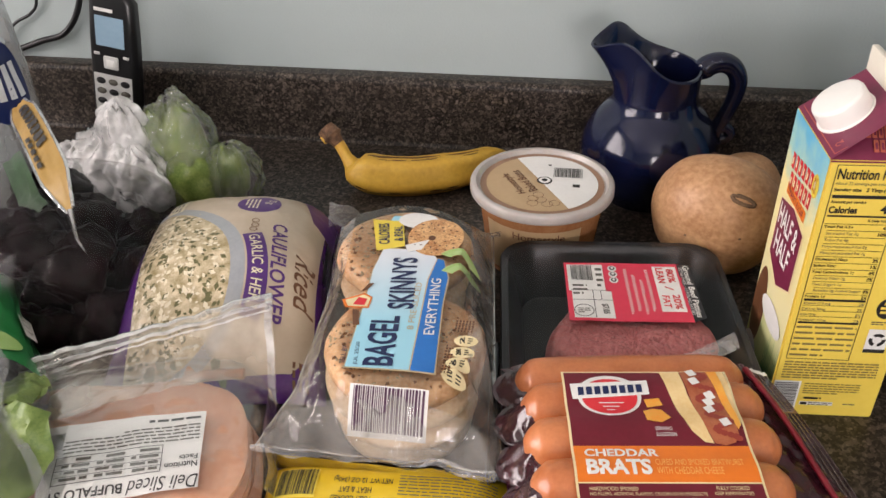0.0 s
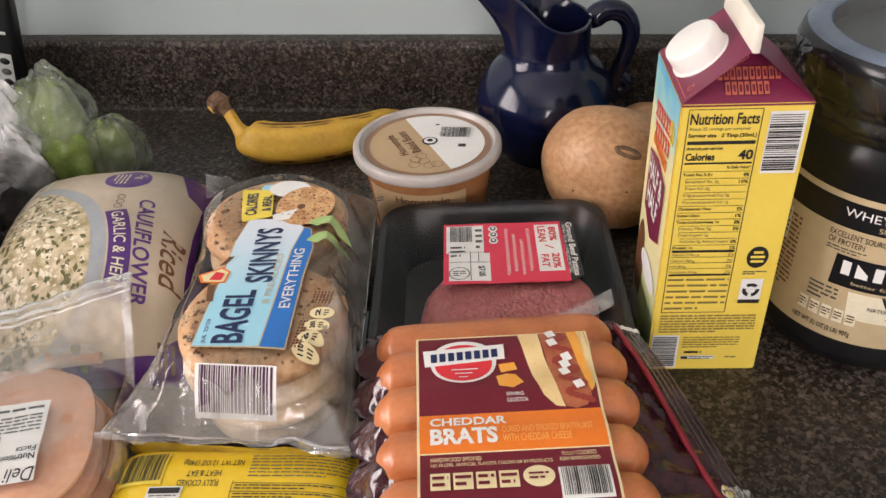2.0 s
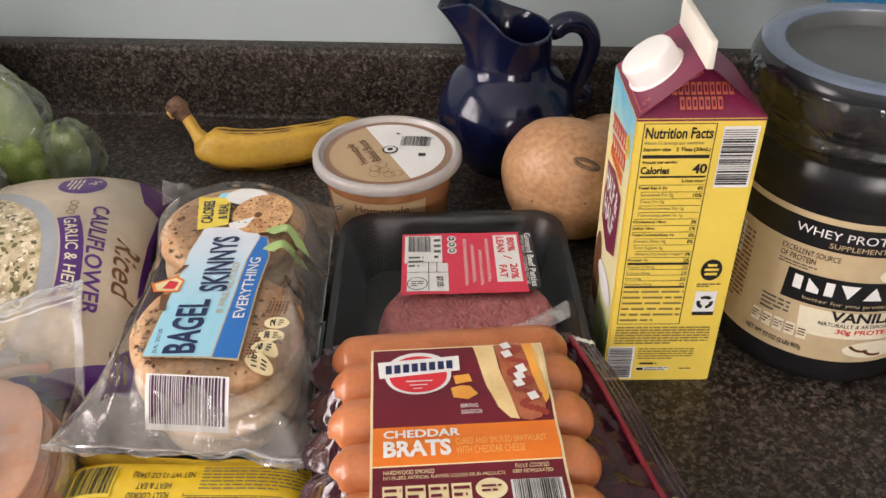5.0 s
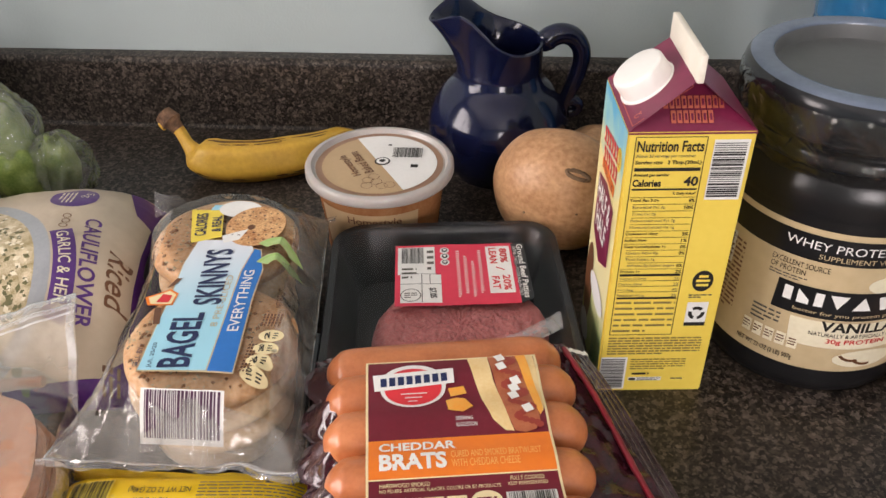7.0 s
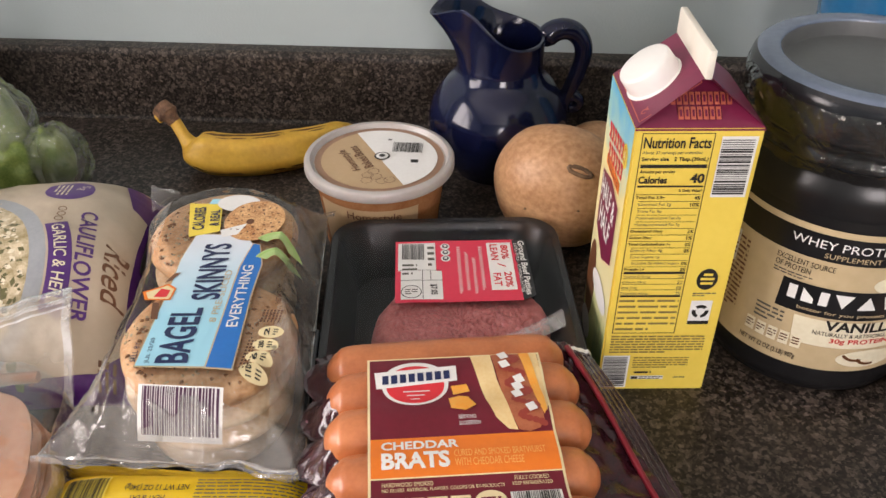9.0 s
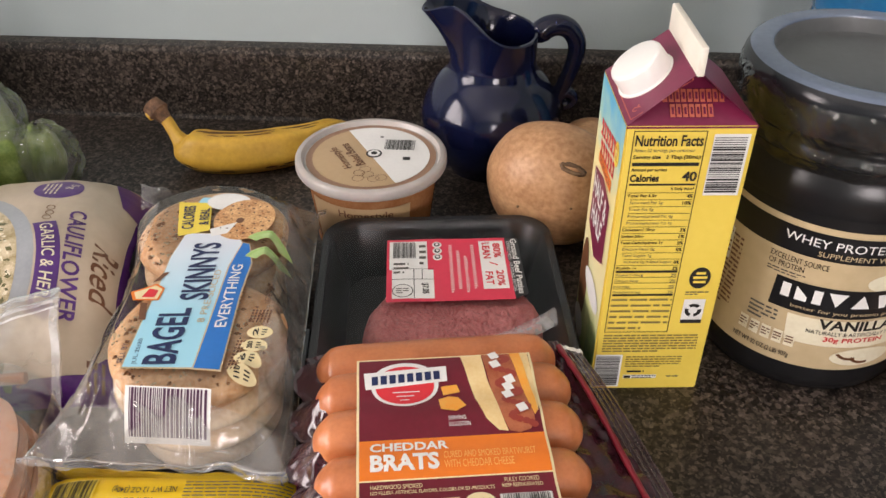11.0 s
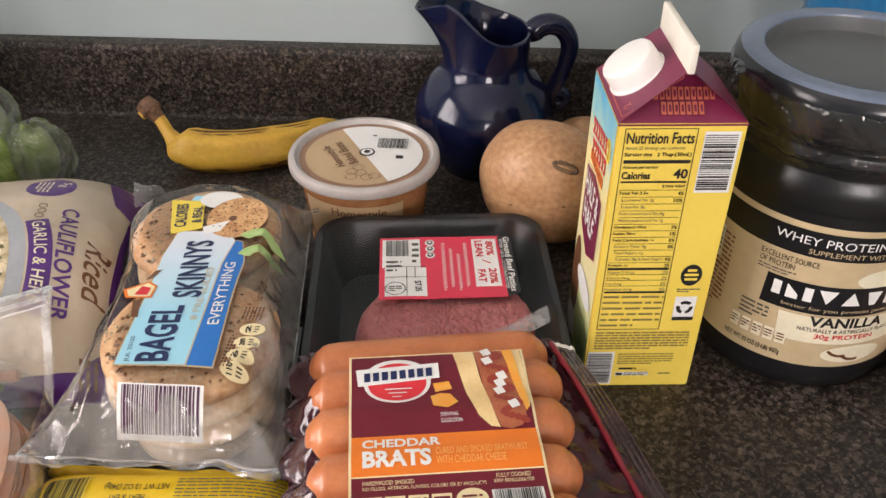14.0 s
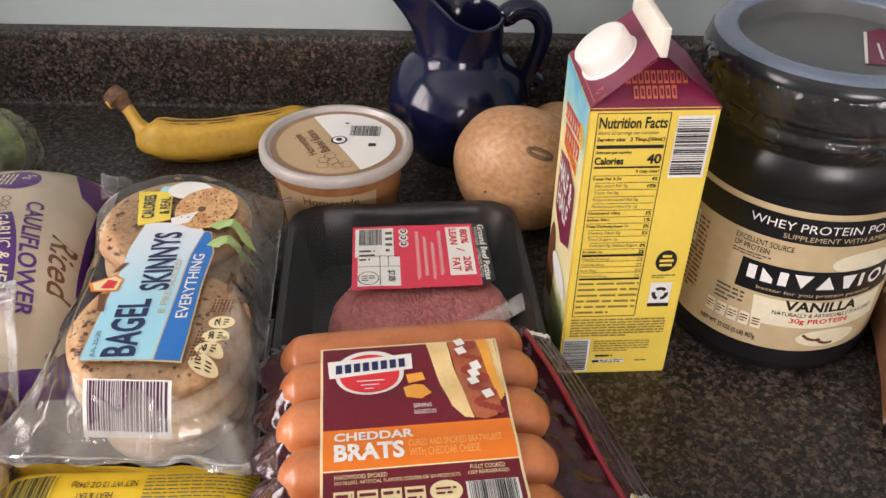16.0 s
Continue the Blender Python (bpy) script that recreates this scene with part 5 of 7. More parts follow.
# ---- the bag of bagels ----
CRUST = paint("bagel_crust", (0.92, 0.63, 0.35), (0.66, 0.33, 0.14), 32, 0.5, 0.4, 180, fine=0.5)
CRUMB = paint("bagel_side", (0.86, 0.69, 0.46), (0.66, 0.44, 0.24), 36, 0.65, 0.35, 200, fine=0.45)
SEED_DARK = paint("poppy_seed", (0.07, 0.05, 0.036), None, 300, 0.5)
SEED_PALE = paint("sesame_seed", (0.72, 0.58, 0.36), None, 300, 0.5)
TOASTED = paint("toasted_onion", (0.42, 0.19, 0.06), (0.24, 0.09, 0.03), 200, 0.6)
BAG_FILM = film("bread_bag_film", haze=0.035, rough=0.07, crinkle=0.4, scale=45, gloss=0.95, facet=32, haze_colour=(0.9, 0.84, 0.74))
EDGE_FILM = film("film_edge", haze=0.38, rough=0.12, crinkle=0.4, scale=80, haze_colour=(0.85, 0.84, 0.82))
STACKS = ((-0.0565, 0.475, 0.0550), (-0.077, 0.586, 0.0530))
SKY_FADE = fading_print("blue_to_white_print", (0.33, 0.66, 0.80), (0.70, 0.74, 0.80), -0.055, 0.030)


def bag_edges(y):
    """Left and right edge of the bread bag at a distance y."""
    return np.interp(y, [0.392, 0.41, 0.45, 0.55, 0.66], [-0.137, -0.134, -0.128, -0.132, -0.147]), np.interp(y, [0.392, 0.41, 0.47, 0.66], [0.014, 0.016, 0.006, -0.014])


def bag_slack(x, y):
    """0 over the bagels, 1 at the bag's edge, along a film pulled taut between them."""
    (ax, ay, ar), (bx, by, br) = STACKS
    t = max(0.0, min(1.0, ((x - ax) * (bx - ax) + (y - ay) * (by - ay)) / ((bx - ax) ** 2 + (by - ay) ** 2)))
    waist = 0.010 * math.sin(math.pi * t)
    d = math.hypot(x - ax - t * (bx - ax), y - ay - t * (by - ay)) - (ar + t * (br - ar) - waist - 0.003)
    if d <= 0:
        return 0.0
    x0, x1 = bag_edges(y)
    e = max(0.0, min(x - x0, x1 - x, y - 0.396, 0.660 - y))
    return d / (d + e)


def bag_top(x, y):
    """Height of the bread bag's upper film."""
    k = bag_slack(x, y)
    return 0.0862 - (0.0862 - (0.046 + 0.005 * max(0.0, min(1.0, (0.46 - y) / 0.05)))) * k ** 1.15


def seeds(cx, cy, z, rmaj, rmin, count, seed, size):
    rnd = random.Random(seed)
    v, f = [], []
    for _ in range(count):
        a, b = rnd.uniform(0, 2 * math.pi), rnd.uniform(-1.1, 1.0)
        rr = rmaj + rmin * math.sin(b)
        c = Vector((cx + rr * math.cos(a), cy + rr * math.sin(a), z + 0.0131 * math.cos(b)))
        t = rnd.uniform(0, 6.3)
        d, e = Vector((math.cos(t), math.sin(t), 0)) * size * 1.5, Vector((-math.sin(t), math.cos(t), 0)) * size
        k = len(v)
        v += [c + d, c + e, c - d, c - e, c + Vector((0, 0, size * 0.9))]
        f += [(k, k + 1, k + 4), (k + 1, k + 2, k + 4), (k + 2, k + 3, k + 4), (k + 3, k, k + 4)]
    return v, f


def bagel(cx, cy, z, r, seed, high=0.0098):
    """A flat bagel ring, closed almost to its middle."""
    v, f, n, m = [], [], 64, 24
    rmin = 0.47 * r
    for i in range(n):
        a = 2 * math.pi * i / n
        w = 1 + 0.05 * nz(math.cos(a) * 1.5, math.sin(a) * 1.5, seed)
        for j in range(m):
            b = 2 * math.pi * j / m
            cb, sb = math.copysign(abs(math.cos(b)) ** 0.8, math.cos(b)), math.copysign(abs(math.sin(b)) ** 0.88, math.sin(b))
            rr = (r - rmin) + rmin * cb
            v.append(Vector((cx + rr * w * math.cos(a), cy + rr * w * math.sin(a), z + high * sb * (1 + 0.05 * nz(a, b, seed)))))
    for i in range(n):
        for j in range(m):
            f.append((i * m + j, ((i + 1) % n) * m + j, ((i + 1) % n) * m + (j + 1) % m, i * m + (j + 1) % m))
    return v, f


def bagel_bag(m):
    it = thing("bagel_bag", m, "clear printed bag holding two stacks of seeded bagels", "bagel bag")
    o = Vector((-0.068, 0.535, 0))
    for s, (cx, cy, r) in enumerate(STACKS):
        for k in range(4):
            z = 0.0115 + 0.0198 * k
            b = part("bagel", bagel(cx - o.x + 0.002 * math.sin(3 * k), cy - o.y + 0.002 * math.cos(2 * k), z, r * (0.87, 0.92, 0.97, 1.0)[k], s * 9 + k, 0.0128 if k == 3 else 0.0098), CRUST if k == 3 else CRUMB, it, "seeded golden-brown bagel")
            if k == 3:
                for mat, cnt, sz, sd, nm in ((SEED_DARK, 130, 0.0006, 1, "poppy_seed_topping"), (SEED_PALE, 260, 0.0011, 2, "sesame_topping"), (TOASTED, 130, 0.0016, 3, "toasted_onion_topping")):
                    tagged(part(nm, seeds(cx - o.x, cy - o.y, z, r * 0.53, r * 0.47, cnt, sd + s * 5, sz), mat, b, smooth=False), kind="stuff")
    def top(u, v):
        y = 0.396 + 0.264 * v
        x0, x1 = bag_edges(y)
        x = x0 + (x1 - x0) * u
        k = bag_slack(x, y)
        y += 0.004 * nz(u * 6, 7) * (1 if v < 0.02 or v > 0.98 else 0)
        w = min(1.0, k * 3) * (1.15 - k)
        z = bag_top(x, y) + w * (0.0065 * nz(x * 28, y * 28, 2) + 0.0140 * (0.25 - abs(nz(x * 42 + 1.5 * nz(x * 20, y * 20), y * 36, 5))) + 0.005 * (0.25 - abs(nz(x * 95, y * 80, 6))))
        return Vector((x, y, z + 0.0007 * nz(x * 60, y * 25, 8))) - o

    def low(u, v):
        q = top(u, v)
        k = min(1.0, 2.4 * min(u, 1 - u, v, 1 - v) / 0.3)
        return Vector((q.x, q.y, 0.046 - 0.0445 * k ** 0.5 - 0.0008))

    part("film", sheet(120, 150, top), BAG_FILM, it, "crinkled clear bag film")
    part("under_film", sheet(30, 40, low), BAG_FILM, it)
    skirt = film("gathered_film", haze=0.15, rough=0.06, crinkle=0.8, scale=42, gloss=1.4, facet=38, haze_colour=(0.95, 0.91, 0.85))
    part("front_film", sheet(90, 20, lambda u, v: top(u, 0.085 * v) + Vector((0, -0.001, 0.0012))), skirt, it, "gathered hazy film at the bag's near end")
    for a, b in ((0.0, 0.15), (0.86, 1.0)):
        part("side_film", sheet(20, 120, lambda u, v: top(a + (b - a) * u, v) + Vector((0, 0, 0.0012))), skirt, it, "hazy folded film side")
    part("end_seam", sheet(70, 8, lambda u, v: top(u, 0.0) + Vector((0.004 * (u - 0.5), -0.006 * v * (0.7 + 0.5 * nz(u * 5, 3)), 0.002 * math.sin(3 * v + 9 * u) + 0.0035 * nz(u * 14, v * 2)))), film("seam_film", haze=0.22, rough=0.12, crinkle=0.5, scale=70, gloss=0.7), it, "hazy crimped bag end")
    part("tail", sheet(36, 16, lambda u, v: Vector((-0.158 + 0.150 * u, 0.655 + 0.016 * v * (0.6 + nz(u * 4, 9)), 0.048 + 0.020 * math.exp(-(u / 0.22) ** 2) * v + 0.007 * nz(u * 11, v * 3, 3))) - o), film("tail_film", haze=0.16, rough=0.07, crinkle=1.0, scale=80, facet=60), it, "gathered clear film tail")
    for nm, line in (("near_edge", [top(t / 80, 0.0) for t in range(81)]), ("far_edge", [top(t / 80, 1.0) for t in range(81)]), ("side_edge", [top(0.0, t / 120) for t in range(121)]), ("side_edge", [top(1.0, t / 120) for t in range(121)])):
        part(nm, tube(line, [0.0006 + 0.0006 * abs(nz(i * 0.35, 2)) for i in range(len(line))], 6), EDGE_FILM, it, "hazy folded film edge")
    # printing on the film
    p = Print(it, lambda x, y, h: Vector((x, y, bag_top(x, y) + 0.0014 + 0.0006 * nz(x * 60, y * 40, 4) + h)) - o, 0.004)
    p.shape([(-0.0870, 0.4340), (-0.0450, 0.4358), (-0.0470, 0.484), (-0.0485, 0.533), (-0.0460, 0.560), (-0.0530, 0.572), (-0.0890, 0.570), (-0.0915, 0.540), (-0.0890, 0.503), (-0.0885, 0.470)], GOLD, 1, "panel_edge")
    p.shape([(-0.0862, 0.4352), (-0.0455, 0.4370), (-0.0475, 0.484), (-0.0490, 0.533), (-0.0468, 0.560), (-0.0532, 0.571), (-0.0885, 0.569), (-0.0908, 0.540), (-0.0882, 0.503), (-0.0876, 0.470)], SKY_FADE, 1.6, "name_panel")
    p.shape([(-0.0455, 0.4350), (-0.0282, 0.4340), (-0.0335, 0.503), (-0.0342, 0.537), (-0.0410, 0.560), (-0.0465, 0.561), (-0.0495, 0.533), (-0.0475, 0.484)], GOLD, 2, "panel_edge")
    p.shape([(-0.0446, 0.4362), (-0.0292, 0.4354), (-0.0345, 0.503), (-0.0352, 0.537), (-0.0415, 0.559), (-0.0460, 0.560), (-0.0485, 0.533), (-0.0465, 0.484)], BLUE, 2.6, "flavour_panel")
    p.text("BAGEL", -0.0680 - 0.0250, 0.4630 - 0.0098, -0.0680 + 0.0250, 0.4630 + 0.0098, NAVY, 3, turn=95, bold=0.025)
    p.text("SKINNYS", -0.0660 - 0.0310, 0.5275 - 0.0092, -0.0660 + 0.0310, 0.5275 + 0.0092, NAVY, 3, turn=97, bold=0.025)
    p.text("8 PRE-SLICED", -0.0532 - 0.0265, 0.5020 - 0.0022, -0.0532 + 0.0265, 0.5020 + 0.0022, GOLD, 3, turn=93)
    p.text("EVERYTHING", -0.0408 - 0.0315, 0.5030 - 0.0036, -0.0408 + 0.0315, 0.5030 + 0.0036, WHITE, 4, turn=94, bold=0.01)
    p.text("SELL BY", -0.0895 - 0.0085, 0.4460 - 0.0016, -0.0895 + 0.0085, 0.4460 + 0.0016, NAVY, 3, turn=97)
    p.text("JUL 25/20", -0.0812 - 0.0110, 0.4480 - 0.0016, -0.0812 + 0.0110, 0.4480 + 0.0016, NAVY, 3, turn=97)
    p.shape([(-0.1045, 0.5020), (-0.0905, 0.5115), (-0.0838, 0.5070), (-0.0840, 0.4950), (-0.1000, 0.4935)], ORANGE, 3, "brand_tag_edge")
    p.shape([(-0.1020, 0.5015), (-0.0905, 0.5095), (-0.0850, 0.5060), (-0.0852, 0.4962), (-0.0985, 0.4950)], CREAM, 3.5, "brand_tag")
    p.shape([(-0.0955, 0.4970), (-0.0875, 0.4975), (-0.0870, 0.5045), (-0.0935, 0.5060)], RED, 4.2, "brand_tag_mark")
    p.shape([(-0.0945, 0.4920), (-0.0900, 0.4920), (-0.0862, 0.4760), (-0.0905, 0.4760)], BROWN, 3, "brand_strip")
    p.shape([(-0.0935, 0.5125), (-0.0895, 0.5150), (-0.0860, 0.5240), (-0.0900, 0.5230)], BROWN, 3, "brand_strip")
    p.shape([(-0.1055, 0.6085), (-0.0935, 0.5650), (-0.0735, 0.5740), (-0.0810, 0.6085)], YELLOW, 1.8, "yellow_tag")
    p.text("CALORIES", -0.0925 - 0.0150, 0.5885 - 0.0042, -0.0925 + 0.0150, 0.5885 + 0.0042, NAVY, 3, turn=102, bold=0.02)
    p.text("& REAL", -0.0815 - 0.0105, 0.5900 - 0.0034, -0.0815 + 0.0105, 0.5900 + 0.0034, NAVY, 3, turn=102, bold=0.02)
    p.shape([(-0.0920, 0.606), (-0.0700, 0.606), (-0.0680, 0.616), (-0.0900, 0.616)], SKY_BLUE, 1.2, "panel_edge")
    p.oval(-0.0690, 0.6110, 0.0160, 0.0110, WHITE, 2, "printed_cream_cheese")
    p.oval(-0.0520, 0.5890, 0.0215, 0.0255, PRINT_BAGEL, 2.6, "printed_bagel")
    p.oval(-0.0545, 0.5860, 0.0028, 0.0034, BROWN, 3.2, "printed_hole")
    p.shape([(-0.0735, 0.575), (-0.0560, 0.5835), (-0.0600, 0.5700), (-0.0700, 0.5660)], WHITE, 3.0, "printed_cream_cheese")
    for i in range(40):
        a, q = 2.4 * i, 0.95 * math.sqrt((i + 6) / 46)
        p.oval(-0.0520 + 0.0205 * q * math.cos(a), 0.5890 + 0.0240 * q * math.sin(a), 0.0006 + 0.0003 * (i % 3), 0.0006 + 0.0002 * (i % 4), SEED_DARK if i % 3 == 0 else BROWN, 3.4, "printed_seed", 6)
    for cx, cy, r0, a0, a1 in ((-0.0300, 0.5580, 0.0170, 25, 150), (-0.0250, 0.5400, 0.0165, 40, 165)):
        p.ring(cx, cy, r0 - 0.0088, r0, radians(a0), radians(a1), PEPPER_PRINT, 3.6, "printed_celery", 24)
        p.ring(cx, cy, r0 - 0.0030, r0 - 0.0012, radians(a0 + 4), radians(a1 - 4), LIGHT_GREEN, 4.2, "printed_celery_gloss", 24)
    for i, (w, x, y) in enumerate((("110", -0.0170, 0.4360), ("6", -0.0160, 0.4468), ("280", -0.0145, 0.4576), ("2", -0.0135, 0.4690))):
        p.oval(x, y, 0.0078, 0.0054, CREAM, 2, "fact_tab")
        p.text(w, x - 0.0025 - 0.0032, y - 0.0016, x - 0.0025 + 0.0032, y + 0.0016, INK, 3, turn=95, bold=0.03)
        p.lines(x + 0.0012, y - 0.0032, x + 0.0042, y + 0.0032, 3, INK, 3, seed=95 + i, fill=0.4)
    for i in range(6):
        p.lines(-0.0225 + 0.0022 * i, 0.4775, -0.0212 + 0.0022 * i, 0.4900, 5, BROWN, 2, fill=0.75, seed=101 + i)
    for i in range(3):
        p.lines(-0.0255 + 0.002 * i, 0.436, -0.0242 + 0.002 * i, 0.462, 9, BROWN, 2, fill=0.6, seed=111 + i)
    p.text("NET WT 16 OZ", -0.0165 - 0.0120, 0.5080 - 0.0018, -0.0165 + 0.0120, 0.5080 + 0.0018, BROWN, 2, turn=97, bold=0.02)
    # barcode hangs over the near end of the stack
    f = Print(it, lambda x, y, h: Vector((x, 0.4225 - 0.0175 * y / 0.031, 0.0868 - 0.0278 * y / 0.031 + 0.0022 * math.sin(math.pi * min(1, y / 0.031)) + 0.0005 * nz(x * 90, y * 40)) ) + Vector((0, -0.8, 0.5)) * (0.0012 + h) - o, 0.004)
    f.barcode(-0.0790, 0.031, -0.0300, 0.0, across=True, layer=2, seed=120, mats=(PLUM_INK, WHITE))
    p.finish()
    f.finish()
    return it


PLUM_INK = paint("plum_ink", (0.075, 0.02, 0.06), None, 60, 0.4)
PRINT_BAGEL = paint("printed_bagel_colour", (0.86, 0.55, 0.26), (0.42, 0.15, 0.04), 80, 0.35, fine=0.5)
PEPPER_PRINT = paint("printed_celery_colour", (0.48, 0.64, 0.28), (0.38, 0.55, 0.19), 90, 0.35)
bagel_bag(pose(-0.068, 0.535, 0))

# ---- soft bags: a pillow shape ----


def pillow(hx, hy, thick, rim, bulge=4, seed=0, crease=0.002, nu=60, nv=60, rest=0.0):
    """Upper and lower skins of a filled bag, sealed at the rim; its underside rests at height rest."""
    def height(u, v):
        k = max(0.0, (1 - abs(u) ** bulge) * (1 - abs(v) ** bulge))
        return k ** 0.55

    def top(u, v):
        a, b = 2 * u - 1, 2 * v - 1
        x, y = a * hx * (1 - 0.05 * (1 - b * b) * abs(a) ** 6), b * hy * (1 - 0.05 * (1 - a * a) * abs(b) ** 6)
        k = height(a, b)
        return Vector((x, y, rim + (thick - rim) * k + crease * (nz(x * 34, y * 34, seed) + 0.5 * abs(nz(x * 90, y * 70, seed + 3))) * (0.4 + 0.6 * (1 - k))))

    def low(u, v):
        q = top(u, v)
        k = height(2 * u - 1, 2 * v - 1)
        return Vector((q.x, q.y, max(rest, rim - (rim - rest) * min(1, k * 2.2)) - (0.0006 if k < 0.02 else 0)))

    return top, join(sheet(nu, nv, top), sheet(nu // 2, nv // 2, low))


def blob(c, rx, ry, rz, seed, rough=0.15, n=40, m=24, pleat=0.0):
    v, f = [], []
    for j in range(m + 1):
        b = math.pi * j / m
        for i in range(n):
            a = 2 * math.pi * i / n
            d = Vector((math.sin(b) * math.cos(a), math.sin(b) * math.sin(a), math.cos(b)))
            w = 1 + rough * nz(d.x * 2, d.y * 2, d.z * 2 + seed) + rough * 0.5 * abs(nz(d.x * 6, d.y * 6, d.z * 6 + seed))
            w += pleat * (1 + d.z) * math.sin(11 * a + 5 * nz(d.x, d.y, d.z * 2 + seed)) + pleat * abs(nz(a * 5, d.z * 1.5, seed))
            v.append(Vector((c[0] + rx * w * d.x, c[1] + ry * w * d.y, max(0.001 + 0.0005 * (i % 3), c[2] + rz * w * d.z))))
    for j in range(m):
        for i in range(n):
            a, b = j * n + i, j * n + (i + 1) % n
            f.append((a, a + n, b + n, b))
    return v, f


# ---- the yellow packet ----
def yellow_packet(m):
    it = thing("yellow_packet", m, "flat bright yellow printed packet of cooked sausage", "packet")
    hx, hy = 0.080, 0.055
    top, geo = pillow(hx, hy, 0.040, 0.012, 6, 3, 0.0010)
    part("packet", geo, YELLOW_FOIL, it, "glossy yellow printed film")

    def on(x, y, h):
        q = top((x / hx + 1) / 2, (y / hy + 1) / 2)
        return Vector((x, y, q.z + 0.0004 + h))

    p = Print(it, on, 0.004)
    p.barcode(-0.066, 0.016, -0.040, 0.040, across=True, layer=1, seed=131, mats=(INK, YELLOW))
    p.text("NET WT 12 OZ (340g)", -0.030, 0.029, 0.006, 0.0345, INK, 2, turn=180, bold=0.01)
    p.lines(0.010, 0.020, 0.070, 0.038, 7, GREY_INK, seed=132, fill=0.34)
    p.text("FULLY COOKED", -0.030, 0.014, -0.006, 0.0185, INK, 2, turn=180, bold=0.01)
    p.text("HEAT & EAT", -0.026, 0.021, -0.006, 0.0255, INK, 2, turn=180, bold=0.01)
    p.rect(-0.046, 0.004, -0.026, 0.014, WHITE, 1, "mark_panel")
    p.rect(-0.045, 0.009, -0.027, 0.013, INK, 2, "mark_strip")
    p.lines(-0.044, 0.0045, -0.028, 0.0085, 2, GREY_INK, 2, seed=133)
    for i in range(5):
        p.rect(0.002, 0.016 - 0.006 * i, 0.070, 0.0164 - 0.006 * i, INK, 1, "table_rule")
        p.lines(0.004, 0.0112 - 0.006 * i, 0.060, 0.0155 - 0.006 * i, 2, INK, 2, seed=134 + i, fill=0.4)
    p.rect(0.002, -0.030, 0.0024, 0.018, INK, 1, "table_rule")
    p.lines(-0.066, -0.030, -0.010, 0.000, 6, GREY_INK, seed=141)
    p.finish()
    return it


YELLOW_FOIL = paint("yellow_printed_film", (0.86, 0.60, 0.03), (0.80, 0.54, 0.02), 20, 0.22, 0.12, 60, coat=0.3)
yellow_packet(pose(-0.052, 0.357, 0, 0, 0, 4))

# ---- the bag of riced cauliflower ----
RICE = paint("printed_cauliflower_rice", (0.72, 0.61, 0.42), (0.30, 0.23, 0.10), 110, 0.32, 0.12, 60, fine=0.3)
BOWL = paint("printed_grey_bowl", (0.36, 0.38, 0.40), (0.30, 0.32, 0.34), 40, 0.3)
BAG_PURPLE = paint("purple_bag_film", (0.11, 0.03, 0.20), (0.075, 0.018, 0.15), 40, 0.26, 0.2, 60)


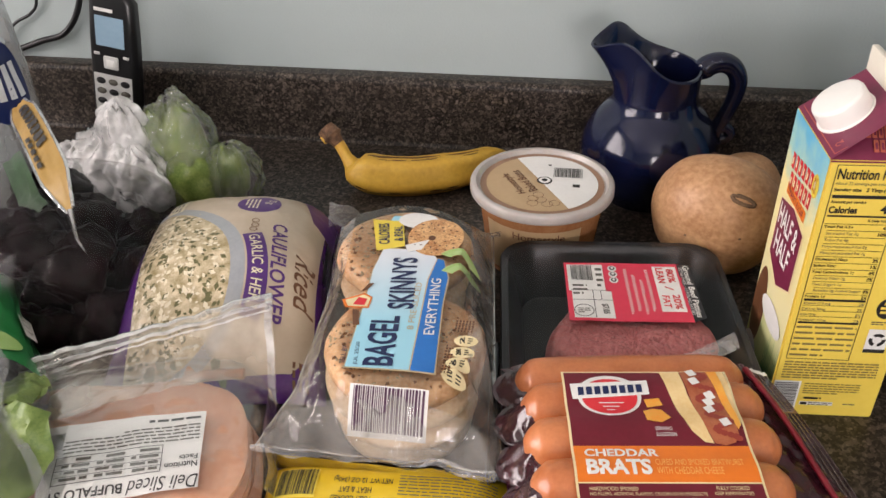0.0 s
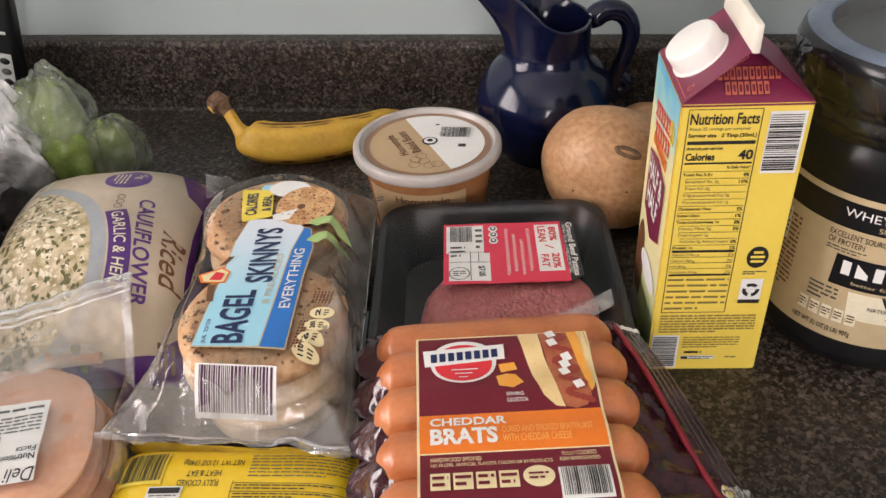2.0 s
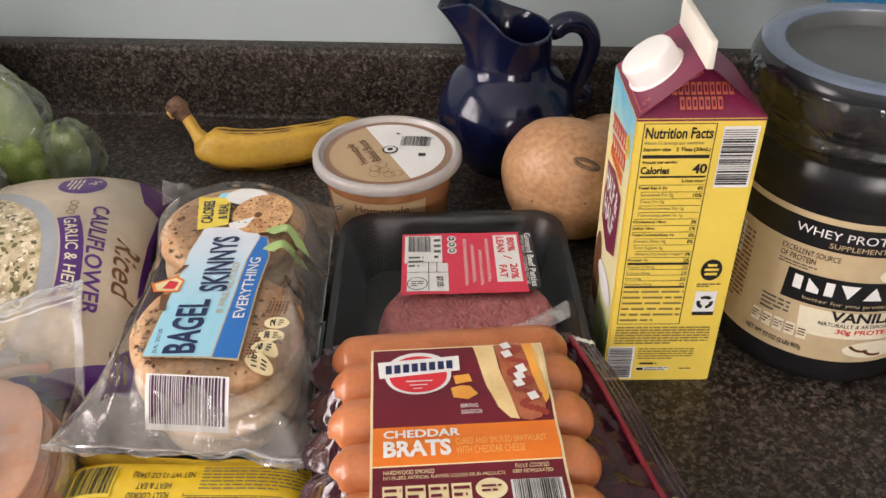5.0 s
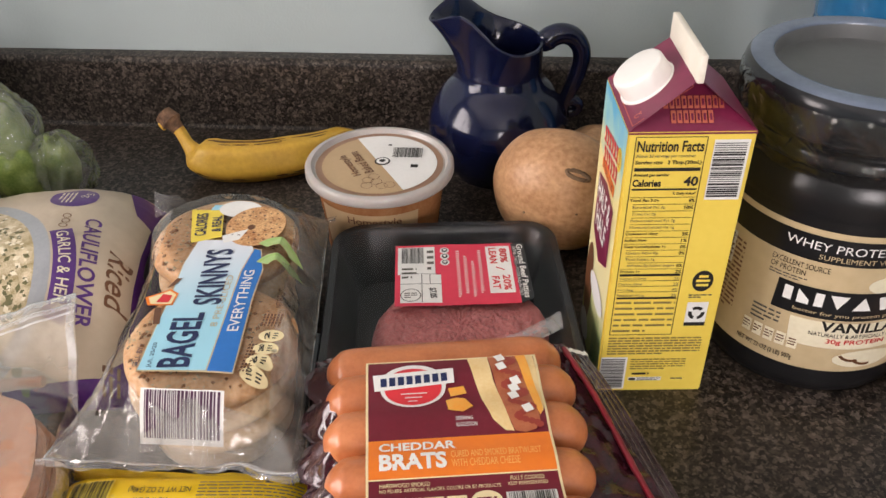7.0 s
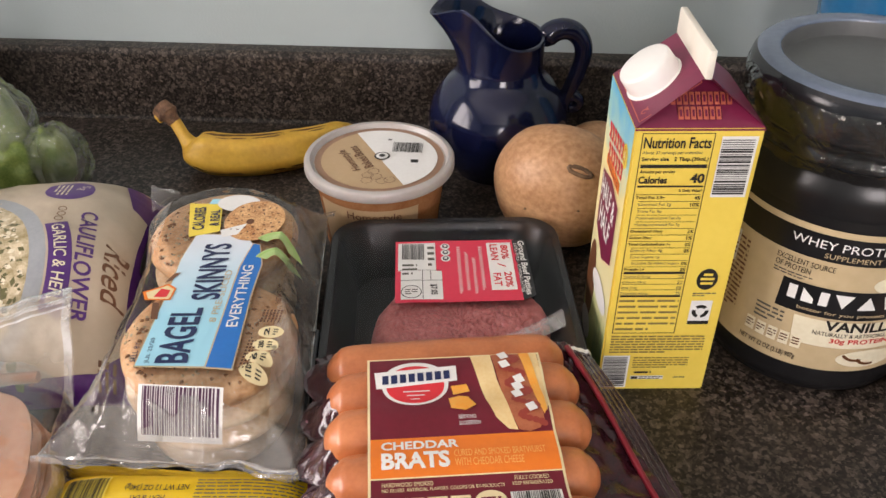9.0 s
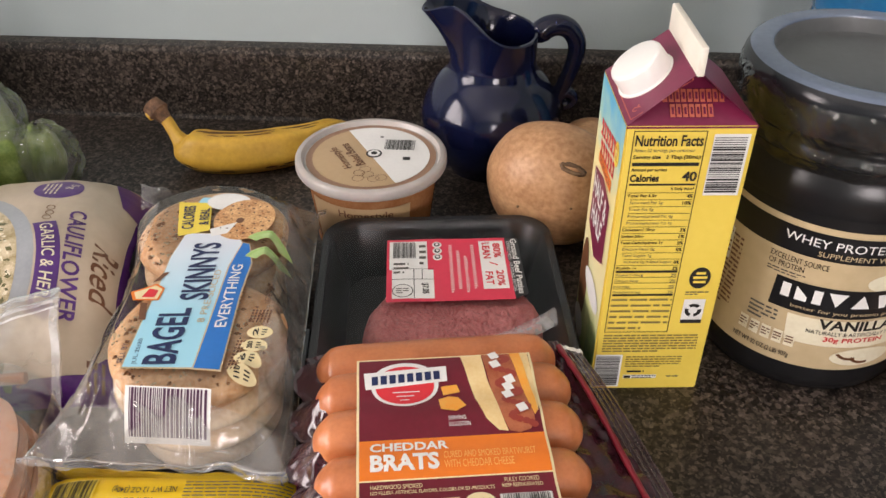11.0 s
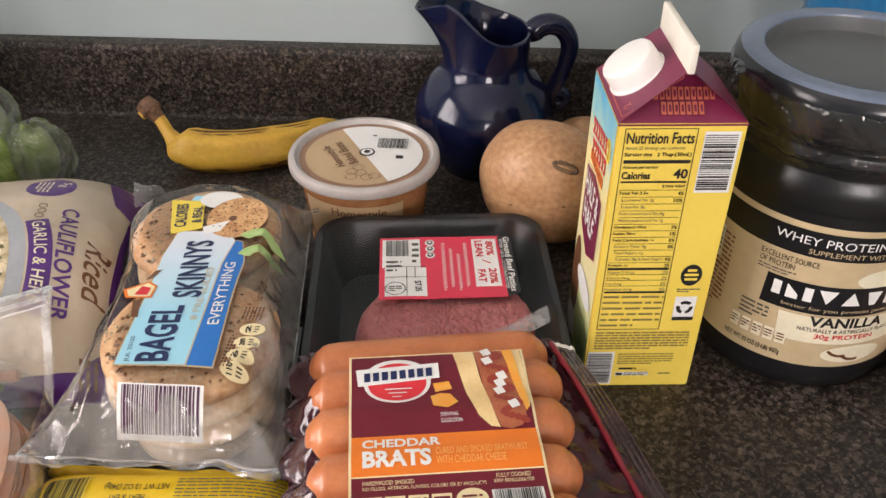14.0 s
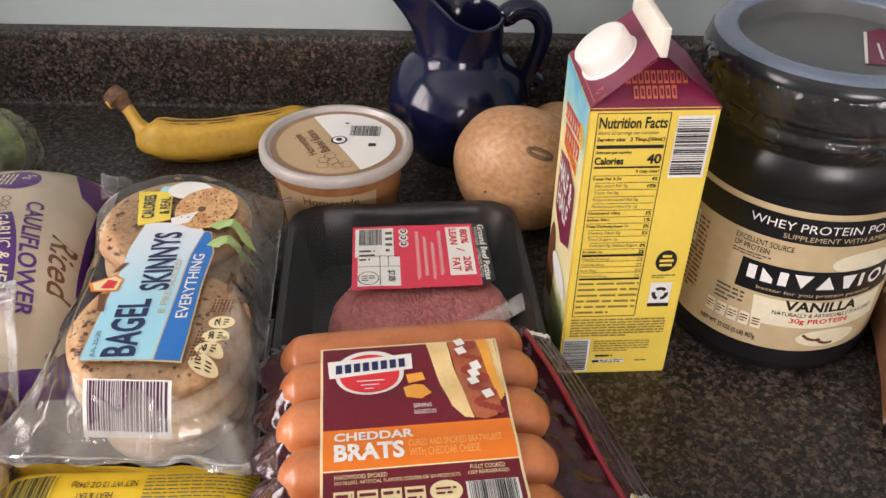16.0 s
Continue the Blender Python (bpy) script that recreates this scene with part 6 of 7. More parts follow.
def cauliflower_bag(m):
    """Local x along the writing, y towards the bag's top edge."""
    it = thing("cauliflower_bag", m, "plump beige and purple bag of riced cauliflower", "vegetable bag")
    hx, hy = 0.118, 0.085
    full, geo = pillow(hx, hy, 0.083, 0.012, 3, 11, 0.0034, 80, 70)

    def sag(q):
        k = max(0.0, min(1.0, (q.x - 0.005) / 0.100))
        return Vector((q.x, q.y, q.z * (1 - 0.40 * k * k * (3 - 2 * k))))

    def top(u, v):
        return sag(full(u, v))

    part("bag", ([sag(q) for q in geo[0]], geo[1]), BAG_PURPLE, it, "purple printed plastic bag")

    def on(x, y, h):
        x, y = max(-hx * 0.97, min(hx * 0.97, x)), max(-0.061, min(hy * 0.985, y))
        q = top((x / hx + 1) / 2, (y / hy + 1) / 2)
        return Vector((q.x, q.y, q.z + 0.0005 + h))

    p = Print(it, on, 0.004)
    p.shape([(-0.110, -0.050), (0.112, -0.050), (0.105, 0.060), (0.088, 0.076), (-0.080, 0.078), (-0.112, 0.066)], BEIGE, 0.6, "front_panel")
    p.finish()
    p = Print(it, lambda x, y, h: on(x + 0.038, y, h), 0.004)
    p.oval(0.0, -0.066, 0.090, 0.090, BOWL, 1.2, "printed_bowl", 48)
    p.oval(0.0, -0.068, 0.081, 0.081, RICE, 1.8, "printed_rice", 48)
    rnd = random.Random(17)
    p.count += 1
    p.batch = p.count
    for _ in range(520):
        a, q = rnd.uniform(0, math.pi), 0.078 * math.sqrt(rnd.random())
        x, y, s, tt = q * math.cos(a), -0.068 + q * math.sin(a), rnd.uniform(0.0013, 0.0034), rnd.uniform(0, 3)
        p.shape([(x + s * math.cos(tt), y + s * math.sin(tt)), (x - s * 0.6 * math.sin(tt), y + s * 0.6 * math.cos(tt)), (x - s * math.cos(tt), y - s * math.sin(tt)), (x + s * 0.6 * math.sin(tt), y - s * 0.6 * math.cos(tt))],
                HERB if rnd.random() < 0.45 else GRAIN, 2.4, "printed_grain")
    p.batch = 0
    p.ring(0.0, -0.066, 0.0915, 0.107, radians(113), radians(71), PURPLE, 1.4, "flavour_band")
    p.text("GARLIC & HERB", -0.036, 0.0290, 0.026, 0.0376, LIGHT_CREAM, 4, bend=(-0.001, -0.066, 0.0993), bold=0.01)
    p.text("CAULIFLOWER", -0.057, 0.0425, 0.036, 0.0540, PURPLE, 3, bend=(-0.006, -0.40, 0.448), bold=0.02)
    p.text("Riced", -0.026, 0.060, 0.020, 0.0750, BROWN, 3, slant=0.25, bold=0.01)
    p.oval(-0.090, 0.024, 0.018, 0.018, PURPLE, 1.4, "round_badge")
    p.text("5g", -0.099, 0.029, -0.089, 0.037, LIGHT_CREAM, 2.2, turn=-10)
    p.lines(-0.101, 0.012, -0.079, 0.025, 4, LIGHT_CREAM, 2.2, seed=151)
    for i, a in enumerate((-28, 0, 28)):
        c, s = math.cos(radians(90 - a)), math.sin(radians(90 - a))
        p.ring(-0.052 + 0.006 * c + 0.004 * (i - 1), 0.022 + 0.004 * s, 0.0024, 0.0031, 0, 2 * math.pi, BROWN, 2, "small_leaf", 14)
    for i in range(3):
        p.shape([(-0.112 + 0.0105 * i, -0.052), (-0.103 + 0.0105 * i, -0.052), (-0.103 + 0.0105 * i, -0.038), (-0.112 + 0.0105 * i, -0.038)], LIGHT_CREAM, 2.4, "fact_tab")
        p.lines(-0.111 + 0.0105 * i, -0.050, -0.104 + 0.0105 * i, -0.040, 3, INK, 3, seed=152 + i)
    p.lines(0.058, 0.060, 0.100, 0.074, 3, BROWN, 2, seed=156)
    p.shape([(0.062, -0.014), (0.070, -0.018), (0.076, -0.006), (0.070, -0.003)], CARROT, 3, "printed_carrot")
    for x, y in ((0.060, -0.034), (0.066, -0.041), (0.062, 0.006), (0.071, 0.011)):
        p.shape([(x - 0.005, y - 0.001), (x - 0.001, y - 0.004), (x + 0.004, y - 0.002), (x + 0.005, y + 0.002), (x, y + 0.0035), (x - 0.004, y + 0.003)], HERB, 3, "printed_herb_leaf")
    p.shape([(-0.130, 0.056), (-0.090, 0.068), (-0.086, 0.091), (-0.130, 0.091)], PURPLE, 2.4, "corner_patch")
    p.rect(-0.110, 0.080, -0.030, 0.090, BLACK, 1.6, "dark_strip")
    p.finish()
    return it


CARROT = paint("printed_carrot_orange", (0.56, 0.20, 0.09), (0.48, 0.15, 0.06), 60, 0.35)
HERB = paint("printed_herb_green", (0.15, 0.135, 0.05), (0.08, 0.08, 0.025), 200, 0.35)
GRAIN = paint("printed_pale_grain", (0.84, 0.76, 0.58), None, 200, 0.35)
cauliflower_bag(pose(-0.2234, 0.579, 0.0, 0, 0, -79))

# ---- sliced chicken in a zip bag ----
CHICKEN = paint("sliced_chicken", (0.76, 0.44, 0.29), (0.66, 0.32, 0.19), 24, 0.4, 0.15, 120, sub=0.08, coat=0.2)
SPICE = paint("roasted_chicken_edge", (0.52, 0.21, 0.09), (0.40, 0.14, 0.05), 60, 0.42, 0.2, 150)
ZIP_FILM = film("zip_bag_film", haze=0.44, rough=0.14, crinkle=0.5, scale=30, gloss=0.35, haze_colour=(0.60, 0.53, 0.44), facet=24)
ZIP_CLEAR = film("zip_bag_clear_film", haze=0.03, rough=0.08, crinkle=0.35, scale=30, gloss=0.22, facet=16)
ZIP_STRIP = film("zip_strip_plastic", haze=0.46, rough=0.2, crinkle=0.3, scale=60)


def deli_pack(m):
    """Local x along the label, upside down to the eye."""
    it = thing("sliced_chicken_pack", m, "clear zip bag of sliced chicken with white label", "zip bag")
    rnd = random.Random(5)
    for k in range(9):
        dx, dy, w = rnd.uniform(-0.006, 0.006), rnd.uniform(-0.006, 0.006) - 0.001 * k, rnd.uniform(0, 9)
        lo = [[Vector(((0.072 + e) * math.copysign(abs(math.cos(a)) ** 0.7, math.cos(a)) * (1 + 0.05 * nz(math.cos(a), math.sin(a), w)) + dx, 0.012 + (0.062 + e) * math.copysign(abs(math.sin(a)) ** 0.7, math.sin(a)) * (1 + 0.05 * nz(math.sin(a), math.cos(a), w)) + dy,
                       0.003 + 0.0056 * k + z + 0.002 * nz(math.cos(a) * 2, math.sin(a) * 2, w))) for a in np.linspace(0, 2 * math.pi, 48, endpoint=False)] for e, z in ((-0.003, 0.0), (0.0, 0.002), (0.0, 0.004), (-0.003, 0.0055), (-0.02, 0.0062), (-0.045, 0.0062))]
        part("slice", rings(lo), CHICKEN if k % 3 else SPICE, it, "pale pink roasted chicken slice")
    # hot-spiced crust along the far edge
    part("crust", tube([Vector((-0.068 + 0.0136 * i, 0.070 + 0.004 * math.sin(i * 0.9), 0.044 + 0.002 * nz(i * 0.7, 4))) for i in range(11)], [0.004 + 0.0015 * nz(i * 0.9, 2) for i in range(11)], 10), SPICE, it, "spiced orange-brown crust")

    def inner(u, v):
        x, y = (u - 0.5) * 0.172, (v - 0.5) * 0.160 + 0.012
        k = max(0, (1 - abs(2 * u - 1) ** 5) * (1 - abs(2 * v - 1) ** 5)) ** 0.5
        return Vector((x, y, 0.006 + 0.0535 * k + 0.002 * nz(x * 50, y * 50) * (1.5 - k)))

    part("inner_film", sheet(50, 40, inner), film("deli_pouch_film", haze=0.025, rough=0.1, crinkle=0.2, scale=40, gloss=0.12), it, "clear inner pouch")

    def on(x, y, h):
        q = inner(x / 0.172 + 0.5, (y - 0.012) / 0.160 + 0.5)
        return Vector((x, y, q.z + 0.0012 + h))

    p = Print(it, on, 0.005)
    p.shape([(-0.046, -0.040), (0.046, -0.038), (0.048, 0.022), (-0.048, 0.024)], WHITE, 1, "label")
    f = Print(it, lambda x, y, h: on(-x, -y - 0.012, h), 0.005)
    f.text("Deli Sliced", -0.045, 0.017, -0.006, 0.026, INK, 2, slant=0.2)
    f.text("BUFFALO ST", -0.003, 0.0178, 0.040, 0.0245, INK, 2, bold=0.02)
    f.text("Nutrition", -0.045, 0.0075, -0.026, 0.0118, INK, 2, bold=0.02)
    f.text("Facts", -0.045, 0.0022, -0.034, 0.0062, INK, 2, bold=0.02)
    for a, b, c, d in ((-0.024, -0.008, -0.0235, 0.0135), (0.038, -0.008, 0.0385, 0.0135), (-0.024, -0.008, 0.0385, -0.0075), (-0.024, 0.013, 0.0385, 0.0135), (-0.024, 0.0078, 0.0385, 0.0082), (-0.024, 0.003, 0.0385, 0.0034), (-0.024, -0.002, 0.0385, -0.0016)):
        f.rect(a, b, c, d, INK, 2, "table_rule")
    for i in range(3):
        f.lines(-0.022 + 0.020 * i, -0.0072, -0.006 + 0.020 * i, 0.0128, 4, GREY_INK, 3, seed=160 + i)
    f.lines(-0.045, -0.024, 0.036, -0.0095, 5, GREY_INK, 2, seed=165)
    f.lines(-0.045, -0.031, 0.010, -0.0265, 1, INK, 2, seed=166)
    f.barcode(0.036, -0.030, 0.046, -0.014, across=True, layer=2, seed=167)
    p.finish()
    f.finish()
    return it


deli_pack(pose(-0.212, 0.377, 0, 0, 0, 18))


def ground_of_bags(x, y):
    """Height of what the zip bag lies on: the chicken and the near half of the cauliflower bag."""
    a, b = (x + 0.212) * math.cos(radians(18)) + (y - 0.377) * math.sin(radians(18)), -(x + 0.212) * math.sin(radians(18)) + (y - 0.377) * math.cos(radians(18))
    k = max(0.0, (1 - min(1, abs(a / 0.092)) ** 4) * (1 - min(1, abs((b - 0.012) / 0.086)) ** 4)) ** 0.5
    c, d = (x + 0.2234) * math.cos(radians(-79)) + (y - 0.579) * math.sin(radians(-79)), -(x + 0.2234) * math.sin(radians(-79)) + (y - 0.579) * math.cos(radians(-79))
    j = max(0.0, (1 - min(1, abs(c / 0.120)) ** 4) * (1 - min(1, abs(d / 0.088)) ** 4)) ** 0.55
    e = max(0.0, min(1.0, (c - 0.005) / 0.100))
    j *= 1 - 0.37 * e * e * (3 - 2 * e)
    return max(0.008 + 0.056 * k, 0.018 + 0.068 * j)


def zip_bag():
    it = thing("zip_bag", pose(-0.21, 0.42, 0), "open clear zip-top freezer bag draped over the food", "zip bag")
    o = Vector((-0.21, 0.42, 0))
    A, B, C, D = Vector((-0.318, 0.438, 0)), Vector((-0.164, 0.524, 0)), Vector((-0.118, 0.372, 0)), Vector((-0.250, 0.290, 0))

    def at(u, v):
        q = (A * (1 - u) + B * u) * (1 - v) + (D * (1 - u) + C * u) * v
        h = ground_of_bags(q.x, q.y)
        h = max(h, (0.056 + 0.010 * u) * math.exp(-(v / 0.55) ** 2))
        lift = 0.004 + 0.003 * nz(u * 4, v * 4, 2) + 0.0035 * abs(nz(u * 9, v * 7, 4)) + 0.003 * math.exp(-(v / 0.08) ** 2)
        return Vector((q.x + 0.004 * nz(v * 5, u, 3), q.y, h * 0.97 + lift)) - o

    part("upper_film", sheet(70, 36, lambda u, v: at(u, 0.44 * v)), ZIP_FILM, it, "hazy crinkled film below the closure")
    part("lower_film", sheet(70, 44, lambda u, v: at(u, 0.44 + 0.56 * v)), ZIP_CLEAR, it, "clear crinkled film")
    for k, w in ((0.0, 0.030), (0.055, 0.022), (0.095, 0.008)):
        part("zip_strip", sheet(60, 5, lambda u, v: at(u, k + w * v) + Vector((0, 0, 0.0016 + 0.0010 * math.sin(v * math.pi)))), ZIP_STRIP, it, "milky zip closure strip")
    part("side_seam", sheet(4, 60, lambda u, v: at(0.965 + 0.03 * u, v) + Vector((0, 0, 0.0012))), ZIP_STRIP, it, "milky sealed side seam")


zip_bag()

# ---- the salad bag ----
LEAF = paint("pale_lettuce_leaf", (0.22, 0.30, 0.075), (0.09, 0.16, 0.03), 60, 0.45, 0.3, 130, fine=0.3)
SALAD_FILM = film("salad_bag_film", haze=0.06, rough=0.05, crinkle=0.6, scale=40)


def lettuce_leaf(c, size, turn, tilt, seed):
    def at(u, v):
        a, b = (u - 0.5) * size, (v - 0.5) * size * 1.4
        wide = math.sin(math.pi * (0.12 + 0.86 * v)) ** 0.7
        z = 0.25 * size * (1 - (2 * u - 1) ** 2) * 0.6 + 0.16 * size * nz(u * 5, v * 5, seed) * abs(2 * u - 1) + 0.06 * size * nz(u * 13, v * 13, seed)
        return Vector((a * wide, b, z))
    return moved(sheet(18, 22, at), Matrix.Translation(c) @ pose(0, 0, 0, tilt, 0, turn))


def salad_bag(m):
    """Local y along the bag's length; its far half printed green."""
    it = thing("salad_bag", m, "green printed clear bag of chopped lettuce", "salad bag")
    hx, hy = 0.092, 0.150
    top, geo = pillow(hx, hy, 0.100, 0.030, 4, 21, 0.003, 50, 70)
    part("film", geo, SALAD_FILM, it, "clear glossy film")
    part("printed_film", sheet(40, 40, lambda u, v: top(u, 0.42 + 0.575 * v) + Vector((0, 0, 0.0006))), GREEN, it, "opaque green printed film")
    rnd = random.Random(31)
    for i in range(30):
        part("lettuce_leaf", lettuce_leaf(Vector((rnd.uniform(-0.045, 0.080), rnd.uniform(-0.135, -0.010), rnd.uniform(0.035, 0.078))), rnd.uniform(0.034, 0.055), rnd.uniform(0, 360), rnd.uniform(-35, 35), i), LEAF, it, "pale green lettuce leaf")

    def on(x, y, h):
        q = top((x / hx + 1) / 2, (y / hy + 1) / 2)
        return Vector((x, y, q.z + 0.0010 + h))

    p = Print(it, on, 0.005)
    p.shape([(0.084, 0.020), (0.089, 0.026), (0.089, 0.052), (0.083, 0.046)], WHITE, 1, "small_panel")
    p.lines(0.084, 0.028, 0.088, 0.046, 6, INK, 2, seed=171)
    p.oval(0.066, -0.004, 0.014, 0.012, LIGHT_GREEN, 1, "printed_leaf")
    p.finish()
    part("front_seam", sheet(3, 50, lambda u, v: on(0.060 + 0.006 * u + 0.004 * math.sin(v * 9), -0.145 + 0.13 * v, 0.0015)), film("fold_film", haze=0.22, rough=0.1, crinkle=0.5), it, "bright folded film edge")


salad_bag(pose(-0.374, 0.390, 0, 0, 0, 40))

# ---- the bag of dark produce with a yellow header ----
PLUM = paint("dark_purple_skin", (0.012, 0.003, 0.005), (0.004, 0.002, 0.002), 50, 0.4, 0.3, 100, spec=0.06)
PRODUCE_FILM = film("produce_bag_film", haze=0.002, rough=0.035, crinkle=1.0, scale=30, gloss=0.4, facet=26)
DARK_GREEN = paint("dark_green_print", (0.03, 0.075, 0.025), (0.012, 0.03, 0.012), 40, 0.3)
HEADER_YELLOW = paint("amber_header_print", (0.34, 0.205, 0.05), (0.29, 0.175, 0.04), 30, 0.35)


def dark_produce_bag():
    it = thing("dark_produce_bag", pose(-0.37, 0.56, 0), "clear bag of dark purple produce with amber header", "produce bag")
    o = Vector((-0.37, 0.56, 0))
    rnd = random.Random(41)
    spots = [(-0.305, 0.530, 0.026), (-0.312, 0.585, 0.027), (-0.350, 0.500, 0.030), (-0.362, 0.560, 0.030), (-0.372, 0.620, 0.030), (-0.420, 0.600, 0.032), (-0.425, 0.660, 0.030), (-0.335, 0.548, 0.066), (-0.352, 0.598, 0.068), (-0.398, 0.632, 0.074), (-0.330, 0.640, 0.026), (-0.375, 0.555, 0.080)]
    for i, (x, y, z) in enumerate(spots):
        r = rnd.uniform(0.026, 0.030)
        part("fruit", blob((x - o.x, y - o.y, max(z, r * 0.9)), r * 1.05, r * 1.05, r * 0.9, i * 3, 0.4), PLUM, it, "dark purple rounded fruit")

    def drape(u, v):
        a, b = 2 * u - 1, 2 * v - 1
        x, y = -0.362 + 0.098 * a - 0.030 * b, 0.580 + 0.118 * b
        k = max(0.0, (1 - abs(a) ** 4) * (1 - abs(b) ** 4)) ** 0.5
        return Vector((x, y, 0.006 + 0.104 * k + (0.006 * nz(x * 26, y * 26, 3) + 0.003 * abs(nz(x * 70, y * 60, 8))) * (1.3 - k))) - o

    part("film", sheet(60, 70, drape), PRODUCE_FILM, it, "crinkled glossy clear film")
    # header strip from the tied top down to its lower tip
    P, Q, S = Vector((-0.454, 0.700, 0.128)), Vector((-0.330, 0.556, 0.112)), Vector((0.0090, 0.004, 0.0070))

    def strip(u, v):
        q = P.lerp(Q, v)
        w = 1.15 * (1 - 0.75 * max(0, (v - 0.78) / 0.22)) * (0.6 + 0.4 * min(1, v / 0.15))
        return q + S * ((2 * u - 1) * w) + Vector((0, 0, 0.012 * math.sin(math.pi * v) + 0.002 * nz(u * 4, v * 7))) - o

    part("header", sheet(10, 40, strip), HEADER_YELLOW, it, "amber printed header strip")
    p = Print(it, lambda x, y, h: strip(0.5 + y, x) + Vector((-0.2, -0.3, 0.9)).normalized() * (0.0012 + h), 0.08)
    for i in range(8):
        p.rect(0.10 + 0.060 * i, -0.10, 0.143 + 0.060 * i, 0.28, INK, 1, "brand_bar")
    for i in range(5):
        p.rect(0.44 + 0.055 * i, -0.38, 0.478 + 0.055 * i, -0.20, INK, 1, "brand_bar")
    p.finish()
    part("header_edge", tube([strip(1.0, t / 20) for t in range(21)], [0.0014] * 21, 6), ZIP_STRIP, it, "clear sealed header edge")
    part("header_edge", tube([strip(0.0, t / 20) for t in range(21)], [0.0014] * 21, 6), ZIP_STRIP, it, "clear sealed header edge")
    part("film_tip", tube([strip(0.5, 1.0), strip(0.5, 1.0) + Vector((0.010, -0.016, -0.016)), strip(0.5, 1.0) + Vector((0.016, -0.016, -0.034))], [0.0022, 0.0012, 0.0006], 6), ZIP_STRIP, it)
    part("leaf_print", sheet(8, 14, lambda u, v: strip(-0.15 - 0.75 * u, 0.40 + 0.45 * v) + Vector((0, 0, -0.006))), DARK_GREEN, it, "dark green printed panel")


dark_produce_bag()

# ---- the grocery bag behind ----
GREY_BAG = film("thin_grey_bag_film", (0.82, 0.84, 0.85), haze=0.30, rough=0.25, crinkle=0.8, scale=22, haze_colour=(0.55, 0.58, 0.58))


def grocery_bag():
    it = thing("grocery_bag", pose(-0.50, 0.70, 0), "crumpled translucent grey grocery bag with navy print", "plastic bag")
    o = Vector((-0.50, 0.70, 0))

    def at(u, v):
        a = -1.0 + 3.4 * u
        r = 0.088 - 0.022 * v + 0.006 * nz(u * 7, v * 5, 2)
        return Vector((-0.540 + r * math.sin(a + 0.35), 0.745 - r * 0.75 * math.cos(a), 0.004 + 0.27 * v + 0.006 * nz(u * 5, 4))) - o

    part("film", sheet(60, 50, at), GREY_BAG, it, "thin translucent grey film")
    part("rear_film", sheet(30, 20, lambda u, v: Vector((-0.66 + 0.12 * u, 0.79 + 0.006 * nz(u * 5, v * 5), 0.004 + 0.25 * v)) - o), GREY_BAG, it)
    p = Print(it, lambda x, y, h: (lambda q: Vector((q.x, q.y, q.z)) + (Vector((q.x, q.y, 0)) - Vector((0.003, 0.045, 0))).normalized() * (0.0015 + h))(at(x, y)), 0.02)
    p.oval(0.55, 0.52, 0.14, 0.15, NAVY, 1, "navy_mark")
    for i in range(4):
        p.rect(0.45 + 0.055 * i, 0.46, 0.485 + 0.055 * i, 0.58, LIGHT_GREY, 2, "brand_bar")
    p.finish()


LIGHT_GREY = paint("pale_grey_print", (0.6, 0.62, 0.64), None, 40, 0.4)
grocery_bag()

# ---- greens in produce bags ----
PEPPER = paint("pale_green_vegetable", (0.30, 0.38, 0.10), (0.13, 0.21, 0.04), 50, 0.35, 0.1, 120, sub=0.05)
MILKY = film("milky_produce_bag", haze=0.68, rough=0.09, crinkle=0.8, scale=50, gloss=2.0, facet=45, haze_colour=(0.95, 0.95, 0.94))
THIN_BAG = film("thin_produce_bag", haze=0.17, rough=0.08, crinkle=0.9, scale=40, facet=34, haze_colour=(0.72, 0.75, 0.70))


def greens_bag(name, m, lumps, shells, label, mat):
    it = thing(name, m, label, "produce bag")
    for i, (c, r) in enumerate(lumps):
        part("green_vegetable", blob(c, r[0], r[1], r[2], 3 + i, 0.24), PEPPER, it, "pale green vegetable")
    for i, (c, r) in enumerate(shells):
        part("film", blob(c, r[0], r[1], r[2], 30 + i, 0.20, 110, 50, 0.030), mat, it, "crumpled thin plastic film")
    return it


greens_bag("green_produce_bag", pose(-0.331, 0.755, 0), [((-0.006, 0.004, 0.066), (0.026, 0.024, 0.040)), ((-0.022, -0.004, 0.054), (0.018, 0.018, 0.046)), ((0.010, -0.012, 0.036), (0.030, 0.026, 0.034)), ((-0.045, 0.0, 0.030), (0.03, 0.03, 0.029)), ((0.046, 0.0, 0.034), (0.016, 0.016, 0.034)), ((0.034, 0.006, 0.030), (0.020, 0.018, 0.030))],
           [((-0.008, 0.0, 0.058), (0.038, 0.036, 0.056)), ((0.046, 0.0, 0.034), (0.030, 0.026, 0.036))], "pale green vegetables in a thin clear produce bag", THIN_BAG)
greens_bag("knotted_produce_bag", pose(-0.395, 0.735, 0), [((0.024, -0.005, 0.040), (0.028, 0.024, 0.034)), ((-0.012, 0.0, 0.036), (0.026, 0.022, 0.030))],
           [((0.0, 0.0, 0.045), (0.052, 0.036, 0.046)), ((0.014, 0.004, 0.076), (0.026, 0.022, 0.042)), ((-0.030, -0.01, 0.040), (0.032, 0.024, 0.036)), ((0.028, -0.014, 0.040), (0.034, 0.026, 0.038))], "crumpled milky plastic produce bag, tied shut", MILKY)

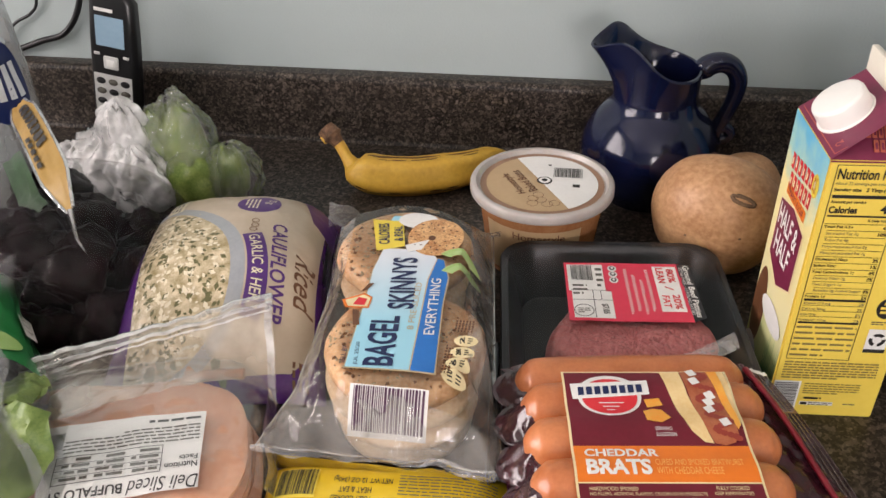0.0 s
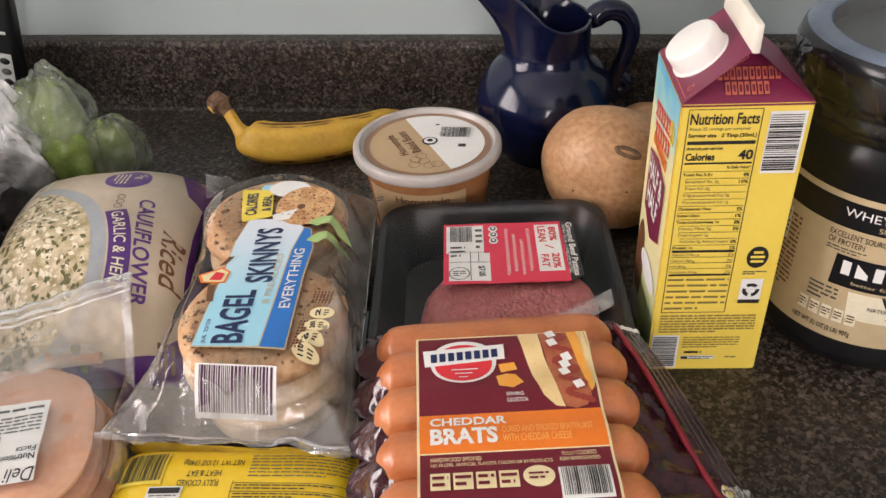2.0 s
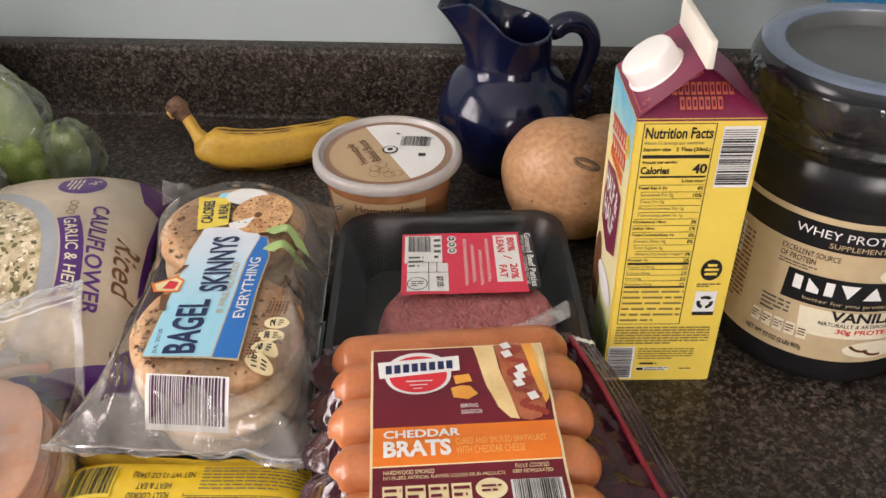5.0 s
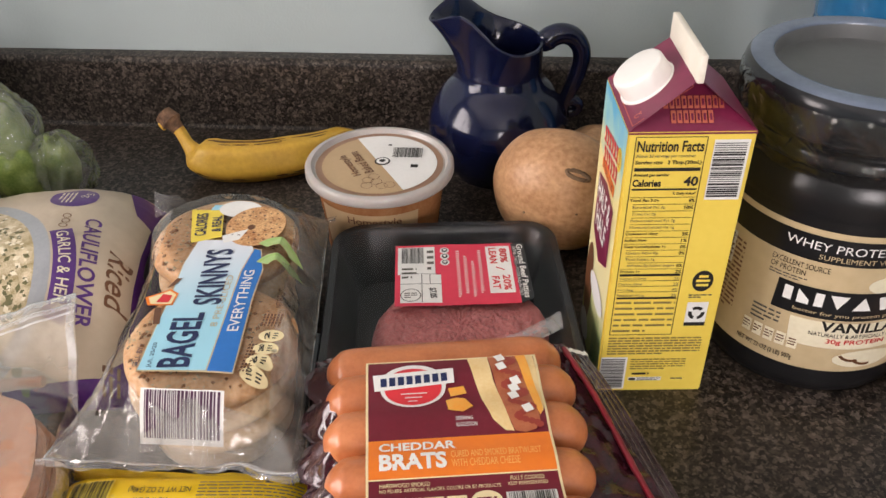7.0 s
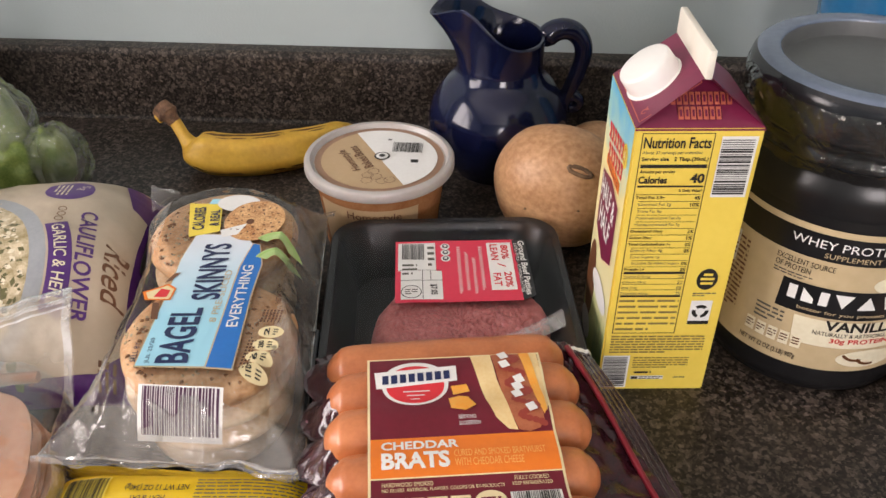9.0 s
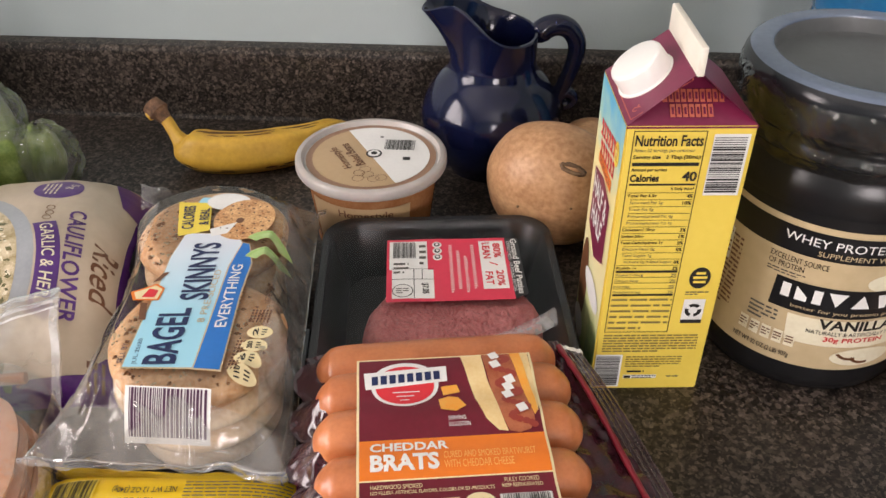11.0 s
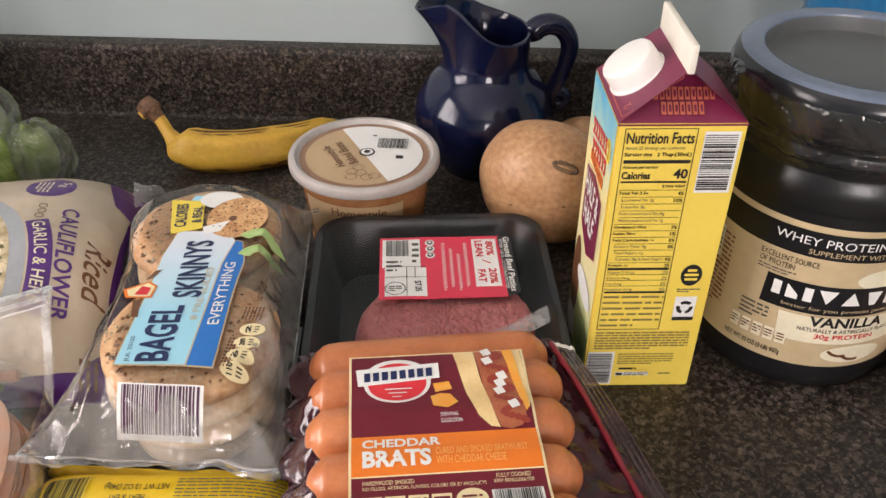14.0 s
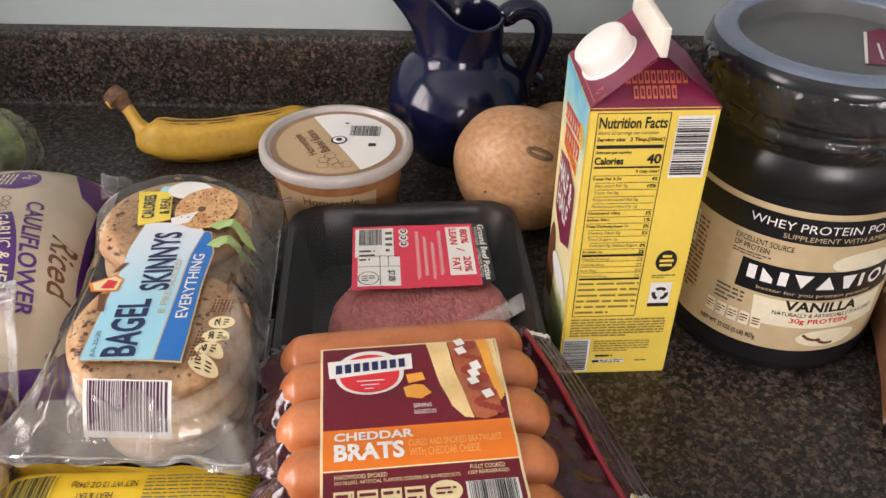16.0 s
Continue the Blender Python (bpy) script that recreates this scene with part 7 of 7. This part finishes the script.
# ---- the phone and its cable ----
SCREEN = paint("pale_blue_lcd", (0.30, 0.44, 0.55), (0.26, 0.40, 0.52), 20, 0.2)
SILVER = paint("silver_plastic", (0.66, 0.66, 0.64), (0.6, 0.6, 0.58), 60, 0.35)


def cordless_phone(m):
    it = thing("cordless_phone", m, "black and silver cordless phone standing on its charger", "phone")
    part("charger", rings([loop(0.034, 0.030, 0.012, 0.0), loop(0.034, 0.030, 0.012, 0.012), loop(0.029, 0.025, 0.010, 0.022), loop(0.024, 0.018, 0.008, 0.023)]), BLACK, it, "black charging cradle")
    part("handset", rings([[Vector((x, y * 0.9 + 0.004, z)) for x, y in rounded_rect(w, d, 0.008)] for w, d, z in ((0.020, 0.010, 0.016), (0.0245, 0.012, 0.022), (0.0255, 0.0125, 0.06), (0.0250, 0.012, 0.14), (0.0235, 0.011, 0.178), (0.018, 0.008, 0.186))]), BLACK, it, "glossy black handset")
    p = Print(it, lambda x, y, h: Vector((x, -0.0078 - h, y)), 0.05)
    p.rect(-0.0205, 0.024, 0.0205, 0.094, SILVER, 1, "keypad_plate")
    p.rect(-0.0155, 0.128, 0.0145, 0.163, SCREEN, 1, "screen")
    p.rect(-0.0155, 0.168, 0.004, 0.172, WHITE, 1, "brand_bar")
    p.finish()
    for r in range(4):
        for c in range(3):
            part("key", moved(blob((0, 0, 0.02), 0.0052, 0.0022, 0.0040, 1, 0.0, 16, 8), Matrix.Translation((-0.0130 + 0.013 * c, -0.0082, 0.085 - 0.0125 * r - 0.02))), GREY_INK if (r + c) % 2 else BLACK, it)
    part("menu_key", block(-0.0085, -0.0105, 0.1015, 0.0075, -0.0070, 0.1170, 0.002), SILVER, it, "silver square menu key")
    part("menu_key_centre", block(-0.0050, -0.0112, 0.1050, 0.0040, -0.0070, 0.1135, 0.001), WHITE, it)
    for x in (-0.0185, 0.0125):
        part("soft_key", block(x, -0.0092, 0.1165, x + 0.006, -0.0070, 0.1195, 0.0006), SILVER, it)
    return it


cordless_phone(pose(-0.468, 0.872, 0, 0, 10, 0) @ Matrix.Diagonal((1.05, 1, 0.96, 1)))


def cable(name, pts, r, label):
    it = thing(name, pose(*pts[0]), label, "cable")
    part("lead", tube([Vector(q) - Vector(pts[0]) for q in smooth_profile(pts, 8)], [r] * ((len(pts) - 1) * 8 + 1), 12), BLACK, it)


cable("power_cable", [(-0.62, 0.921, 0.0845), (-0.60, 0.922, 0.090), (-0.565, 0.923, 0.102), (-0.535, 0.924, 0.112), (-0.512, 0.925, 0.140), (-0.500, 0.926, 0.180), (-0.50, 0.926, 0.24), (-0.51, 0.927, 0.40)], 0.0036, "black power cable looping against the wall")
cable("thin_cable", [(-0.62, 0.924, 0.0832), (-0.598, 0.924, 0.118), (-0.572, 0.925, 0.133), (-0.560, 0.926, 0.150), (-0.558, 0.927, 0.20), (-0.56, 0.927, 0.36)], 0.0018, "thin black cable against the wall")

# ---- beyond the jar: a blue bottle, a pink packet, a brown bag ----
BLUE_PLASTIC = paint("clear_blue_plastic", (0.02, 0.14, 0.30), (0.015, 0.11, 0.25), 20, 0.12, coat=0.5)


def blue_bottle(m):
    it = thing("blue_bottle", m, "large shiny blue plastic bottle behind the jar", "bottle")
    part("body", lathe(smooth_profile([(0.0, 0.0), (0.052, 0.0), (0.057, 0.004), (0.058, 0.05), (0.055, 0.10), (0.058, 0.115), (0.058, 0.150), (0.055, 0.156), (0.058, 0.163), (0.058, 0.21), (0.045, 0.25), (0.022, 0.27), (0.020, 0.285)], 4), 64), BLUE_PLASTIC, it)
    part("cap", lathe([(0.0, 0.283), (0.023, 0.283), (0.023, 0.303), (0.021, 0.306), (0.0, 0.306)], 40), WHITE, it, "white bottle cap")
    return it


blue_bottle(pose(0.463, 0.842, 0))


def plain_packet(name, m, hx, hy, thick, mat, label, stripe):
    it = thing(name, m, label, "packet")
    top, geo = pillow(hx, hy, thick, thick * 0.25, 4, 51, 0.002, 40, 40)
    part("packet", geo, mat, it)
    p = Print(it, lambda x, y, h: Vector((x, y, top((x / hx + 1) / 2, (y / hy + 1) / 2).z + 0.0008 + h)), 0.006)
    p.lines(-hx * 0.8, -hy * 0.6, hx * 0.5, hy * 0.2, 5, stripe, 1, seed=181)
    p.lines(-hx * 0.92, -hy * 0.3, -hx * 0.6, hy * 0.5, 6, stripe, 1, seed=182)
    p.finish()
    return it


plain_packet("brown_packet", pose(0.502, 0.530, 0, 0, 0, -14), 0.086, 0.085, 0.060, BROWN_BAG := paint("brown_printed_bag", (0.22, 0.11, 0.06), (0.16, 0.075, 0.04), 30, 0.35, 0.2, 70), "brown printed food packet lying beside the jar", GOLD)
PINK = paint("pink_printed_film", (0.62, 0.10, 0.26), (0.40, 0.03, 0.12), 18, 0.3, 0.2, 50)
plain_packet("pink_packet", pose(0.548, 0.770, 0.085, 78, 0, -8), 0.062, 0.085, 0.030, PINK, "pink and maroon printed packet propped upright", WHITE)


def upright_packet(m):
    it = thing("dark_packet", m, "thin dark packet with cyan print wedged beside the tray", "packet")
    part("packet", block(-0.003, -0.060, 0.0, 0.003, 0.060, 0.046, 0.002), NAVY_FOIL, it, "glossy near-black film")
    p = Print(it, lambda x, y, h: Vector((-0.003 - h, -x, y)), 0.02)
    for i in range(5):
        p.rect(-0.048 + 0.012 * i, 0.028, -0.039 + 0.012 * i, 0.040, CYAN_PRINT, 1, "brand_bar")
    p.rect(0.020, 0.006, 0.056, 0.040, BLUE, 1, "blue_panel")
    p.lines(-0.048, 0.008, 0.010, 0.022, 4, CYAN_PRINT, 1, seed=191)
    p.finish()
    return it


NAVY_FOIL = paint("near_black_film", (0.012, 0.014, 0.020), (0.006, 0.007, 0.011), 40, 0.22, 0.2, 80)
CYAN_PRINT = paint("cyan_print", (0.18, 0.46, 0.56), (0.14, 0.40, 0.50), 30, 0.35)
upright_packet(pose(0.0060, 0.462, 0, 0, 0, 4))
